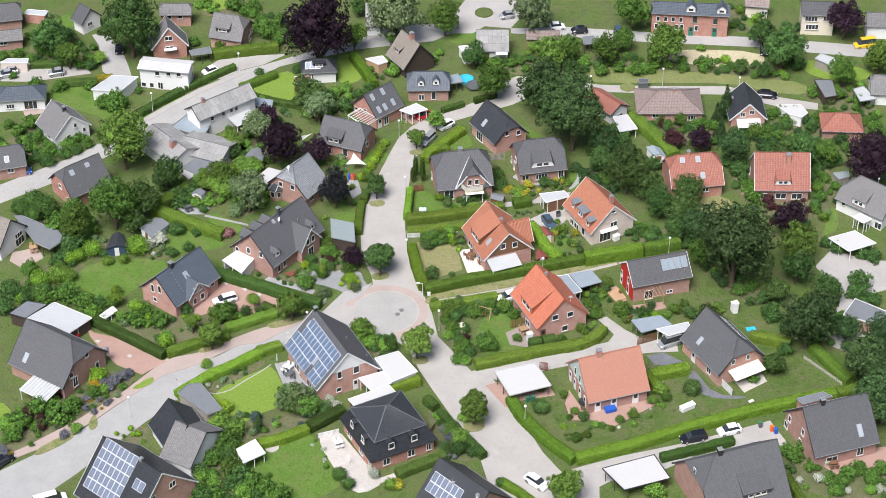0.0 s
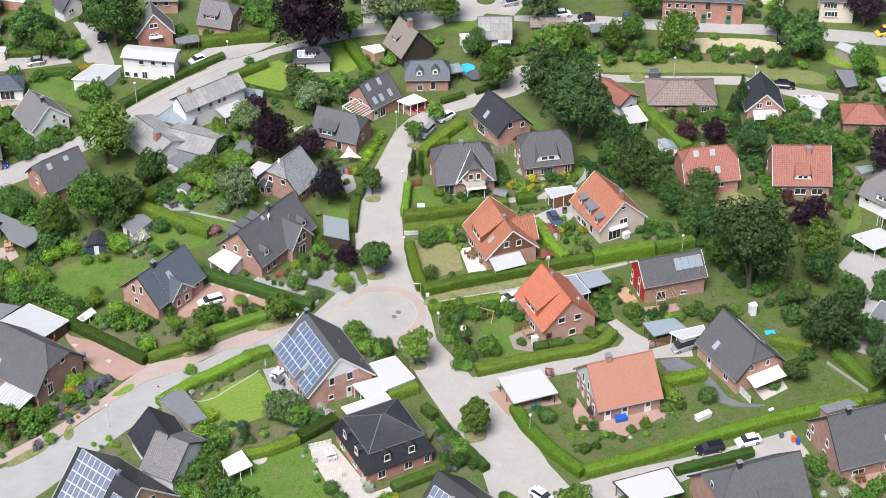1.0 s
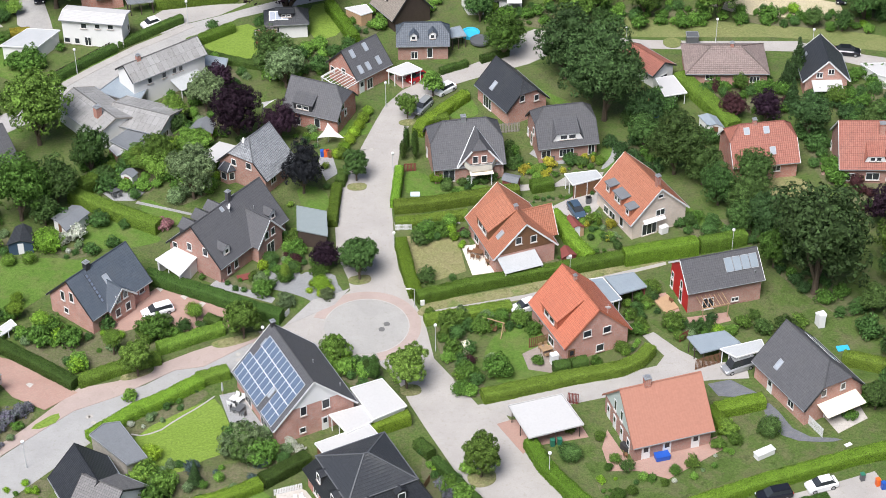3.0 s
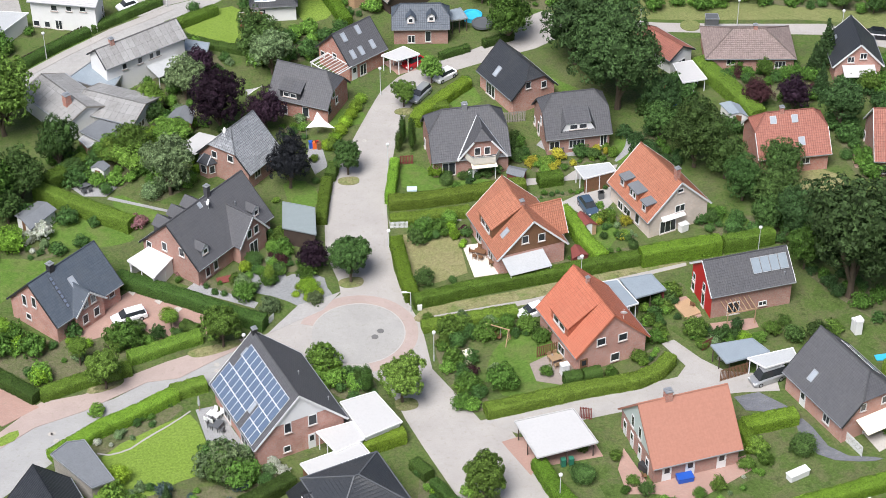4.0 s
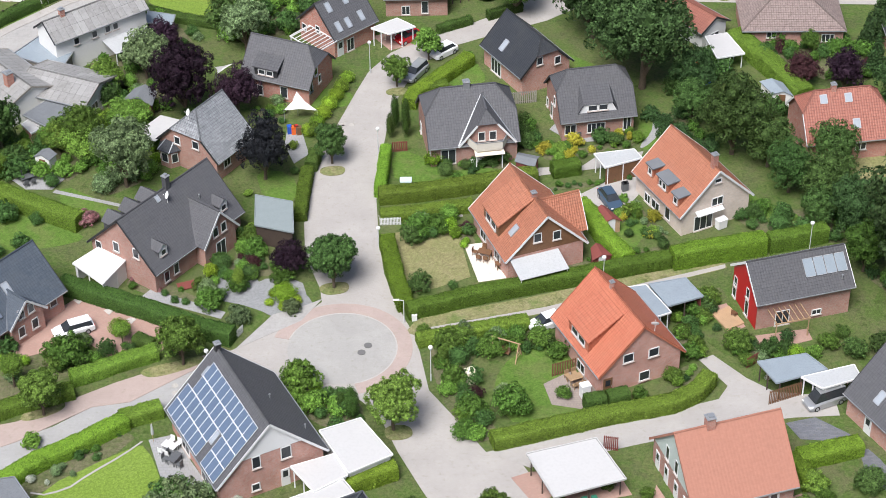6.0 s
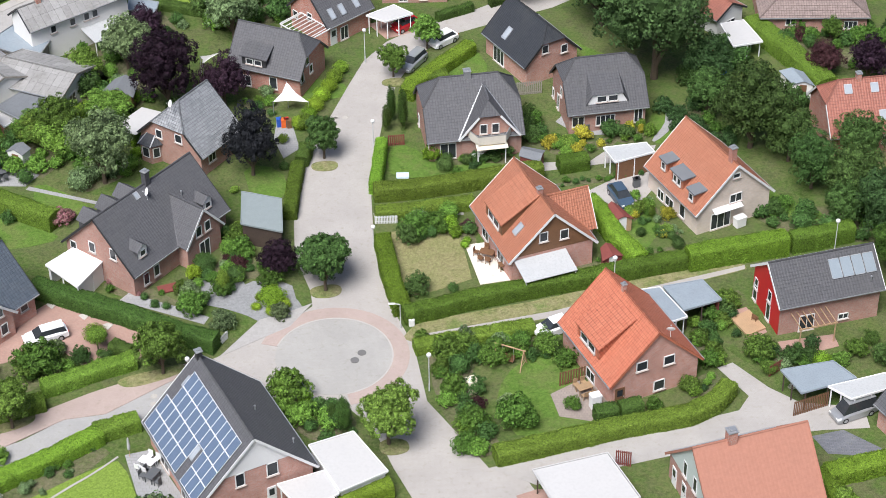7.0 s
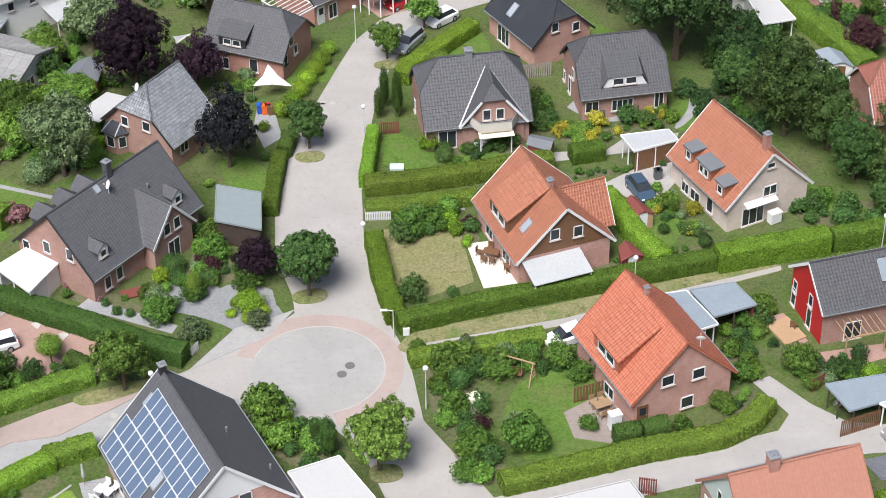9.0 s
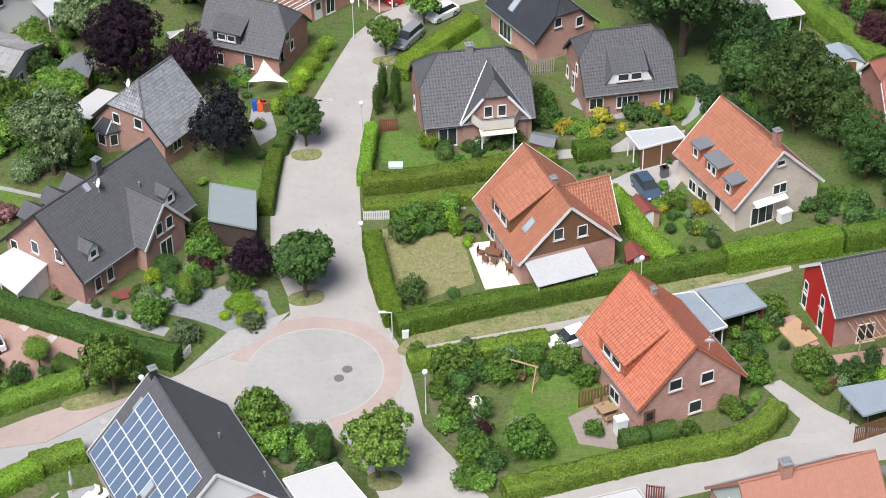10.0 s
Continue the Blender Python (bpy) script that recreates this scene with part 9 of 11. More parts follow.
block("storage_cabinet", "white garden storage cabinet on a lawn", 49.86, -16.16, 20, (1.2, 0.9, 1.9), "white", "cabinet")
block("tarpaulin", "folded turquoise tarpaulin on the grass", 52.13, -21.20, 10, (1.6, 1.0, 0.15), "turquoise", "tarpaulin")
block("play_slide", "small red plastic garden slide on a lawn", 32.06, 36.68, 70, (0.6, 1.6, 1.1), "plastic_red", "slide")

# ---------- hedges ----------
hedge("green clipped hedge along a garden edge", [(-3.63, -11), (-0.48, -9.97), (2.8, -8.71), (10.84, -6.4), (15.62, -5.21), (19.49, -3.92), (24.59, -2.56)], 1.50, 1.70, "hedge_mid")
hedge("tall bright green laurel hedge", [(24.77, -2.79), (27.7, -1.99), (31.13, -1.13), (35.07, -0.19)], 1.90, 2.30, "hedge_bright")
hedge("green clipped hedge along a garden edge", [(35.48, -0.1), (38.45, 0.63), (42.01, 1.81)], 1.60, 2.10, "hedge_mid")
hedge("bright green clipped hedge along a garden edge", [(-5.98, 1.47), (-5.36, -2.28), (-4.7, -6.09), (-3.74, -10.18)], 1.70, 1.50, "hedge_bright")
hedge("green clipped hedge along a garden edge", [(-7.01, 9.47), (-3.35, 9.89), (1.62, 10.96), (6.63, 12.21), (10.82, 13.31)], 1.70, 1.70, "hedge_mid")
hedge("bright green clipped hedge along a garden edge", [(-6.39, 18.4), (-6.68, 14.08), (-6.92, 10.13)], 1.20, 1.70, "hedge_bright")
hedge("green clipped hedge along a garden edge", [(-6.77, 5.9), (-3.34, 6.4), (3.46, 7.82)], 1.40, 1.30, "hedge_mid")
hedge("bright green clipped hedge along a garden edge", [(15.44, 7.28), (16.66, 4.65), (18.11, 0.65), (20.12, -2.88)], 1.70, 1.90, "hedge_bright")
hedge("green clipped hedge along a garden edge", [(-2.57, -15.51), (3.64, -13.92), (8.97, -12.59)], 1.50, 1.20, "hedge_mid")
hedge("green clipped hedge along a garden edge", [(4.83, -30.97), (9.88, -29.39), (16.56, -27.24), (22.84, -25.71), (25.43, -23.97), (26.84, -21.78)], 1.70, 1.50, "hedge_mid")
hedge("dark green clipped hedge along a garden edge", [(14.1, -25.67), (16.16, -25.18)], 1.30, 1.60, "hedge_dark")
hedge("dark green clipped hedge along a garden edge", [(16.38, -25.16), (18.5, -24.54)], 1.30, 1.70, "hedge_dark")
hedge("dark green clipped hedge along a garden edge", [(-40.44, -6.03), (-36.04, -8.11), (-31.14, -10.4), (-26.28, -13.02), (-21.54, -15.03)], 1.70, 1.80, "hedge_dark")
hedge("dark green clipped hedge along a garden edge", [(-31.59, -14.85), (-29.65, -16.01)], 1.30, 1.20, "hedge_dark")
hedge("green clipped hedge along a garden edge", [(-37.36, -21.19), (-34.77, -19.89), (-32.21, -18.49), (-29.17, -17.09)], 1.60, 1.40, "hedge_mid")
hedge("dark green clipped hedge along a garden edge", [(-14.5, 18.25), (-14.99, 15.4)], 1.40, 1.30, "hedge_dark")
hedge("green clipped hedge along a garden edge", [(-15.33, 14.94), (-15.56, 10.72), (-15.69, 5.8)], 1.40, 1.20, "hedge_mid")
hedge("green clipped hedge along a garden edge", [(12.62, 14.26), (15.78, 15.06)], 1.70, 1.60, "hedge_mid")
hedge("bright green clipped hedge along a garden edge", [(-3.85, 28.1), (-3.18, 30.14), (-1.33, 32.27), (1.09, 35.39), (3.55, 38.27)], 1.70, 1.50, "hedge_bright")
hedge("green clipped hedge along a garden edge", [(-2.6, 31.21), (0.79, 32.09)], 1.30, 1.40, "hedge_mid")
hedge("bright green clipped hedge along a garden edge", [(-9.29, -37.18), (-4.48, -34.91)], 1.50, 1.80, "hedge_bright")
hedge("bright green clipped hedge along a garden edge", [(10.54, -39.56), (12.25, -43.84), (15.73, -49.02), (20.26, -54.05)], 1.70, 1.60, "hedge_bright")
hedge("bright green clipped hedge along a garden edge", [(20.45, -53.8), (29.54, -50.75), (36.83, -47.47), (50.05, -42.49), (63.95, -38.38)], 1.70, 1.60, "hedge_bright")
hedge("green clipped hedge along a garden edge", [(64, -38.99), (71.71, -36.52)], 1.70, 1.90, "hedge_mid")
hedge("bright green clipped hedge along a garden edge", [(34.15, -33.9), (40.35, -32.02)], 1.90, 1.60, "hedge_bright")
hedge("bright green clipped hedge along a garden edge", [(33.83, -33.52), (34.78, -37.51)], 1.50, 1.50, "hedge_bright")
hedge("green clipped hedge along a garden edge", [(61.82, -26.88), (64.46, -31.48), (66.74, -35.47)], 1.80, 1.50, "hedge_mid")
hedge("green clipped hedge along a garden edge", [(51.66, -23.9), (58.11, -26.06)], 1.50, 1.80, "hedge_mid")
hedge("bright green clipped hedge along a garden edge", [(-44.08, -38.24), (-39.05, -33.46), (-35.87, -31.32), (-31.12, -27.59)], 1.70, 1.50, "hedge_bright")
hedge("green clipped hedge along a garden edge", [(-31.6, -27.45), (-27.85, -25.78)], 1.70, 1.50, "hedge_mid")
hedge("bright green clipped hedge along a garden edge", [(-29.81, -50.04), (-25.75, -48.57), (-22.31, -46.5)], 1.50, 1.40, "hedge_bright")
hedge("green clipped hedge along a garden edge", [(-33.28, -51.38), (-29.84, -49.84)], 1.30, 1.20, "hedge_mid")
hedge("dark green clipped hedge along a garden edge", [(-22.14, -46.2), (-16.8, -42.03)], 1.70, 1.60, "hedge_dark")
hedge("dark green clipped hedge along a garden edge", [(-1.12, -42.7), (2.37, -47.89), (5.97, -52.95)], 1.20, 1.50, "hedge_dark")
hedge("dark green clipped hedge along a garden edge", [(-3.3, -39.35), (-1.66, -41.56)], 1.40, 1.40, "hedge_dark")
hedge("bright green clipped hedge along a garden edge", [(8.43, -58.71), (11.01, -60.83), (13.98, -64.25)], 1.30, 1.20, "hedge_bright")
hedge("dark green clipped hedge along a garden edge", [(-60.22, -19.0), (-53.4, -23.7), (-47.2, -28.1)], 1.60, 1.50, "hedge_dark")
hedge("green clipped hedge along a garden edge", [(-46.9, -27.7), (-42.33, -25.2), (-36.94, -23.0)], 1.60, 1.40, "hedge_mid")
hedge("green clipped hedge along a garden edge", [(-53.3, 12.6), (-46.3, 8.3), (-39.9, 4.8)], 1.90, 2.00, "hedge_mid")
hedge("green clipped hedge along a garden edge", [(36.63, 42.59), (40.46, 35.51), (43.58, 28.84)], 2.40, 2.00, "hedge_mid")
hedge("dark green clipped hedge along a garden edge", [(-60.4, 43.4), (-56.1, 48.4), (-51.9, 52.6)], 1.30, 1.30, "hedge_dark")
hedge("dark green clipped hedge along a garden edge", [(-51.5, 53.3), (-46.6, 57.6), (-42.2, 61.3)], 1.20, 1.30, "hedge_dark")
hedge("green clipped hedge along a garden edge", [(-40.34, 53.38), (-33.69, 58.51)], 1.50, 1.40, "hedge_mid")
hedge("dark green clipped hedge along a garden edge", [(-37.8, 50.83), (-33.23, 48.7), (-28.74, 47.2), (-26.51, 48.48)], 1.20, 1.10, "hedge_dark")
hedge("bright green clipped hedge along a garden edge", [(-18.42, 64.95), (-16.05, 59.62), (-13.92, 54.06)], 1.70, 1.80, "hedge_bright")
hedge("green clipped hedge along a garden edge", [(-46.85, 65.6), (-40.4, 66.9), (-33.8, 68.2)], 1.80, 2.00, "hedge_mid")
hedge("dark green clipped hedge along a garden edge", [(-75.91, 55.32), (-69.21, 56.35)], 1.40, 1.20, "hedge_dark")
hedge("bright golden-yellow clipped hedge along a garden edge", [(-69.31, 56.99), (-66.29, 57.63)], 1.40, 1.20, "leaf_yellow")
hedge("dark green clipped hedge along a garden edge", [(-0.41, 45.3), (3.87, 47.63)], 0.90, 1.10, "hedge_dark")
hedge("dark green clipped hedge along a garden edge", [(5.96, 48.56), (10.39, 50.7)], 0.90, 1.20, "hedge_dark")
hedge("dark green clipped hedge along a garden edge", [(-83.58, 62.31), (-77.25, 62.62)], 1.40, 1.30, "hedge_dark")
hedge("dark green clipped hedge along a garden edge", [(-7.83, -57.05), (-0.32, -52.84)], 1.50, 1.40, "hedge_dark")
hedge("dark green clipped hedge along a garden edge", [(33.9, -53.5), (45.9, -49.5)], 1.30, 1.30, "hedge_dark")
hedge("green clipped hedge along a garden edge", [(53.27, -57.82), (54.93, -63.29)], 1.20, 1.20, "hedge_mid")
hedge("green clipped hedge along a garden edge", [(-83.88, 25.1), (-75.18, 31.27)], 1.00, 1.00, "hedge_mid")
hedge("tall shaggy green hedge behind a small terrace", [(-52.4, 13.6), (-50.0, 16.2), (-47.7, 18.8)], 2.0, 2.3, "hedge_mid", leaf=0.09)
hedge("broad rounded bright green hedge beside a garden house", [(-41.4, 21.9), (-39.8, 23.8), (-38.5, 25.0)], 2.8, 2.0, "hedge_bright", leaf=0.08)

# ---------- trees ----------
plant("small_tree", "leaf_street", -4.78, -28.55, 2.78, 1)
plant("small_tree", "leaf_street", 4.41, -44.90, 2.67, 2)
plant("small_tree", "leaf_street", 18.06, -63.45, 2.79, 3)
plant("small_tree", "leaf_street", -26.38, -18.50, 2.55, 4)
plant("small_tree", "leaf_street", -39.49, -25.96, 2.44, 5)
plant("small_tree", "leaf_street", -5.34, 33.09, 1.74, 6)
plant("small_tree", "leaf_street", -1.50, 39.08, 1.89, 7)
plant("small_tree", "leaf_dark", -11.46, -6.10, 2.66, 8)
plant("small_tree", "leaf_dark", -12.58, 16.93, 2.14, 9)
plant("wide_tree", "leaf_purple", -30.48, 27.44, 4.05, 10)
plant("wide_tree", "leaf_purple", -25.10, 62.00, 7.20, 11)
plant("wide_tree", "leaf_purple", 78.56, 19.47, 5.09, 12)
plant("tree", "leaf_purple", -24.16, 27.52, 2.88, 13)
plant("tree", "leaf_purple", -34.20, 39.85, 2.41, 14)
plant("tree", "leaf_purple", 61.90, 5.12, 3.38, 15)
plant("tree", "leaf_purple", 82.23, 71.90, 4.14, 16)
plant("tree", "leaf_purple", 48.56, 31.16, 2.48, 17)
plant("tree", "leaf_black", -20.10, 14.00, 3.30, 18, 1.15)
plant("tree", "leaf_purple", -16.25, -3.30, 2.25, 19, 0.80)
plant("tree", "leaf_bronze", 43.82, 32.74, 2.29, 20, 0.80)
plant("wide_tree", "leaf_dark", -63.28, 65.82, 6.50, 21)
plant("wide_tree", "leaf_deep", 24.35, 32.36, 6.89, 22)
plant("wide_tree", "leaf_deep", 19.14, 43.91, 5.28, 23)
plant("wide_tree", "leaf_deep", 50.00, -9.60, 7.30, 24)
plant("wide_tree", "leaf_mid", -66.20, 4.20, 3.20, 25)
plant("wide_tree", "leaf_dark", -55.10, 11.40, 3.60, 26)
plant("wide_tree", "leaf_dark", 68.01, 59.73, 4.49, 29)
plant("wide_tree", "leaf_mid", -60.00, 26.60, 5.40, 30)
plant("wide_tree", "leaf_mid", -59.80, 7.80, 4.90, 31)
plant("wide_tree", "leaf_deep", 60.60, -26.20, 5.00, 32)
plant("wide_tree", "leaf_dark", 67.47, 26.47, 3.2, 33)
plant("wide_tree", "leaf_mid", 71.74, 26.67, 2.7, 34)
plant("wide_tree", "leaf_dark", 33.60, 18.20, 4.60, 36)
plant("tree", "leaf_dark", 29.60, 24.40, 2.70, 37)
plant("tree", "leaf_dark", 37.40, 15.60, 3.00, 57)
plant("wide_tree", "leaf_dark", 39.20, 10.60, 3.10, 28)
plant("tree", "leaf_dark", 43.00, 7.50, 3.20, 70)
plant("tree", "leaf_dark", 41.40, 3.90, 2.30, 72)
plant("tree", "leaf_dark", 45.80, 3.20, 2.70, 74)
plant("wide_tree", "leaf_mid", 9.70, 50.19, 3.62, 35)
plant("wide_tree", "leaf_deep", 50.00, -5.05, 3.61, 38)
plant("wide_tree", "leaf_deep", 72.27, -32.77, 4.82, 39)
plant("wide_tree", "leaf_deep", 70.30, -45.00, 4.30, 40)
plant("wide_tree", "leaf_dark", 64.20, 27.80, 2.6, 41)
plant("wide_tree", "leaf_deep", 54.43, 26.68, 3.38, 42)
plant("wide_tree", "leaf_deep", 45.76, 0.98, 3.90, 43)
plant("wide_tree", "leaf_deep", 69.75, -19.64, 1.16, 44)
plant("tree", "leaf_mid", 62.41, -2.86, 3.56, 45)
plant("tree", "leaf_mid", -41.40, 19.76, 2.81, 46)
plant("tree", "leaf_mid", 44.66, 61.58, 4.11, 47)
plant("tree", "leaf_mid", 21.56, 60.19, 3.41, 48)
plant("tree", "leaf_mid", 25.24, 63.76, 2.74, 49)
plant("tree", "leaf_mid", 32.67, 62.12, 3.01, 50)
plant("tree", "leaf_mid", 36.56, 67.19, 2.48, 51)
plant("tree", "leaf_mid", 0.25, 73.89, 3.60, 52)
plant("tree", "leaf_mid", 78.95, 53.52, 3.05, 53)
plant("tree", "leaf_mid", -18.24, 67.90, 2.76, 54)
plant("tree", "leaf_mid", 87.24, 58.51, 3.39, 55)
plant("tree", "leaf_mid", -75.50, 61.58, 2.70, 56)
plant("tree", "leaf_mid", 59.77, 35.51, 1.68, 58)
plant("tree", "leaf_mid", 45.74, 39.91, 1.33, 59)
plant("tree", "leaf_mid", 38.88, 75.10, 3.89, 60)
plant("tree", "leaf_mid", 45.25, -3.99, 2.83, 61)
plant("tree", "leaf_dark", -79.59, 65.77, 4.04, 62)
plant("tree", "leaf_dark", -51.30, 18.60, 3.00, 63, 1.2)
plant("tree", "leaf_dark", 6.04, 60.94, 2.72, 64)
plant("tree", "leaf_dark", 64.15, 57.20, 1.70, 65)
plant("tree", "leaf_dark", 59.69, 58.40, 1.60, 66)
plant("tree", "leaf_dark", -26.55, 46.00, 3.37, 67)
plant("tree", "leaf_dark", -56.20, 6.60, 2.30, 68)
plant("tree", "leaf_dark", 61.40, -8.78, 3.03, 69)
plant("tree", "leaf_dark", 64.97, 68.43, 3.03, 71)
plant("tree", "leaf_dark", 44.58, 14.56, 2.97, 73)
plant("tree", "leaf_dark", -17.56, 81.46, 1.95, 75)
plant("tree", "leaf_dark", 25.54, 54.95, 2.44, 76)
plant("tree", "leaf_deep", 22.10, 39.66, 4.02, 77)
plant("tree", "leaf_deep", 30.10, 29.37, 3.17, 78)
plant("tree", "leaf_grey", -10.15, 70.47, 6.25, 79)
plant("tree", "leaf_grey", -35.78, 12.78, 3.90, 80)
plant("tree", "leaf_grey", -35.91, 35.21, 3.09, 81)
plant("tree", "leaf_grey", -24.20, 41.65, 3.22, 82)
plant("tree", "leaf_grey", 18.32, 73.46, 4.44, 83)
plant("ball_shrub", "hedge_bright", -11.40, 34.20, 0.95, 84)
plant("ball_shrub", "hedge_bright", -12.02, 32.25, 1.0, 85)
plant("ball_shrub", "leaf_lime", -12.62, 30.31, 0.98, 86)
plant("ball_shrub", "leaf_lime", -13.35, 28.43, 1.02, 87)
plant("ball_shrub", "leaf_lime", -13.98, 26.45, 1.04, 88)
plant("ball_shrub", "leaf_lime", -14.65, 24.55, 0.98, 89)
plant("ball_shrub", "leaf_lime", -15.60, 22.90, 0.95, 90)
plant("wide_tree", "leaf_deep", 69.31, -36.35, 4.57, 91)
plant("wide_tree", "leaf_deep", 69.46, -44.91, 4.52, 92)
plant("conifer", "leaf_deep", 54.81, 42.83, 2.04, 93)
plant("conifer", "leaf_deep", 52.79, 40.36, 1.44, 94)
plant("conifer", "leaf_deep", 52.92, 34.65, 1.54, 95)
plant("conifer", "leaf_deep", -30.21, -46.10, 1.04, 96)
plant("tree", "leaf_light", -43.90, 19.90, 2.50, 97, 0.70)
plant("tree", "leaf_light", -41.35, 18.49, 2.81, 98, 0.70)
plant("tree", "leaf_light", -40.57, 33.08, 2.51, 99, 0.70)
plant("tree", "leaf_light", -69.66, 63.71, 1.63, 100, 0.70)
plant("tree", "leaf_light", 18.46, 67.05, 1.64, 101, 0.70)
plant("tree", "leaf_light", -10.37, 71.09, 1.93, 102, 0.70)

# ---------- shrubs ----------
plant("ball_shrub", "hedge_bright", -33.44, -13.36, 1.17, 108)
plant("ball_shrub", "leaf_lime", -16.68, -7.86, 1.48, 109, 0.80)
plant("ball_shrub", "leaf_lime", -18.21, -8.79, 0.57, 110, 0.80)
plant("ball_shrub", "leaf_lime", -16.62, -9.61, 0.68, 111, 0.80)
plant("ball_shrub", "leaf_lime", -15.45, -8.57, 0.74, 112, 0.80)
plant("ball_shrub", "leaf_lime", -17.91, -7.32, 0.57, 113, 0.80)
plant("shrub", "hedge_mid", -14.70, 22.73, 1.38, 114)
plant("shrub", "hedge_mid", -17.28, 20.08, 0.74, 115)
plant("shrub", "leaf_mid", -2.61, 3.10, 2.00, 116)
plant("shrub", "leaf_mid", -0.42, 3.67, 1.65, 117)
plant("shrub", "leaf_mid", 0.85, -16.65, 1.88, 118)
plant("shrub", "leaf_mid", 1.25, -21.69, 1.63, 119)
plant("shrub", "leaf_mid", 2.96, -26.42, 1.71, 120)
plant("shrub", "leaf_mid", 4.95, -17.02, 1.76, 121)
plant("shrub", "leaf_mid", 2.23, -15.45, 1.55, 122)
plant("shrub", "leaf_mid", 6.94, -26.10, 2.25, 123)
plant("shrub", "leaf_mid", 2.03, -29.47, 1.37, 124)
plant("shrub", "leaf_mid", 4.27, -27.04, 0.96, 125)
plant("shrub", "leaf_mid", 10.02, -15.59, 1.55, 126)
plant("shrub", "leaf_mid", 7.49, -16.01, 1.10, 127)
plant("shrub", "leaf_mid", 11.76, -17.60, 1.32, 128)
plant("shrub", "leaf_mid", 12.14, -23.89, 0.97, 129)
plant("shrub", "leaf_mid", 14.65, -18.86, 0.98, 130)
plant("shrub", "leaf_mid", 19.70, -24.02, 0.97, 131)
plant("shrub", "leaf_mid", 23.25, -21.51, 1.19, 132)
plant("shrub", "leaf_mid", 25.38, -17.84, 1.32, 133)
plant("shrub", "leaf_mid", 25.98, -16.34, 1.10, 134)
plant("shrub", "leaf_mid", 30.25, -16.77, 1.76, 135)
plant("shrub", "leaf_mid", 28.06, -9.03, 1.47, 136)
plant("shrub", "leaf_mid", 27.32, -12.04, 1.01, 137)
plant("shrub", "leaf_mid", 24.77, -14.56, 1.11, 138)
plant("shrub", "leaf_mid", -1.89, -13.54, 0.78, 139)
plant("shrub", "leaf_mid", -0.08, -18.65, 1.10, 140)
plant("shrub", "leaf_mid", -24.56, -9.29, 1.70, 141)
plant("shrub", "leaf_mid", -21.73, -6.20, 1.37, 142)
plant("shrub", "leaf_mid", -17.06, -4.85, 1.49, 143)
plant("shrub", "leaf_mid", -24.18, -1.79, 1.04, 144)
plant("shrub", "leaf_mid", -20.44, -4.15, 1.04, 145)
plant("shrub", "leaf_mid", -20.18, -0.21, 1.52, 146)
plant("shrub", "leaf_mid", -20.81, 2.22, 1.41, 147)
plant("shrub", "leaf_mid", -19.67, 3.52, 1.18, 148)
plant("shrub", "leaf_mid", -25.77, -5.93, 1.03, 149)
plant("shrub", "leaf_mid", -22.80, -4.42, 0.92, 150)
plant("shrub", "leaf_dark", -3.34, 1.89, 1.41, 151)
plant("shrub", "leaf_dark", -2.36, -6.62, 1.48, 152)
plant("shrub", "leaf_dark", 1.18, -6.23, 0.68, 153)
plant("shrub", "leaf_dark", 2.99, 3.23, 0.94, 154)
plant("shrub", "leaf_dark", 7.02, 17.17, 1.11, 155)
plant("shrub", "leaf_dark", 9.23, 22.25, 1.37, 156)
plant("shrub", "leaf_dark", 9.92, 20.09, 1.24, 157)
plant("shrub", "leaf_dark", 9.83, 24.73, 1.00, 158)
plant("shrub", "leaf_dark", 5.73, 16.41, 0.98, 159)
plant("shrub", "leaf_dark", 18.68, 20.72, 1.37, 160)
plant("shrub", "leaf_dark", 20.21, 20.41, 1.12, 161)
plant("shrub", "leaf_dark", 4.71, 16.16, 0.73, 162)
plant("shrub", "leaf_dark", 31.11, -15.55, 0.77, 163)
plant("shrub", "leaf_dark", 33.13, -17.63, 1.32, 164)
plant("shrub", "leaf_dark", 35.01, -17.20, 1.10, 165)
plant("shrub", "leaf_dark", 27.47, -10.36, 1.24, 166)
plant("shrub", "leaf_dark", 10.92, -16.01, 0.99, 167)
plant("shrub", "leaf_dark", -14.78, -24.96, 0.75, 168)
plant("shrub", "leaf_dark", -11.26, -23.81, 0.97, 169)
plant("shrub", "leaf_dark", 24.24, 0.99, 0.70, 170)
plant("shrub", "leaf_dark", 34.71, 6.02, 1.30, 171)
plant("shrub", "leaf_dark", 34.24, 3.90, 0.82, 172)
plant("shrub", "leaf_dark", 32.98, 5.67, 0.59, 173)
plant("shrub", "leaf_dark", -21.28, -6.01, 1.03, 174)
plant("shrub", "leaf_dark", -23.52, -7.76, 0.91, 175)
plant("shrub", "leaf_light", 1.52, 2.93, 0.82, 176)
plant("shrub", "leaf_light", -14.19, -22.17, 2.44, 177)
plant("shrub", "leaf_light", -12.96, -25.43, 1.61, 178)
plant("shrub", "leaf_light", -10.29, -26.02, 1.39, 179)
plant("shrub", "leaf_light", -14.79, -24.52, 1.18, 180)
plant("shrub", "leaf_light", 20.50, 6.43, 1.07, 181)
plant("shrub", "leaf_light", 21.52, 6.89, 0.95, 182)
plant("shrub", "leaf_light", 20.45, 9.11, 0.72, 183)
plant("shrub", "leaf_light", 19.48, 5.79, 0.83, 184)
plant("shrub", "leaf_light", 23.18, 2.91, 0.82, 185)
plant("shrub", "leaf_light", 13.64, 17.20, 0.86, 186)
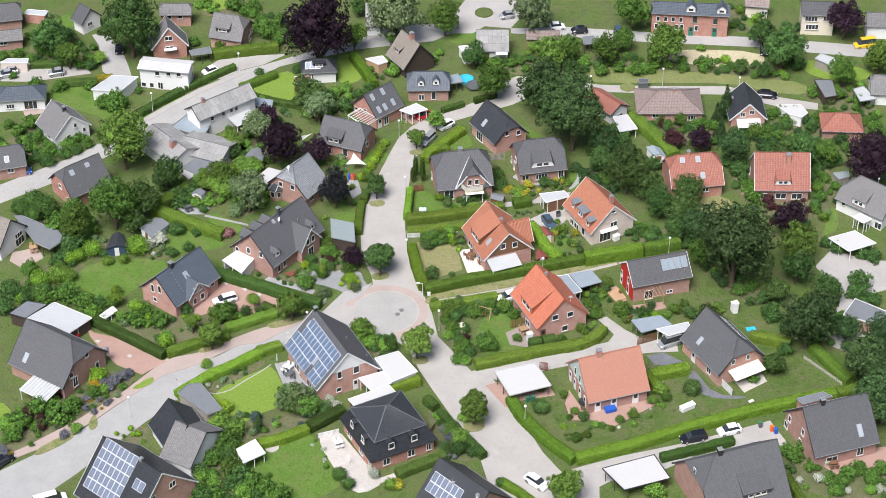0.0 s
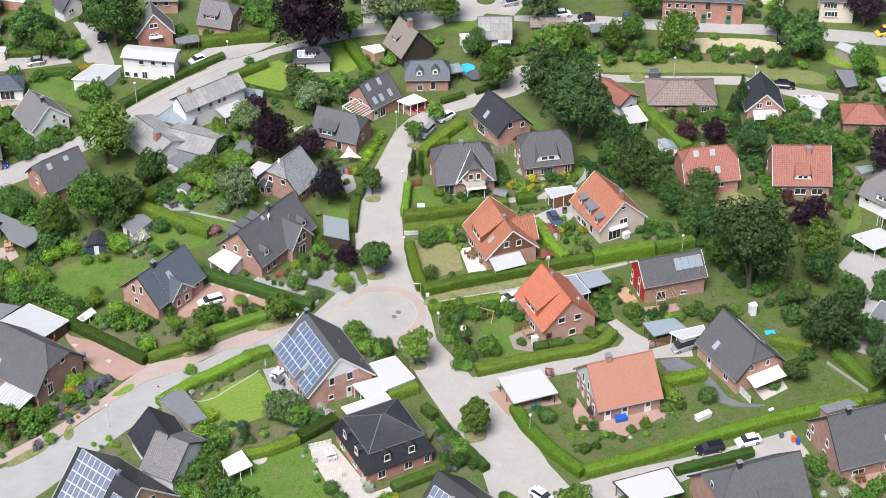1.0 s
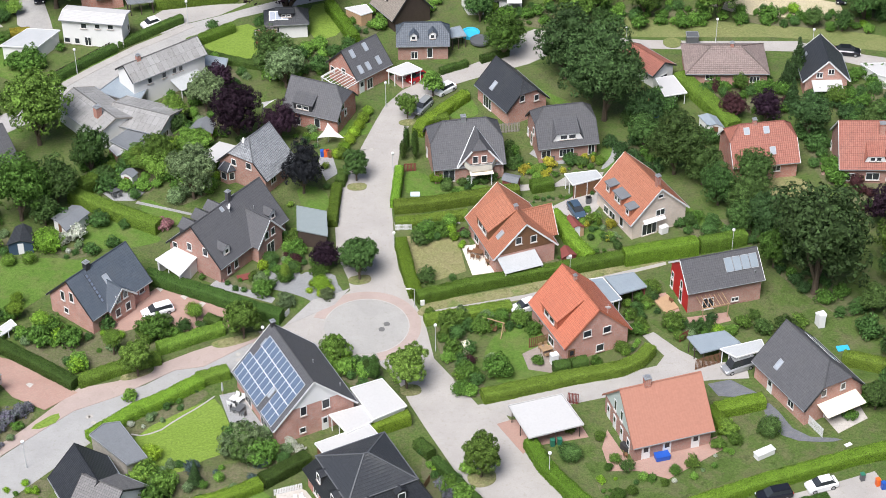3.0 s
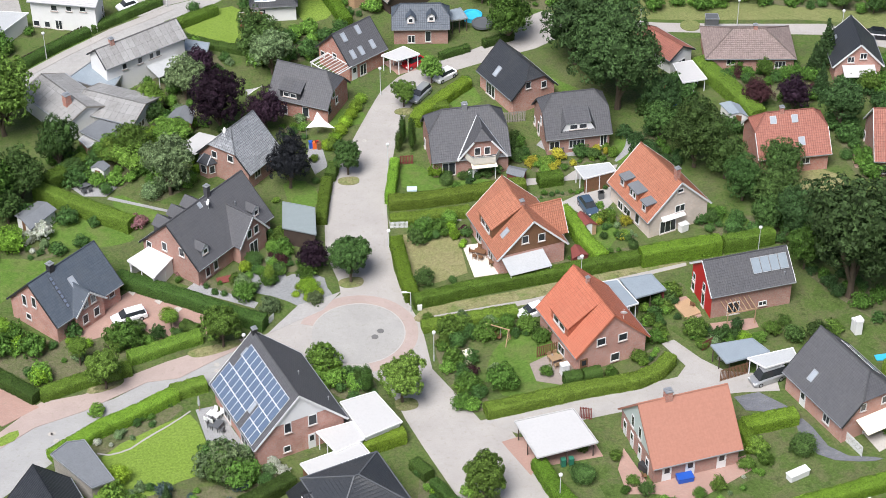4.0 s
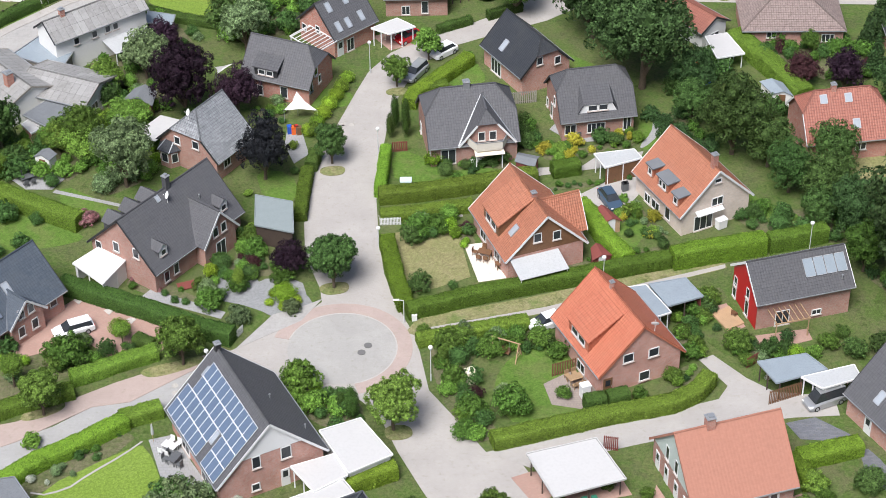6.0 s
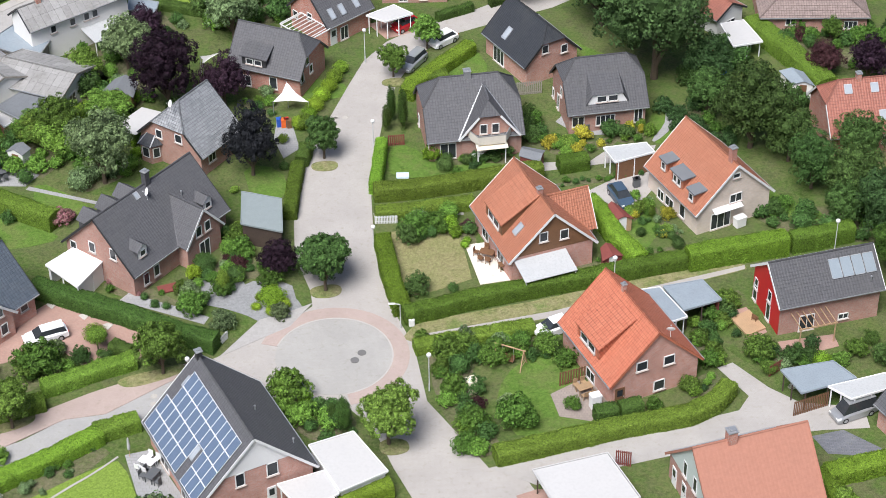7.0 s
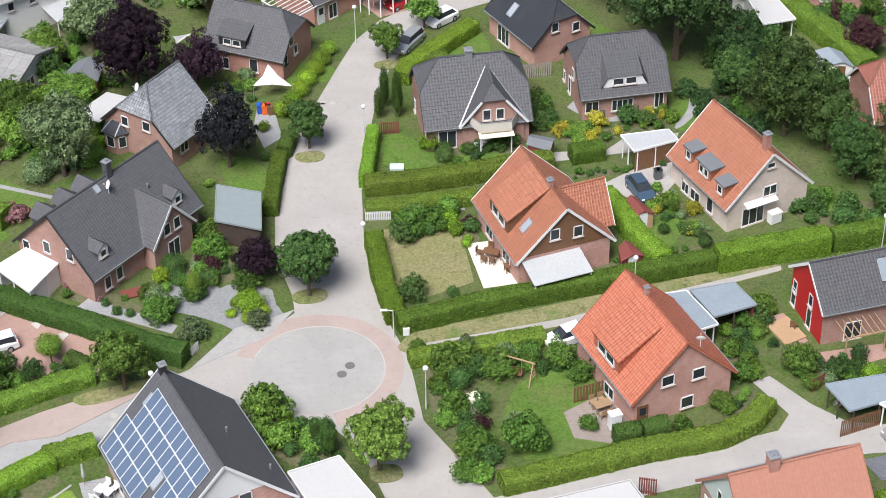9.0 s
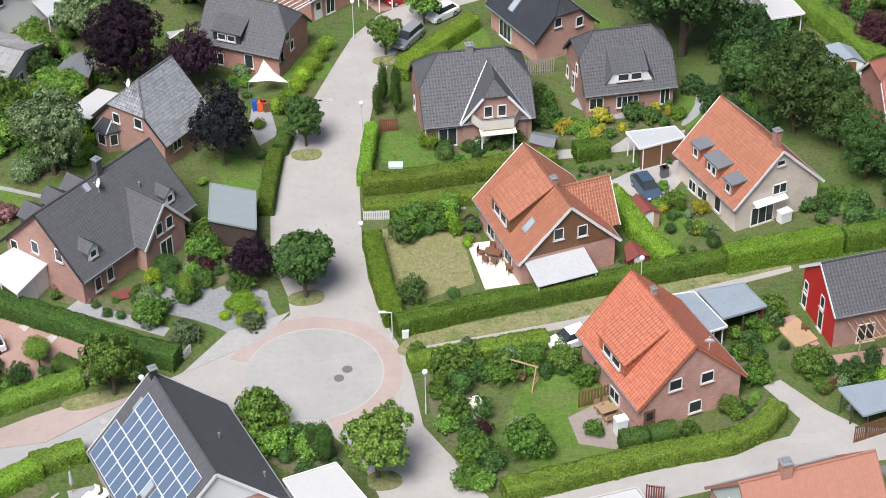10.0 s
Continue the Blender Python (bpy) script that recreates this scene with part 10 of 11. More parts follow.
plant("shrub", "leaf_light", 13.97, 18.93, 0.86, 187)
plant("shrub", "leaf_light", 12.96, 19.03, 0.74, 188)
plant("shrub", "leaf_light", 7.43, 13.62, 0.61, 189)
plant("shrub", "leaf_light", -21.85, 10.83, 0.60, 190)
plant("shrub", "leaf_light", -20.63, 3.14, 1.18, 191)
plant("shrub", "leaf_grey", 2.48, -14.21, 1.22, 192)
plant("shrub", "leaf_grey", 5.44, -15.39, 1.33, 193)
plant("shrub", "leaf_grey", -24.99, -6.82, 1.26, 194)
plant("shrub", "leaf_grey", 6.34, -23.98, 1.34, 195)
plant("shrub", "leaf_yellow", 11.82, 18.86, 1.05, 196)
plant("shrub", "leaf_yellow", 15.68, 20.23, 1.12, 197)
plant("shrub", "leaf_yellow", 23.64, 5.64, 0.95, 198)
plant("columnar_shrub", "leaf_yellow", 22.01, 21.23, 0.37, 199, 0.60)
plant("shrub", "leaf_lime", -0.76, 16.57, 1.35, 200, 1.20)
plant("shrub", "leaf_lime", -24.74, -3.77, 0.98, 201, 1.20)
plant("shrub", "leaf_lime", 1.52, 2.72, 0.76, 202, 1.20)
plant("shrub", "leaf_lime", -0.35, 18.33, 0.74, 203, 1.20)
plant("shrub", "leaf_bronze", 2.80, 3.82, 0.88, 204)
plant("shrub", "leaf_bronze", -20.31, -2.25, 1.04, 205)
plant("shrub", "leaf_bronze", 3.45, -23.68, 0.86, 206)
plant("ball_shrub", "leaf_dark", 0.49, 14.63, 0.98, 207)
plant("ball_shrub", "leaf_dark", 2.78, 15.81, 0.73, 208)
plant("ball_shrub", "leaf_dark", 0.66, 16.11, 0.73, 209)
plant("ball_shrub", "leaf_dark", -16.79, 15.01, 0.61, 210)
plant("ball_shrub", "leaf_dark", 24.19, 0.48, 0.70, 211)
plant("ball_shrub", "leaf_dark", 23.60, 2.15, 0.59, 212)
plant("ball_shrub", "leaf_dark", 22.66, 2.48, 0.70, 213)
plant("ball_shrub", "leaf_dark", 20.58, 2.61, 0.59, 214)
plant("ball_shrub", "leaf_dark", -23.79, -2.28, 1.16, 215)
plant("ball_shrub", "leaf_dark", -21.37, -6.01, 0.80, 216)
plant("ball_shrub", "leaf_dark", -20.53, -4.09, 1.04, 217)
plant("ball_shrub", "leaf_dark", 14.74, -11.58, 0.45, 218)
plant("columnar_shrub", "hedge_dark", -5.40, 24.00, 0.52, 219, 1.75)
plant("columnar_shrub", "hedge_dark", -4.10, 22.20, 0.60, 220, 1.7)
plant("columnar_shrub", "hedge_dark", -5.90, 22.10, 0.55, 221, 1.2)
plant("columnar_shrub", "hedge_dark", -8.91, -26.75, 0.78, 222)
plant("columnar_shrub", "hedge_dark", -9.96, -26.12, 0.55, 223)
plant("columnar_shrub", "hedge_mid", 21.92, 5.75, 0.36, 224, 0.80)
plant("columnar_shrub", "hedge_mid", -21.58, -6.29, 0.69, 225, 0.80)
plant("wide_tree", "leaf_dark", -11.80, -3.89, 2.74, 226, 0.75)
plant("shrub", "flower_white", 32.95, -21.34, 0.54, 227)
rest("ball_shrub", "hedge_dark", -77.56, 12.82, 2.02, 228)
rest("ball_shrub", "hedge_dark", -75.45, 14.72, 2.28, 229)
rest("ball_shrub", "hedge_dark", -73.01, 12.49, 2.44, 230)
rest("ball_shrub", "hedge_dark", -75.12, 10.57, 2.01, 231)
rest("ball_shrub", "hedge_dark", 8.44, -58.94, 0.96, 232)
plant("ball_shrub", "hedge_dark", -16.82, -57.15, 1.28, 233)
rest("ball_shrub", "hedge_dark", -15.35, -59.20, 1.18, 234)
rest("ball_shrub", "hedge_bright", -63.00, 0.40, 1.90, 235)
rest("ball_shrub", "hedge_bright", -55.00, 0.90, 2.20, 236)
rest("ball_shrub", "hedge_bright", -71.00, -8.46, 1.93, 237)
rest("ball_shrub", "hedge_bright", -65.40, -1.10, 1.50, 238)
rest("ball_shrub", "hedge_mid", -59.95, -2.32, 1.10, 239)
rest("ball_shrub", "hedge_mid", -57.15, -1.92, 1.09, 240)
rest("ball_shrub", "hedge_mid", -66.39, -7.07, 1.69, 241)
rest("ball_shrub", "hedge_mid", -68.04, -7.11, 2.17, 242)
rest("ball_shrub", "hedge_mid", -8.74, -59.45, 1.17, 243)
rest("ball_shrub", "leaf_yellow", -7.78, -59.11, 1.17, 244, 0.70)
plant("standard_tree", "hedge_mid", -32.92, -15.17, 1.02, 245, 0.80)
plant("standard_tree", "hedge_mid", -43.10, -21.62, 1.43, 246, 0.80)
plant("standard_tree", "hedge_bright", -56.94, -14.29, 1.35, 247, 0.60)
plant("standard_tree", "hedge_bright", -53.24, -16.81, 1.43, 248, 0.60)
plant("standard_tree", "hedge_bright", -57.33, -11.22, 0.93, 249, 0.60)
rest("shrub", "leaf_mid", -70.26, 7.01, 2.68, 250)
rest("shrub", "leaf_mid", -67.59, 12.28, 2.46, 251)
rest("shrub", "leaf_mid", -65.16, 6.76, 3.00, 252)
plant("shrub", "leaf_mid", -38.04, -17.92, 2.63, 253)
plant("shrub", "leaf_mid", -39.01, -18.13, 1.92, 254)
rest("shrub", "leaf_mid", -53.02, -19.25, 2.11, 255)
rest("shrub", "leaf_mid", -62.47, -14.64, 2.14, 256)
rest("shrub", "leaf_mid", -49.09, -19.34, 2.17, 257)
rest("shrub", "leaf_mid", -51.92, -16.75, 1.67, 258)
rest("shrub", "leaf_mid", -65.75, -12.42, 2.40, 259)
rest("shrub", "leaf_mid", -69.62, -13.01, 2.17, 260)
rest("shrub", "leaf_mid", -73.42, -4.79, 1.70, 261)
rest("shrub", "leaf_mid", -57.67, -14.25, 1.44, 262)
rest("shrub", "leaf_mid", -62.78, -43.63, 2.59, 263)
rest("shrub", "leaf_mid", -66.10, -41.52, 2.23, 264)
rest("shrub", "leaf_mid", -60.91, -41.24, 1.86, 265)
rest("shrub", "leaf_mid", -68.75, -44.95, 2.32, 266)
rest("shrub", "leaf_mid", -69.62, -48.05, 1.85, 267)
rest("shrub", "leaf_mid", -65.93, -45.80, 1.32, 268)
rest("shrub", "leaf_mid", -58.10, -37.62, 1.57, 269)
plant("shrub", "leaf_mid", -33.95, -47.12, 2.18, 270)
plant("shrub", "leaf_mid", -35.12, -50.73, 2.60, 271)
plant("shrub", "leaf_mid", -36.42, -44.97, 1.75, 272)
plant("shrub", "leaf_mid", -22.43, -41.78, 2.41, 273)
plant("shrub", "leaf_mid", -33.42, -56.48, 2.36, 274)
rest("shrub", "leaf_mid", -30.76, -59.13, 2.14, 275)
rest("shrub", "leaf_mid", -28.04, -60.27, 1.92, 276)
rest("shrub", "leaf_mid", -26.15, -62.23, 2.12, 277)
rest("shrub", "leaf_mid", -35.83, -61.52, 1.91, 278)
rest("shrub", "leaf_mid", -38.59, -60.18, 1.71, 279)
plant("shrub", "leaf_mid", -39.59, -50.96, 1.73, 280)
plant("shrub", "leaf_mid", -37.09, -53.60, 1.93, 281)
plant("shrub", "leaf_mid", -40.13, -41.36, 1.53, 282)
plant("shrub", "leaf_light", -36.85, -45.08, 1.97, 283)
rest("shrub", "leaf_light", -63.58, -41.81, 1.65, 284)
rest("shrub", "leaf_light", -60.73, -16.67, 1.65, 285)
rest("shrub", "leaf_light", -47.45, -24.23, 1.65, 286)
rest("shrub", "leaf_light", -56.40, -36.71, 1.12, 287)
rest("shrub", "leaf_light", -59.56, -46.15, 1.15, 288)
rest("shrub", "leaf_light", -31.47, -61.42, 1.70, 289)
plant("shrub", "leaf_light", 1.92, -49.02, 1.74, 290)
plant("shrub", "leaf_light", 0.59, -46.80, 1.52, 291)
plant("shrub", "leaf_light", 2.85, -43.95, 1.31, 292)
rest("shrub", "leaf_light", 32.46, -61.49, 1.91, 293)
plant("shrub", "leaf_light", 35.16, -37.20, 1.54, 294)
plant("shrub", "leaf_light", 32.13, -35.78, 1.33, 295)
rest("shrub", "leaf_light", -55.66, -18.00, 1.20, 296)
plant("shrub", "leaf_light", -39.99, -30.34, 1.16, 297)
rest("shrub", "leaf_lime", -47.40, -24.60, 1.53, 298)
rest("shrub", "leaf_lime", -57.75, -33.58, 1.81, 299)
rest("shrub", "leaf_lime", -66.64, -2.00, 1.70, 300)
rest("shrub", "leaf_lime", -51.00, -18.75, 1.19, 301)
plant("shrub", "leaf_lime", -36.06, -41.36, 1.53, 302)
rest("shrub", "leaf_lime", -61.16, -17.35, 0.94, 303)
rest("shrub", "flower_orange", -57.94, -35.74, 1.13, 304)
rest("shrub", "flower_mauve", -54.84, -34.50, 1.42, 305)
rest("shrub", "flower_mauve", -53.48, -33.22, 1.18, 306)
rest("shrub", "flower_mauve", -55.57, -36.02, 1.12, 307)
rest("shrub", "flower_mauve", -52.67, -32.40, 0.95, 308)
plant("shrub", "flower_mauve", -0.31, -46.59, 1.09, 309)
plant("shrub", "flower_mauve", 0.75, -48.81, 1.31, 310)
rest("shrub", "flower_mauve", -58.90, -38.65, 0.89, 311)
rest("shrub", "flower_mauve", -70.14, -51.77, 1.15, 312)
rest("shrub", "flower_mauve", -61.36, -47.49, 0.98, 313)
rest("shrub", "flower_white", -51.43, 3.36, 1.71, 314)
rest("shrub", "flower_white", -53.10, 2.57, 1.20, 315)
plant("shrub", "flower_white", -11.37, -56.87, 1.07, 316)
plant("shrub", "flower_white", -11.87, -55.14, 0.86, 317)
plant("shrub", "flower_white", -17.84, -40.38, 0.88, 318)
plant("shrub", "flower_white", -19.01, -39.06, 0.88, 319)
plant("shrub", "flower_pink", -39.64, 5.55, 1.34, 320)
plant("shrub", "flower_pink", -38.79, 6.22, 0.97, 321)
rest("shrub", "leaf_dark", -66.86, 1.05, 2.68, 322)
rest("shrub", "leaf_dark", -65.36, 4.52, 2.49, 323)
rest("shrub", "leaf_dark", -68.30, -2.56, 1.92, 324)
rest("shrub", "leaf_dark", -75.74, -11.58, 2.41, 325)
rest("shrub", "leaf_dark", -73.13, -12.73, 1.67, 326)
rest("shrub", "leaf_dark", -76.03, -15.94, 1.92, 327)
rest("shrub", "leaf_dark", -71.07, -16.46, 1.42, 328)
rest("shrub", "leaf_dark", -59.63, -14.24, 1.43, 329)
rest("shrub", "leaf_dark", -44.69, -15.97, 1.43, 330)
plant("shrub", "leaf_dark", -27.57, -16.58, 0.82, 331)
plant("shrub", "leaf_dark", -34.33, -16.76, 1.17, 332)
plant("shrub", "leaf_dark", -31.92, -16.64, 0.94, 333)
plant("shrub", "leaf_dark", -24.27, -41.23, 2.64, 334)
plant("shrub", "leaf_dark", -25.71, -39.05, 2.42, 335)
rest("shrub", "leaf_dark", -32.11, -58.60, 2.36, 336)
plant("shrub", "leaf_dark", -34.56, -52.23, 1.73, 337)
plant("shrub", "leaf_dark", -38.79, -56.08, 1.50, 338)
rest("shrub", "leaf_dark", -37.45, -62.85, 2.12, 339)
plant("shrub", "leaf_dark", 22.25, -43.84, 1.09, 340)
plant("shrub", "leaf_dark", 15.08, -41.50, 1.31, 341)
plant("shrub", "leaf_dark", 40.30, -37.35, 1.68, 342)
plant("shrub", "leaf_dark", 1.90, -51.48, 1.51, 343)
plant("shrub", "leaf_dark", 4.13, -52.01, 1.29, 344)
plant("shrub", "leaf_dark", 0.12, -52.54, 1.08, 345)
rest("shrub", "leaf_dark", 57.04, -27.73, 1.61, 346)
rest("shrub", "leaf_dark", 63.60, -15.99, 1.90, 347)
rest("shrub", "leaf_dark", 61.69, -25.09, 2.12, 348)
rest("shrub", "leaf_dark", 58.33, -22.01, 1.87, 349)
rest("shrub", "leaf_dark", 55.93, -18.42, 2.15, 350)
rest("shrub", "leaf_dark", 65.61, -21.86, 1.65, 351)
rest("shrub", "leaf_dark", 71.87, -12.92, 2.15, 352)
rest("shrub", "leaf_dark", 74.15, -14.20, 1.66, 353)
plant("shrub", "leaf_grey", -23.86, -40.53, 3.08, 354)
plant("shrub", "leaf_grey", -26.14, -40.63, 2.20, 355)
plant("shrub", "leaf_grey", -15.77, -9.94, 1.20, 356)
plant("shrub", "leaf_grey", -21.10, -11.61, 1.43, 357)
plant("shrub", "leaf_grey", -22.57, -38.73, 1.76, 358)
plant("shrub", "leaf_grey", -36.95, -15.25, 1.20, 359)
plant("ball_shrub", "leaf_dark", 40.48, -37.25, 1.56, 360)
plant("ball_shrub", "leaf_dark", 15.51, -41.75, 1.42, 361)
plant("small_tree", "leaf_dark", 54.41, -32.98, 2.13, 362, 0.80)
plant("small_tree", "leaf_dark", 51.27, -30.87, 0.85, 363, 0.80)
rest("shrub", "leaf_mid", 50.88, -34.68, 1.13, 364)
rest("shrub", "leaf_mid", 54.01, -31.66, 2.01, 365)
plant("wide_tree", "leaf_mid", 30.88, -19.13, 0.92, 366, 0.60)
plant("shrub", "leaf_mid", 20.79, -48.69, 1.09, 367)
plant("shrub", "leaf_mid", 22.55, -47.77, 0.87, 368)
plant("shrub", "leaf_mid", 20.92, -42.32, 0.87, 369)
plant("shrub", "leaf_mid", 28.08, -44.38, 0.87, 370)
plant("shrub", "leaf_mid", 30.33, -43.07, 1.09, 371)
plant("shrub", "leaf_mid", 19.27, -38.29, 0.88, 372)
plant("shrub", "leaf_mid", 20.01, -43.63, 0.66, 373)
plant("shrub", "leaf_mid", 26.70, -46.37, 0.65, 374)
plant("shrub", "leaf_mid", 15.69, -36.97, 0.88, 375)
plant("shrub", "leaf_mid", 33.81, -39.81, 1.10, 376)
plant("shrub", "leaf_mid", 36.02, -39.05, 1.10, 377)
rest("shrub", "leaf_mid", 57.27, -50.85, 1.59, 378)
rest("shrub", "leaf_mid", 59.04, -52.16, 1.36, 379)
rest("shrub", "leaf_mid", 62.85, -57.63, 1.72, 380)
rest("shrub", "leaf_mid", 64.85, -56.27, 1.51, 381)
rest("shrub", "leaf_mid", 60.03, -58.79, 1.50, 382)
rest("shrub", "leaf_mid", 66.61, -58.93, 1.79, 383)
rest("shrub", "leaf_mid", 60.53, -61.28, 1.49, 384)
rest("shrub", "leaf_mid", 57.16, -55.84, 1.07, 385)
rest("shrub", "leaf_mid", 55.08, -53.46, 1.72, 386)
rest("shrub", "leaf_mid", 53.99, -51.99, 1.29, 387)
rest("shrub", "leaf_mid", 68.54, -56.45, 1.58, 388)
rest("shrub", "leaf_mid", 41.66, 41.53, 1.59, 389)
rest("shrub", "leaf_mid", 43.38, 39.72, 1.33, 390)
rest("shrub", "leaf_mid", 48.63, 39.40, 1.48, 391)
rest("shrub", "leaf_mid", 50.24, 40.51, 1.22, 392)
rest("shrub", "leaf_mid", 52.04, 39.17, 1.54, 393)
rest("shrub", "leaf_mid", 63.78, 43.09, 1.49, 394)
rest("shrub", "leaf_mid", 65.71, 43.82, 1.73, 395)
rest("shrub", "leaf_mid", 68.53, 43.89, 1.63, 396)
rest("shrub", "leaf_mid", 61.00, 43.25, 1.26, 397)
rest("shrub", "leaf_mid", 66.42, 40.90, 1.62, 398)
rest("shrub", "leaf_mid", 61.91, 33.99, 1.73, 399)
rest("shrub", "leaf_mid", 64.08, 36.07, 1.48, 400)
rest("shrub", "leaf_mid", 72.67, 41.80, 1.76, 401)
rest("shrub", "leaf_mid", 74.79, 43.01, 1.36, 402)
rest("shrub", "leaf_mid", 83.44, 37.77, 1.74, 403)
rest("shrub", "leaf_mid", 83.04, 41.84, 1.49, 404)
rest("shrub", "leaf_mid", 81.78, 47.72, 1.63, 405)
rest("shrub", "leaf_mid", 77.61, 49.68, 1.71, 406)
rest("shrub", "leaf_mid", 75.58, 48.05, 1.35, 407)
rest("shrub", "leaf_mid", 72.89, 50.27, 1.27, 408)
rest("shrub", "leaf_mid", 38.66, 58.67, 1.69, 409)
rest("shrub", "leaf_mid", 35.27, 59.96, 1.41, 410)
rest("shrub", "leaf_mid", 41.08, 59.76, 1.70, 411)
rest("shrub", "leaf_mid", 48.12, 59.97, 1.41, 412)
rest("shrub", "leaf_mid", 52.84, 60.64, 1.99, 413)
rest("shrub", "leaf_mid", 31.68, 58.66, 1.69, 414)
rest("shrub", "leaf_mid", 27.04, 58.87, 1.41, 415)
rest("shrub", "leaf_mid", 13.74, 62.14, 1.42, 416)
rest("shrub", "leaf_mid", 15.41, 62.87, 1.41, 417)
rest("shrub", "leaf_mid", 16.61, 60.16, 1.13, 418)
rest("shrub", "leaf_mid", 10.81, 62.13, 1.42, 419)
rest("shrub", "leaf_mid", 69.14, 19.19, 1.48, 420)
rest("shrub", "leaf_mid", 69.10, 15.61, 1.47, 421)
rest("shrub", "leaf_mid", 70.61, 23.02, 1.24, 422)
rest("shrub", "leaf_mid", 72.70, 19.41, 1.21, 423)
rest("shrub", "leaf_mid", 74.55, 16.01, 1.02, 424)
rest("shrub", "leaf_mid", 68.06, 12.24, 1.23, 425)
rest("shrub", "leaf_mid", 57.24, 16.10, 1.98, 426)
rest("shrub", "leaf_mid", 56.58, 18.96, 1.74, 427)
rest("shrub", "leaf_mid", 64.43, 19.48, 1.03, 428)
rest("shrub", "leaf_dark", 57.11, 37.03, 1.66, 429)
rest("shrub", "leaf_dark", 58.90, 36.09, 1.50, 430)
rest("shrub", "leaf_dark", 58.68, 40.20, 1.42, 431)
rest("shrub", "leaf_dark", 56.31, 37.34, 1.28, 432)
rest("shrub", "leaf_dark", 61.36, 30.13, 1.73, 433)
rest("shrub", "leaf_dark", 53.78, 27.22, 1.78, 434)
rest("shrub", "leaf_dark", 54.99, 24.22, 2.02, 435)
rest("shrub", "leaf_dark", 72.20, 26.47, 1.61, 436)
rest("shrub", "leaf_dark", 70.14, 25.60, 1.49, 437)
rest("shrub", "leaf_dark", 74.21, 27.52, 1.46, 438)
rest("shrub", "leaf_dark", 68.12, 26.48, 1.57, 439)
rest("shrub", "leaf_dark", 39.76, 38.43, 1.67, 440)
plant("shrub", "leaf_dark", 39.47, 26.17, 1.88, 441)
rest("shrub", "leaf_dark", 34.15, 34.12, 1.93, 442)
rest("shrub", "leaf_dark", 32.76, 37.39, 1.67, 443)
rest("shrub", "leaf_dark", 30.59, 32.28, 1.64, 444)
plant("shrub", "leaf_dark", 28.25, 31.28, 1.64, 445)
rest("shrub", "leaf_dark", 48.24, 24.87, 0.98, 446)
rest("shrub", "leaf_dark", 69.99, 0.21, 1.68, 447)
rest("shrub", "leaf_dark", 68.38, 1.94, 1.41, 448)
rest("shrub", "leaf_dark", 76.15, -2.26, 1.68, 449)
rest("shrub", "leaf_dark", 74.31, -1.31, 1.47, 450)
rest("shrub", "leaf_dark", 72.35, -9.92, 2.40, 451)
rest("shrub", "leaf_dark", 70.96, -12.65, 1.67, 452)
rest("shrub", "leaf_dark", 6.10, 63.54, 1.98, 453)
rest("shrub", "leaf_dark", -37.04, 59.04, 1.13, 454)
rest("shrub", "leaf_dark", -28.42, 61.02, 1.42, 455)
rest("shrub", "leaf_dark", -29.54, 60.13, 1.13, 456)
rest("shrub", "leaf_dark", -40.31, 46.83, 1.12, 457)
rest("shrub", "leaf_dark", -26.51, 48.36, 1.97, 458)
rest("shrub", "leaf_dark", -22.89, 49.23, 1.96, 459)
rest("shrub", "leaf_dark", -19.45, 46.24, 1.96, 460)
rest("shrub", "leaf_dark", -21.92, 45.74, 1.40, 461)
rest("shrub", "leaf_dark", -17.19, 50.70, 1.40, 462)
rest("shrub", "leaf_dark", -14.95, 52.85, 1.41, 463)
plant("shrub", "leaf_dark", -29.96, 26.70, 1.07, 464)
plant("shrub", "leaf_dark", -35.59, 27.49, 1.35, 465)
plant("shrub", "leaf_dark", -34.21, 24.76, 1.07, 466)
rest("shrub", "leaf_light", -11.50, 63.22, 1.42, 467)
rest("shrub", "leaf_light", -10.23, 58.64, 1.69, 468)
rest("shrub", "leaf_light", -7.98, 63.23, 1.42, 469)
rest("shrub", "leaf_light", -3.85, 62.13, 1.42, 470)
rest("shrub", "leaf_light", -0.90, 66.36, 1.14, 471)
rest("shrub", "leaf_light", -2.07, 64.16, 1.13, 472)
rest("shrub", "leaf_light", -14.99, 54.14, 1.13, 473)
rest("shrub", "leaf_light", -19.59, 52.64, 1.69, 474)
rest("shrub", "leaf_light", -21.82, 50.70, 1.40, 475)
rest("shrub", "leaf_light", -26.44, 44.28, 1.96, 476)
rest("shrub", "leaf_light", -22.95, 43.62, 1.40, 477)
rest("shrub", "leaf_light", -27.14, 45.74, 1.40, 478)
rest("shrub", "leaf_light", 52.62, 67.50, 1.14, 479)
rest("shrub", "leaf_light", 45.34, 61.26, 1.13, 480)
rest("shrub", "leaf_light", 28.40, 62.14, 1.42, 481)
rest("shrub", "leaf_light", -35.88, 48.96, 1.12, 482)
rest("shrub", "leaf_light", 9.64, 62.34, 1.14, 483)
rest("shrub", "leaf_light", 79.83, 39.01, 1.33, 484)
rest("shrub", "leaf_light", 3.53, 39.01, 0.84, 485)
rest("shrub", "leaf_mid", -86.47, 58.31, 1.02, 486)
rest("shrub", "leaf_mid", -81.31, 54.74, 1.65, 487)
rest("shrub", "leaf_mid", -76.52, 53.83, 1.78, 488)
rest("shrub", "leaf_mid", -64.50, 47.12, 2.71, 489)
rest("shrub", "leaf_mid", -66.87, 47.67, 1.92, 490)
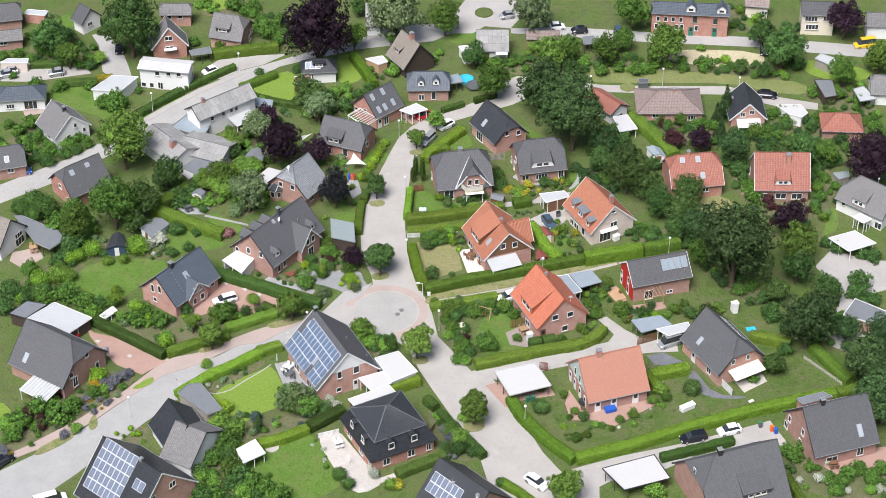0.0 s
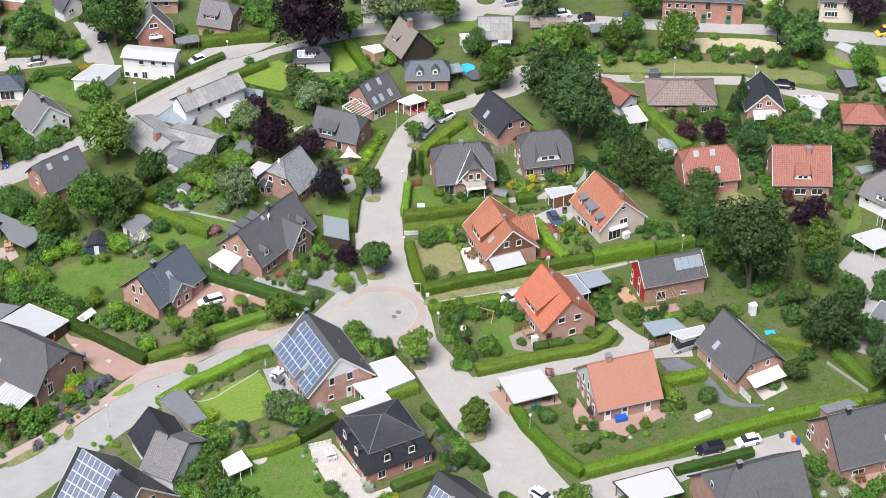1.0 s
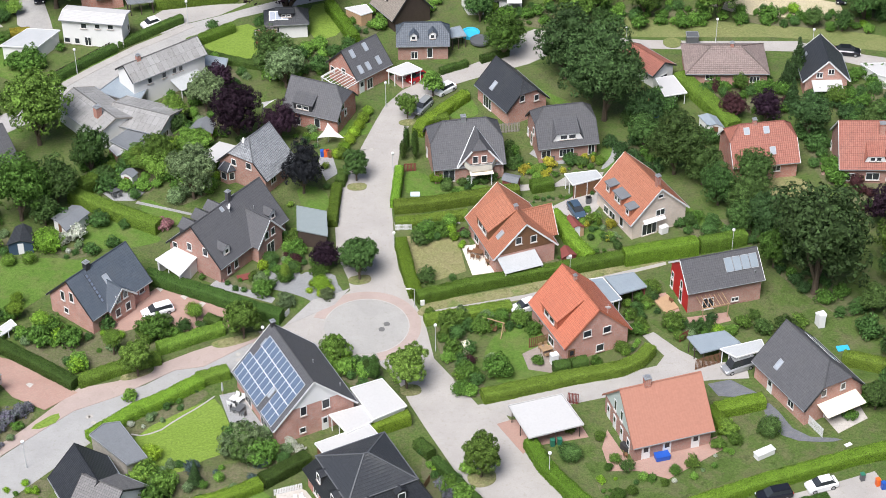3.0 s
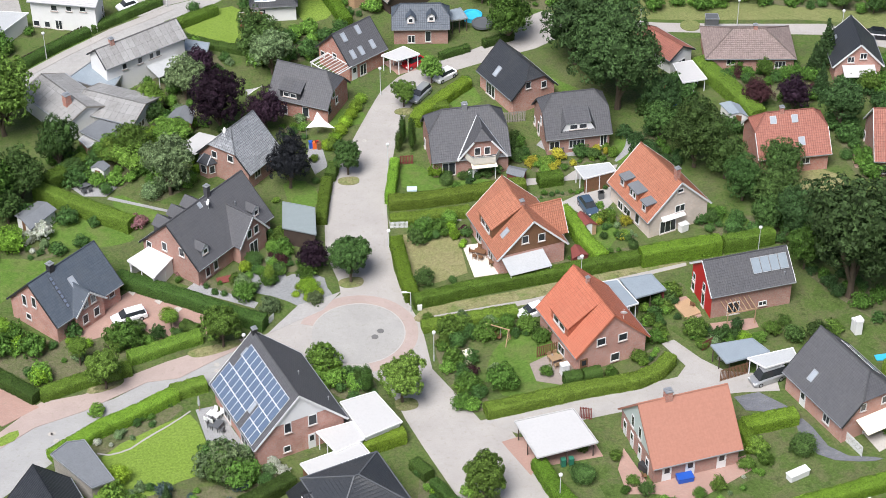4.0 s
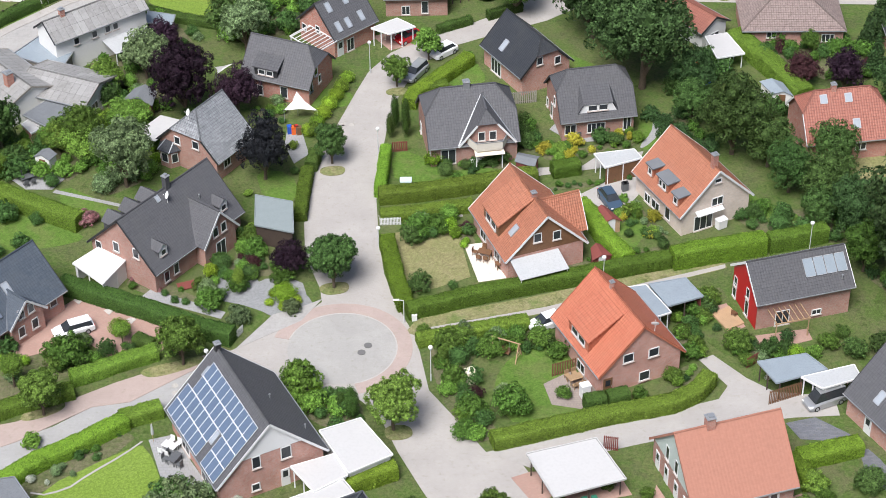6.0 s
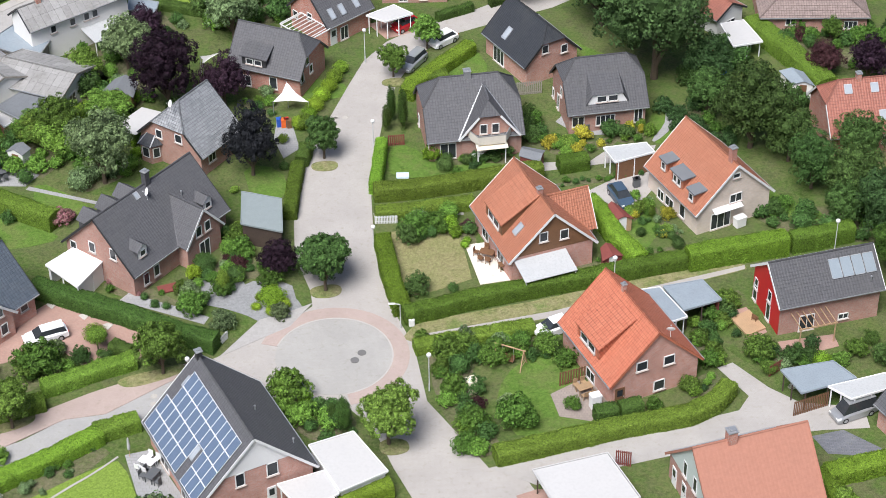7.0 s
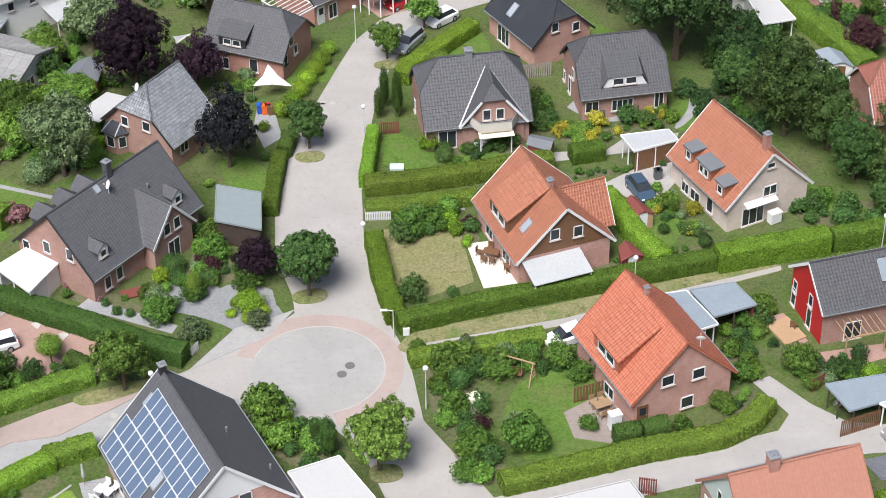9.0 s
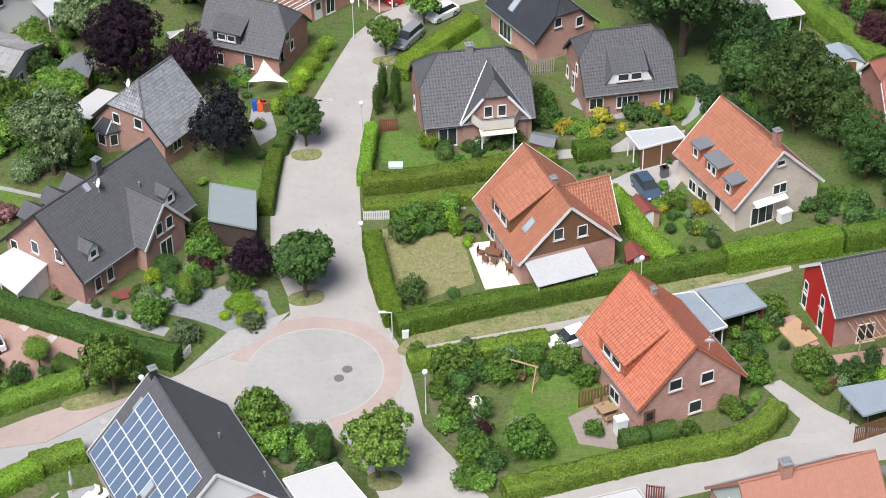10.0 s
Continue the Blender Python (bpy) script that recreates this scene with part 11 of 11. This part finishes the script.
rest("shrub", "leaf_mid", -63.37, 47.56, 1.73, 491)
rest("shrub", "leaf_mid", -70.69, 54.27, 1.39, 492)
rest("shrub", "leaf_mid", -85.44, 73.35, 1.14, 493)
rest("shrub", "leaf_mid", -82.77, 78.47, 0.99, 494)
rest("shrub", "leaf_mid", -79.69, 70.31, 1.33, 495)
rest("shrub", "leaf_mid", -82.18, 67.61, 1.48, 496)
rest("shrub", "leaf_mid", -83.42, 64.42, 1.40, 497)
rest("shrub", "leaf_mid", -60.67, 52.68, 1.00, 498)
rest("shrub", "leaf_mid", -80.15, 40.49, 1.87, 499)
rest("shrub", "leaf_mid", -82.08, 38.72, 1.60, 500)
rest("shrub", "leaf_mid", -77.75, 38.97, 1.23, 501)
rest("shrub", "leaf_mid", -74.34, 36.02, 1.38, 502)
rest("shrub", "leaf_mid", -72.20, 34.84, 1.75, 503)
rest("shrub", "leaf_mid", -70.18, 35.91, 1.60, 504)
rest("shrub", "leaf_mid", -75.00, 33.24, 1.23, 505)
rest("shrub", "leaf_mid", -78.33, 35.83, 1.59, 506)
rest("shrub", "leaf_mid", -79.51, 32.97, 1.58, 507)
rest("shrub", "leaf_mid", -75.40, 30.99, 1.71, 508)
rest("shrub", "leaf_mid", -84.66, 40.90, 1.26, 509)
rest("shrub", "leaf_mid", -68.28, 34.16, 1.33, 510)
rest("shrub", "leaf_mid", -70.85, 33.08, 1.50, 511)
rest("shrub", "leaf_mid", -77.84, 43.06, 0.98, 512)
rest("shrub", "leaf_mid", -51.20, 70.57, 1.43, 513)
rest("shrub", "leaf_mid", -36.40, 73.88, 2.59, 514)
rest("shrub", "leaf_mid", -34.30, 77.72, 2.03, 515)
rest("shrub", "leaf_mid", -33.48, 71.27, 2.01, 516)
rest("shrub", "leaf_mid", -30.42, 69.46, 1.43, 517)
rest("shrub", "leaf_mid", -37.66, 78.57, 1.73, 518)
rest("shrub", "leaf_mid", -41.51, 82.44, 1.74, 519)
rest("shrub", "leaf_mid", -44.05, 84.52, 2.04, 520)
rest("shrub", "leaf_mid", -39.85, 84.28, 1.74, 521)
rest("shrub", "leaf_mid", -45.77, 69.45, 1.43, 522)
rest("shrub", "leaf_mid", -44.07, 70.36, 1.72, 523)
rest("shrub", "leaf_mid", -59.46, 61.21, 1.13, 524)
rest("shrub", "leaf_mid", -89.55, 65.35, 1.27, 525)
rest("shrub", "leaf_mid", -86.59, 66.14, 1.40, 526)
rest("shrub", "leaf_dark", -74.97, 28.18, 1.71, 527)
rest("shrub", "leaf_dark", -77.33, 29.38, 1.30, 528)
rest("shrub", "leaf_dark", -72.40, 30.59, 1.50, 529)
rest("shrub", "leaf_dark", -70.13, 31.90, 1.25, 530)
rest("shrub", "leaf_dark", -80.30, 27.69, 1.04, 531)
rest("shrub", "leaf_dark", -48.57, 15.02, 1.98, 532)
rest("shrub", "leaf_dark", -46.99, 17.83, 1.74, 533)
rest("shrub", "leaf_dark", -50.87, 16.19, 1.55, 534)
rest("shrub", "leaf_dark", -49.09, 18.95, 1.49, 535)
rest("shrub", "leaf_dark", -46.30, 20.78, 1.44, 536)
rest("shrub", "leaf_dark", -48.19, 22.77, 1.25, 537)
plant("shrub", "leaf_dark", -43.70, 15.54, 0.97, 538)
rest("shrub", "leaf_dark", -51.70, 14.43, 1.49, 539)
rest("shrub", "leaf_dark", -48.53, 6.42, 1.72, 540)
rest("shrub", "leaf_dark", -48.74, -0.03, 1.23, 541)
rest("shrub", "leaf_dark", -45.97, 1.55, 1.22, 542)
rest("shrub", "leaf_dark", -67.79, 6.69, 1.71, 543)
rest("shrub", "leaf_dark", -68.76, 3.51, 1.46, 544)
rest("shrub", "leaf_dark", -70.84, 3.66, 1.21, 545)
rest("shrub", "leaf_dark", -53.74, 7.38, 1.67, 546)
rest("shrub", "leaf_dark", -50.70, 6.86, 0.98, 547)
rest("shrub", "leaf_dark", -45.00, 5.93, 0.96, 548)
rest("shrub", "leaf_dark", -44.87, 29.84, 2.17, 549)
plant("shrub", "leaf_dark", -43.14, 27.24, 1.71, 550)
plant("shrub", "leaf_dark", -40.32, 29.97, 2.07, 551)
plant("shrub", "leaf_dark", -38.21, 26.16, 1.88, 552)
rest("shrub", "leaf_dark", -41.88, 33.34, 1.56, 553)
plant("shrub", "leaf_dark", -37.52, 24.76, 1.07, 554)
plant("wide_tree", "leaf_light", -36.73, 23.87, 3.17, 555, 0.55)
plant("wide_tree", "leaf_light", -44.16, 20.42, 2.85, 556, 0.55)
plant("tree", "leaf_dark", -46.28, 16.60, 1.15, 557, 0.70)
plant("tree", "leaf_dark", -48.70, 16.62, 1.91, 558, 0.70)
plant("tree", "leaf_dark", -77.76, 71.39, 2.47, 559, 0.70)
plant("tree", "leaf_dark", -82.32, 69.26, 1.89, 560, 0.70)


plant("shrub", "leaf_mid", 39.69, -16.45, 1.30, 400)
plant("shrub", "leaf_dark", 42.11, -17.78, 1.50, 401)
plant("shrub", "leaf_street", 37.89, -17.96, 1.00, 402)
plant("shrub", "leaf_dark", 45.03, -17.30, 1.60, 403)
plant("shrub", "leaf_mid", 47.04, -16.53, 1.30, 404)
plant("shrub", "hedge_dark", 41.31, -14.81, 0.90, 405)
plant("tree", "leaf_dark", 65.80, -14.60, 2.90, 406)
plant("tree", "leaf_deep", 67.60, -24.80, 2.60, 407)
plant("tree", "leaf_dark", 57.20, -14.20, 2.20, 408)

# ---------- planted beds ----------
bed([(-16.92, -22.55), (-14.61, -18.85), (-11.34, -21.64), (-7.69, -24.71), (-8.07, -27.65), (-11.12, -28.56), (-14.78, -25.24)], 12, 0.50, 1.30, seed=1)
bed([(-1.44, -14.55), (3.19, -13.21), (4.05, -16.06), (2.64, -18.81), (4.29, -26.23), (5.75, -29.5), (2.88, -30.72), (-0.56, -22.83)], 16, 0.60, 1.30, seed=2)
bed([(5, -14.67), (10.13, -12.98), (10.95, -15.48), (9.72, -17.56), (5.89, -16.09)], 8, 0.50, 1.10, seed=3)
bed([(22.91, -20.54), (25.81, -18.54), (26.51, -20.61), (23.58, -23.26)], 5, 0.40, 0.90, seed=4)
bed([(24.15, -11.43), (27.61, -9.31), (28.25, -12.23), (25.61, -15.74), (26.71, -18.55), (24.51, -17.82)], 9, 0.50, 1.10, seed=5)
bed([(28.3, -7.1), (30.02, -6.38), (29.72, -11.53), (32.47, -15.87), (36.22, -15.23), (36.14, -18.72), (30.34, -18.62), (28.43, -15.09)], 14, 0.50, 1.10, seed=6)
bed([(-3.85, 5.52), (0.58, 6.65), (1.53, 3.42), (-3.35, 1.93)], 6, 0.70, 1.30, seed=7)
bed([(0.8, 3.83), (3.01, 4.59), (3.92, 1), (2.21, -0.14)], 5, 0.40, 0.80, ("leaf_bronze", "leaf_lime", "leaf_mid", "leaf_dark",), seed=8)
bed([(-1.38, 15.02), (1.17, 16.69), (6.77, 17.01), (8.25, 15.69), (4.66, 13.63), (-0.88, 13.31)], 8, 0.40, 0.80, seed=9)
bed([(8.82, 25.41), (10.8, 22.66), (11.91, 18.21), (9.88, 18.69), (8.19, 21.82)], 8, 0.60, 1.10, ("leaf_dark", "leaf_mid", "hedge_dark",), seed=10)
bed([(11.16, 18.67), (12.49, 19.96), (16.57, 19.43), (18.7, 20.71), (19.64, 19.37), (16.47, 17.69), (12.36, 16.9)], 10, 0.40, 0.90, ("leaf_yellow", "leaf_mid", "leaf_lime", "leaf_dark", "leaf_light",), seed=11)
bed([(18.73, 21.16), (22.72, 22.86), (23.65, 21.5), (21.69, 19.33), (19.13, 19.38)], 7, 0.50, 0.90, ("leaf_dark", "leaf_mid", "leaf_yellow", "hedge_mid",), seed=12)
bed([(19.61, 7.5), (22.14, 8.27), (23.82, 4.59), (25.29, 1.77), (22.9, 2.21), (21.04, 3.44), (19.93, 5.06)], 12, 0.30, 0.75, ("leaf_mid", "leaf_light", "leaf_grey", "leaf_dark", "leaf_yellow", "flower_white",), seed=13)
bed([(11.64, 11.8), (17.21, 12.95), (21.82, 14.14), (22.01, 13.28), (17.15, 11.94), (12.11, 11.21)], 12, 0.25, 0.55, ("leaf_mid", "leaf_dark",), seed=14)
bed([(32.72, 7.66), (35.63, 7.19), (35.84, 4.76), (33.3, 4)], 5, 0.50, 1.00, ("leaf_dark", "leaf_mid",), seed=15)
bed([(-22.41, 3.88), (-19.34, 5.82), (-18.77, 4.2), (-20.47, -0.1), (-17.73, -1.7), (-16.88, 0.61), (-15.81, -1.73), (-17.62, -3.99), (-20.96, -3.93), (-24.61, -6.12), (-25.2, -4.6), (-22.49, -2.37)], 18, 0.40, 1.00, ("leaf_mid", "leaf_grey", "leaf_bronze", "leaf_dark", "leaf_light", "leaf_lime",), seed=16)
bed([(-33.81, -4.07), (-29.45, -4.9), (-24.92, -8.34), (-25.28, -9.8), (-29.66, -7.88), (-33.66, -5.58)], 8, 0.30, 0.60, ("leaf_mid", "leaf_dark", "flower_pink",), seed=17)
bed([(-22.39, 27.89), (-18.31, 30.59), (-17.69, 28.72), (-19.04, 24.17), (-21.73, 25.58)], 7, 0.50, 1.00, seed=19)
bed([(-40.95, 33.91), (-37.73, 33.84), (-34.51, 28.14), (-37.24, 29.12), (-40.52, 30.12)], 7, 0.70, 1.40, ("leaf_mid", "leaf_light", "hedge_bright",), seed=20)
bed([(-39.19, 18.37), (-33.99, 17.4), (-32.29, 15.64), (-35.5, 12.31), (-38.33, 10.69)], 10, 0.80, 1.60, ("leaf_grey", "leaf_mid", "leaf_light",), seed=21)
bed([(-33.73, 20.01), (-32.12, 16.49), (-33.78, 15.24)], 3, 0.50, 0.90, seed=22)
bed([(24.86, 26.91), (29.48, 25.9), (32.48, 19.55), (30.59, 16.1), (27.43, 20.54), (24.57, 23.28)], 14, 0.80, 1.60, ("leaf_dark", "leaf_mid", "leaf_deep",), seed=23)
bed([(13.92, -2.29), (20.78, -0.1), (24.74, 1), (24.69, 0.45), (20.74, -0.72), (13.89, -2.9)], 6, 0.30, 0.50, ("leaf_mid",), seed=24)
bed([(-54.57, -15.83), (-44.56, -17.46), (-38.46, -15.31), (-34.67, -18.36), (-41.94, -22.66), (-47.35, -25.53), (-57.11, -18.8)], 18, 0.40, 1.10, ("leaf_mid", "leaf_lime", "leaf_dark", "leaf_light", "leaf_grey",), seed=25)
bed([(-34.05, -15.39), (-28.26, -14.64), (-28.57, -16.59), (-32.74, -18.36)], 5, 0.40, 0.80, seed=26)
bed([(-73.17, -3.8), (-66.74, -0.67), (-62.2, -3.94), (-66.46, -8.69), (-67.46, -14.95), (-58.18, -18.04), (-60.76, -20.3), (-71.16, -16.43), (-76.11, -10.21)], 24, 0.60, 1.40, seed=27)
bed([(-68.05, 7.73), (-60.34, 4.33), (-60.65, -0.67), (-66.74, -0.67), (-71.17, 2.79)], 10, 0.60, 1.30, seed=28)
bed([(-54.36, 0.88), (-49.12, 2.36), (-47.77, -0.13), (-52.58, -1.69)], 6, 0.40, 0.90, ("leaf_mid", "flower_white", "leaf_grey", "leaf_dark",), seed=29)
bed([(-61.08, -36.83), (-57.25, -31.23), (-51.38, -31.92), (-53.03, -36.76), (-58.2, -43.6), (-65.72, -50.44), (-70.87, -53.17), (-71.75, -47.9), (-66.36, -46.48)], 30, 0.40, 1.00, ("flower_mauve", "leaf_mid", "leaf_grey", "leaf_light", "leaf_dark", "flower_orange",), seed=30)
bed([(-72.43, -43.87), (-67.66, -38.32), (-61.08, -36.83), (-59.52, -40.92), (-66.36, -46.48), (-71.64, -48.57)], 16, 0.70, 1.50, ("leaf_mid", "leaf_dark", "leaf_bronze", "leaf_light",), seed=31)
bed([(-53.18, -46.89), (-48.35, -44.13), (-47.42, -48.2), (-50.13, -49.49)], 6, 0.40, 0.80, ("leaf_light", "leaf_lime", "leaf_mid",), seed=32)
bed([(-43.99, -36.64), (-38.66, -33.14), (-31.17, -28.3), (-29.63, -29.66), (-37.44, -36.56), (-42.73, -39.3)], 16, 0.30, 0.70, ("leaf_mid", "leaf_grey", "leaf_dark", "flower_white",), seed=33)
bed([(-38.38, -44.12), (-33.39, -42.68), (-26.14, -42.68), (-20.8, -39.96), (-17.15, -39.95), (-22.4, -46.07), (-29.49, -49.48), (-33.8, -51.41), (-38.53, -48.84)], 22, 0.50, 1.20, ("leaf_mid", "leaf_grey", "leaf_dark", "leaf_light", "leaf_blue",), seed=34)
bed([(-39.61, -51.41), (-33.8, -51.41), (-30.93, -55.37), (-25.58, -58.12), (-23.63, -63.29), (-39.39, -63.3)], 26, 0.60, 1.40, ("leaf_mid", "leaf_dark", "leaf_light",), seed=35)
bed([(-2.59, -38.63), (5.48, -51.4), (4.56, -53.3), (0.12, -53.3), (-3.02, -46.07)], 14, 0.40, 1.00, ("leaf_mid", "leaf_lime", "flower_mauve", "leaf_light", "leaf_dark",), seed=36)
bed([(-20.52, -47.37), (-17.66, -54.73), (-18.96, -55.37), (-21.59, -49.48)], 6, 0.30, 0.60, ("leaf_dark", "flower_white", "leaf_mid",), seed=37)
bed([(18.24, -44.76), (24.48, -46.06), (23.42, -50.11), (19.01, -48.82)], 7, 0.30, 0.70, seed=38)
bed([(23.62, -43.96), (28.14, -45.41), (31.77, -42.55), (34.38, -37.86), (35.77, -36.46), (36.5, -40.59), (29.89, -46.06), (24.44, -46.7)], 10, 0.30, 0.70, ("leaf_mid", "leaf_light", "flower_white", "leaf_grey",), seed=39)
bed([(55.87, -48.8), (59.21, -51.51), (61.3, -56.82), (69.47, -55.69), (68.36, -62.26), (56.99, -62.08), (53.3, -55.34)], 26, 0.50, 1.10, ("leaf_mid", "leaf_light", "leaf_dark", "flower_white",), seed=40)
bed([(61.45, -17.99), (69.24, -17.89), (67.82, -26.85), (62.46, -23.96), (57.34, -19.5)], 12, 0.80, 1.60, ("leaf_dark", "leaf_mid", "leaf_deep",), seed=41)
bed([(68.31, -29.76), (74.27, -28.31), (72.82, -36.9), (68.33, -35.46)], 8, 1.00, 2.00, ("leaf_deep", "leaf_dark",), seed=42)
bed([(45.07, -4.28), (51.38, -5.71), (57.23, -13.39), (53.07, -15.02), (47.96, -8.97)], 12, 0.80, 1.60, ("leaf_deep", "leaf_dark", "leaf_mid",), seed=43)
bed([(33.67, 7.17), (42.99, 7.31), (46.44, 2.3), (44.17, 0.63), (34.26, 2.89)], 10, 0.80, 1.50, ("leaf_dark", "leaf_mid",), seed=44)
bed([(63.77, 25.63), (73.53, 27.52), (72.07, 13.13), (67.44, 7.8), (68.03, 18.33)], 18, 0.60, 1.20, seed=45)
bed([(53.9, 27.43), (58.35, 27.47), (57.14, 14.67), (54.38, 16.37)], 9, 0.70, 1.40, ("leaf_dark", "leaf_mid", "leaf_light",), seed=46)
bed([(58.57, 17.35), (68.95, 17.43), (66.4, 7.79), (58.26, 7.69)], 12, 0.60, 1.20, ("leaf_mid", "leaf_dark", "leaf_bronze",), seed=47)
bed([(38.37, 44.63), (53.78, 43.31), (53.58, 33.24), (45.31, 33.36)], 22, 0.60, 1.30, ("leaf_mid", "leaf_dark", "leaf_bronze", "leaf_light",), seed=48)
bed([(59.65, 41.09), (72.96, 43), (75.35, 38.99), (77.03, 31.27), (68.65, 29.38), (59.55, 32.24)], 34, 0.80, 1.70, ("leaf_mid", "leaf_dark", "leaf_deep",), seed=49)
bed([(69.99, 53.24), (84.19, 54.99), (85.51, 44.76), (82.32, 37), (75.17, 44.94)], 24, 0.70, 1.40, ("leaf_mid", "leaf_dark", "leaf_light",), seed=50)
bed([(46.22, 63.86), (69.08, 62.85), (69.15, 55.34), (65.23, 56.67), (48.16, 59.91)], 26, 0.60, 1.20, ("leaf_mid", "leaf_dark", "leaf_light", "leaf_lime",), seed=51)
bed([(24.93, 66.11), (43.61, 65.02), (43.39, 58.82), (25.96, 59.89)], 26, 0.60, 1.40, ("leaf_mid", "leaf_dark", "leaf_light",), seed=52)
bed([(7.3, 65), (17.88, 66.11), (19, 58.02), (10.77, 59.89)], 14, 0.50, 1.20, seed=53)
bed([(-14.99, 66.09), (-7.95, 66.09), (-7.95, 60.97), (-11.55, 56.05), (-14.99, 56.91)], 12, 0.60, 1.10, ("leaf_light", "leaf_mid", "leaf_dark",), seed=54)
bed([(-28.88, 51.7), (-17.34, 53.87), (-14.99, 49.78), (-19.56, 44.61), (-26.65, 43.7)], 20, 0.60, 1.30, ("leaf_mid", "leaf_light", "leaf_dark",), seed=55)
bed([(-41.69, 45.67), (-29.99, 47.63), (-32.29, 27.41), (-38.76, 25.46), (-45.46, 29.33)], 28, 0.70, 1.50, ("leaf_mid", "leaf_light", "leaf_dark", "leaf_grey",), seed=56)
bed([(-80.46, 41.76), (-72.79, 37.96), (-66.01, 36.99), (-71.58, 30.25), (-80.31, 27.43), (-85.66, 34.93)], 30, 0.70, 1.40, ("leaf_mid", "leaf_dark", "leaf_light",), seed=57)
bed([(-80.33, 14.79), (-72.43, 16.51), (-68.59, 11.18), (-75.31, 9.57)], 10, 0.70, 1.40, ("hedge_dark", "leaf_mid", "leaf_dark",), seed=58)
bed([(-52.75, 21.75), (-45.62, 23.58), (-40.05, 17.89), (-43.37, 12.55), (-52.02, 16.26)], 20, 0.70, 1.50, ("leaf_mid", "leaf_light", "leaf_dark",), seed=59)
bed([(-85.29, 71.98), (-77.89, 70.5), (-70.79, 70.5), (-70.54, 60.59), (-80.28, 62.22), (-84.07, 64.36)], 18, 0.80, 1.50, ("leaf_dark", "leaf_mid",), seed=60)
bed([(-41.62, 83.31), (-34.37, 82.16), (-30.52, 70.53), (-33.92, 68.29), (-37.97, 75.06)], 14, 0.70, 1.40, ("leaf_mid", "leaf_dark",), seed=61)
bed([(-52.12, 86.78), (-41.97, 87.96), (-41.62, 83.31), (-49.79, 81)], 10, 0.60, 1.20, ("leaf_mid", "leaf_light",), seed=62)
bed([(60.4, 85.7), (66.73, 83.39), (66.18, 74.77), (59.65, 74.76)], 12, 0.70, 1.40, seed=63)
bed([(70.34, 74.77), (74.23, 77.05), (72.09, 59.61), (67.76, 61.76)], 8, 1.00, 1.80, ("leaf_dark", "leaf_deep",), seed=64)
undergrowth("mixed garden shrubs and bushes in planted beds")
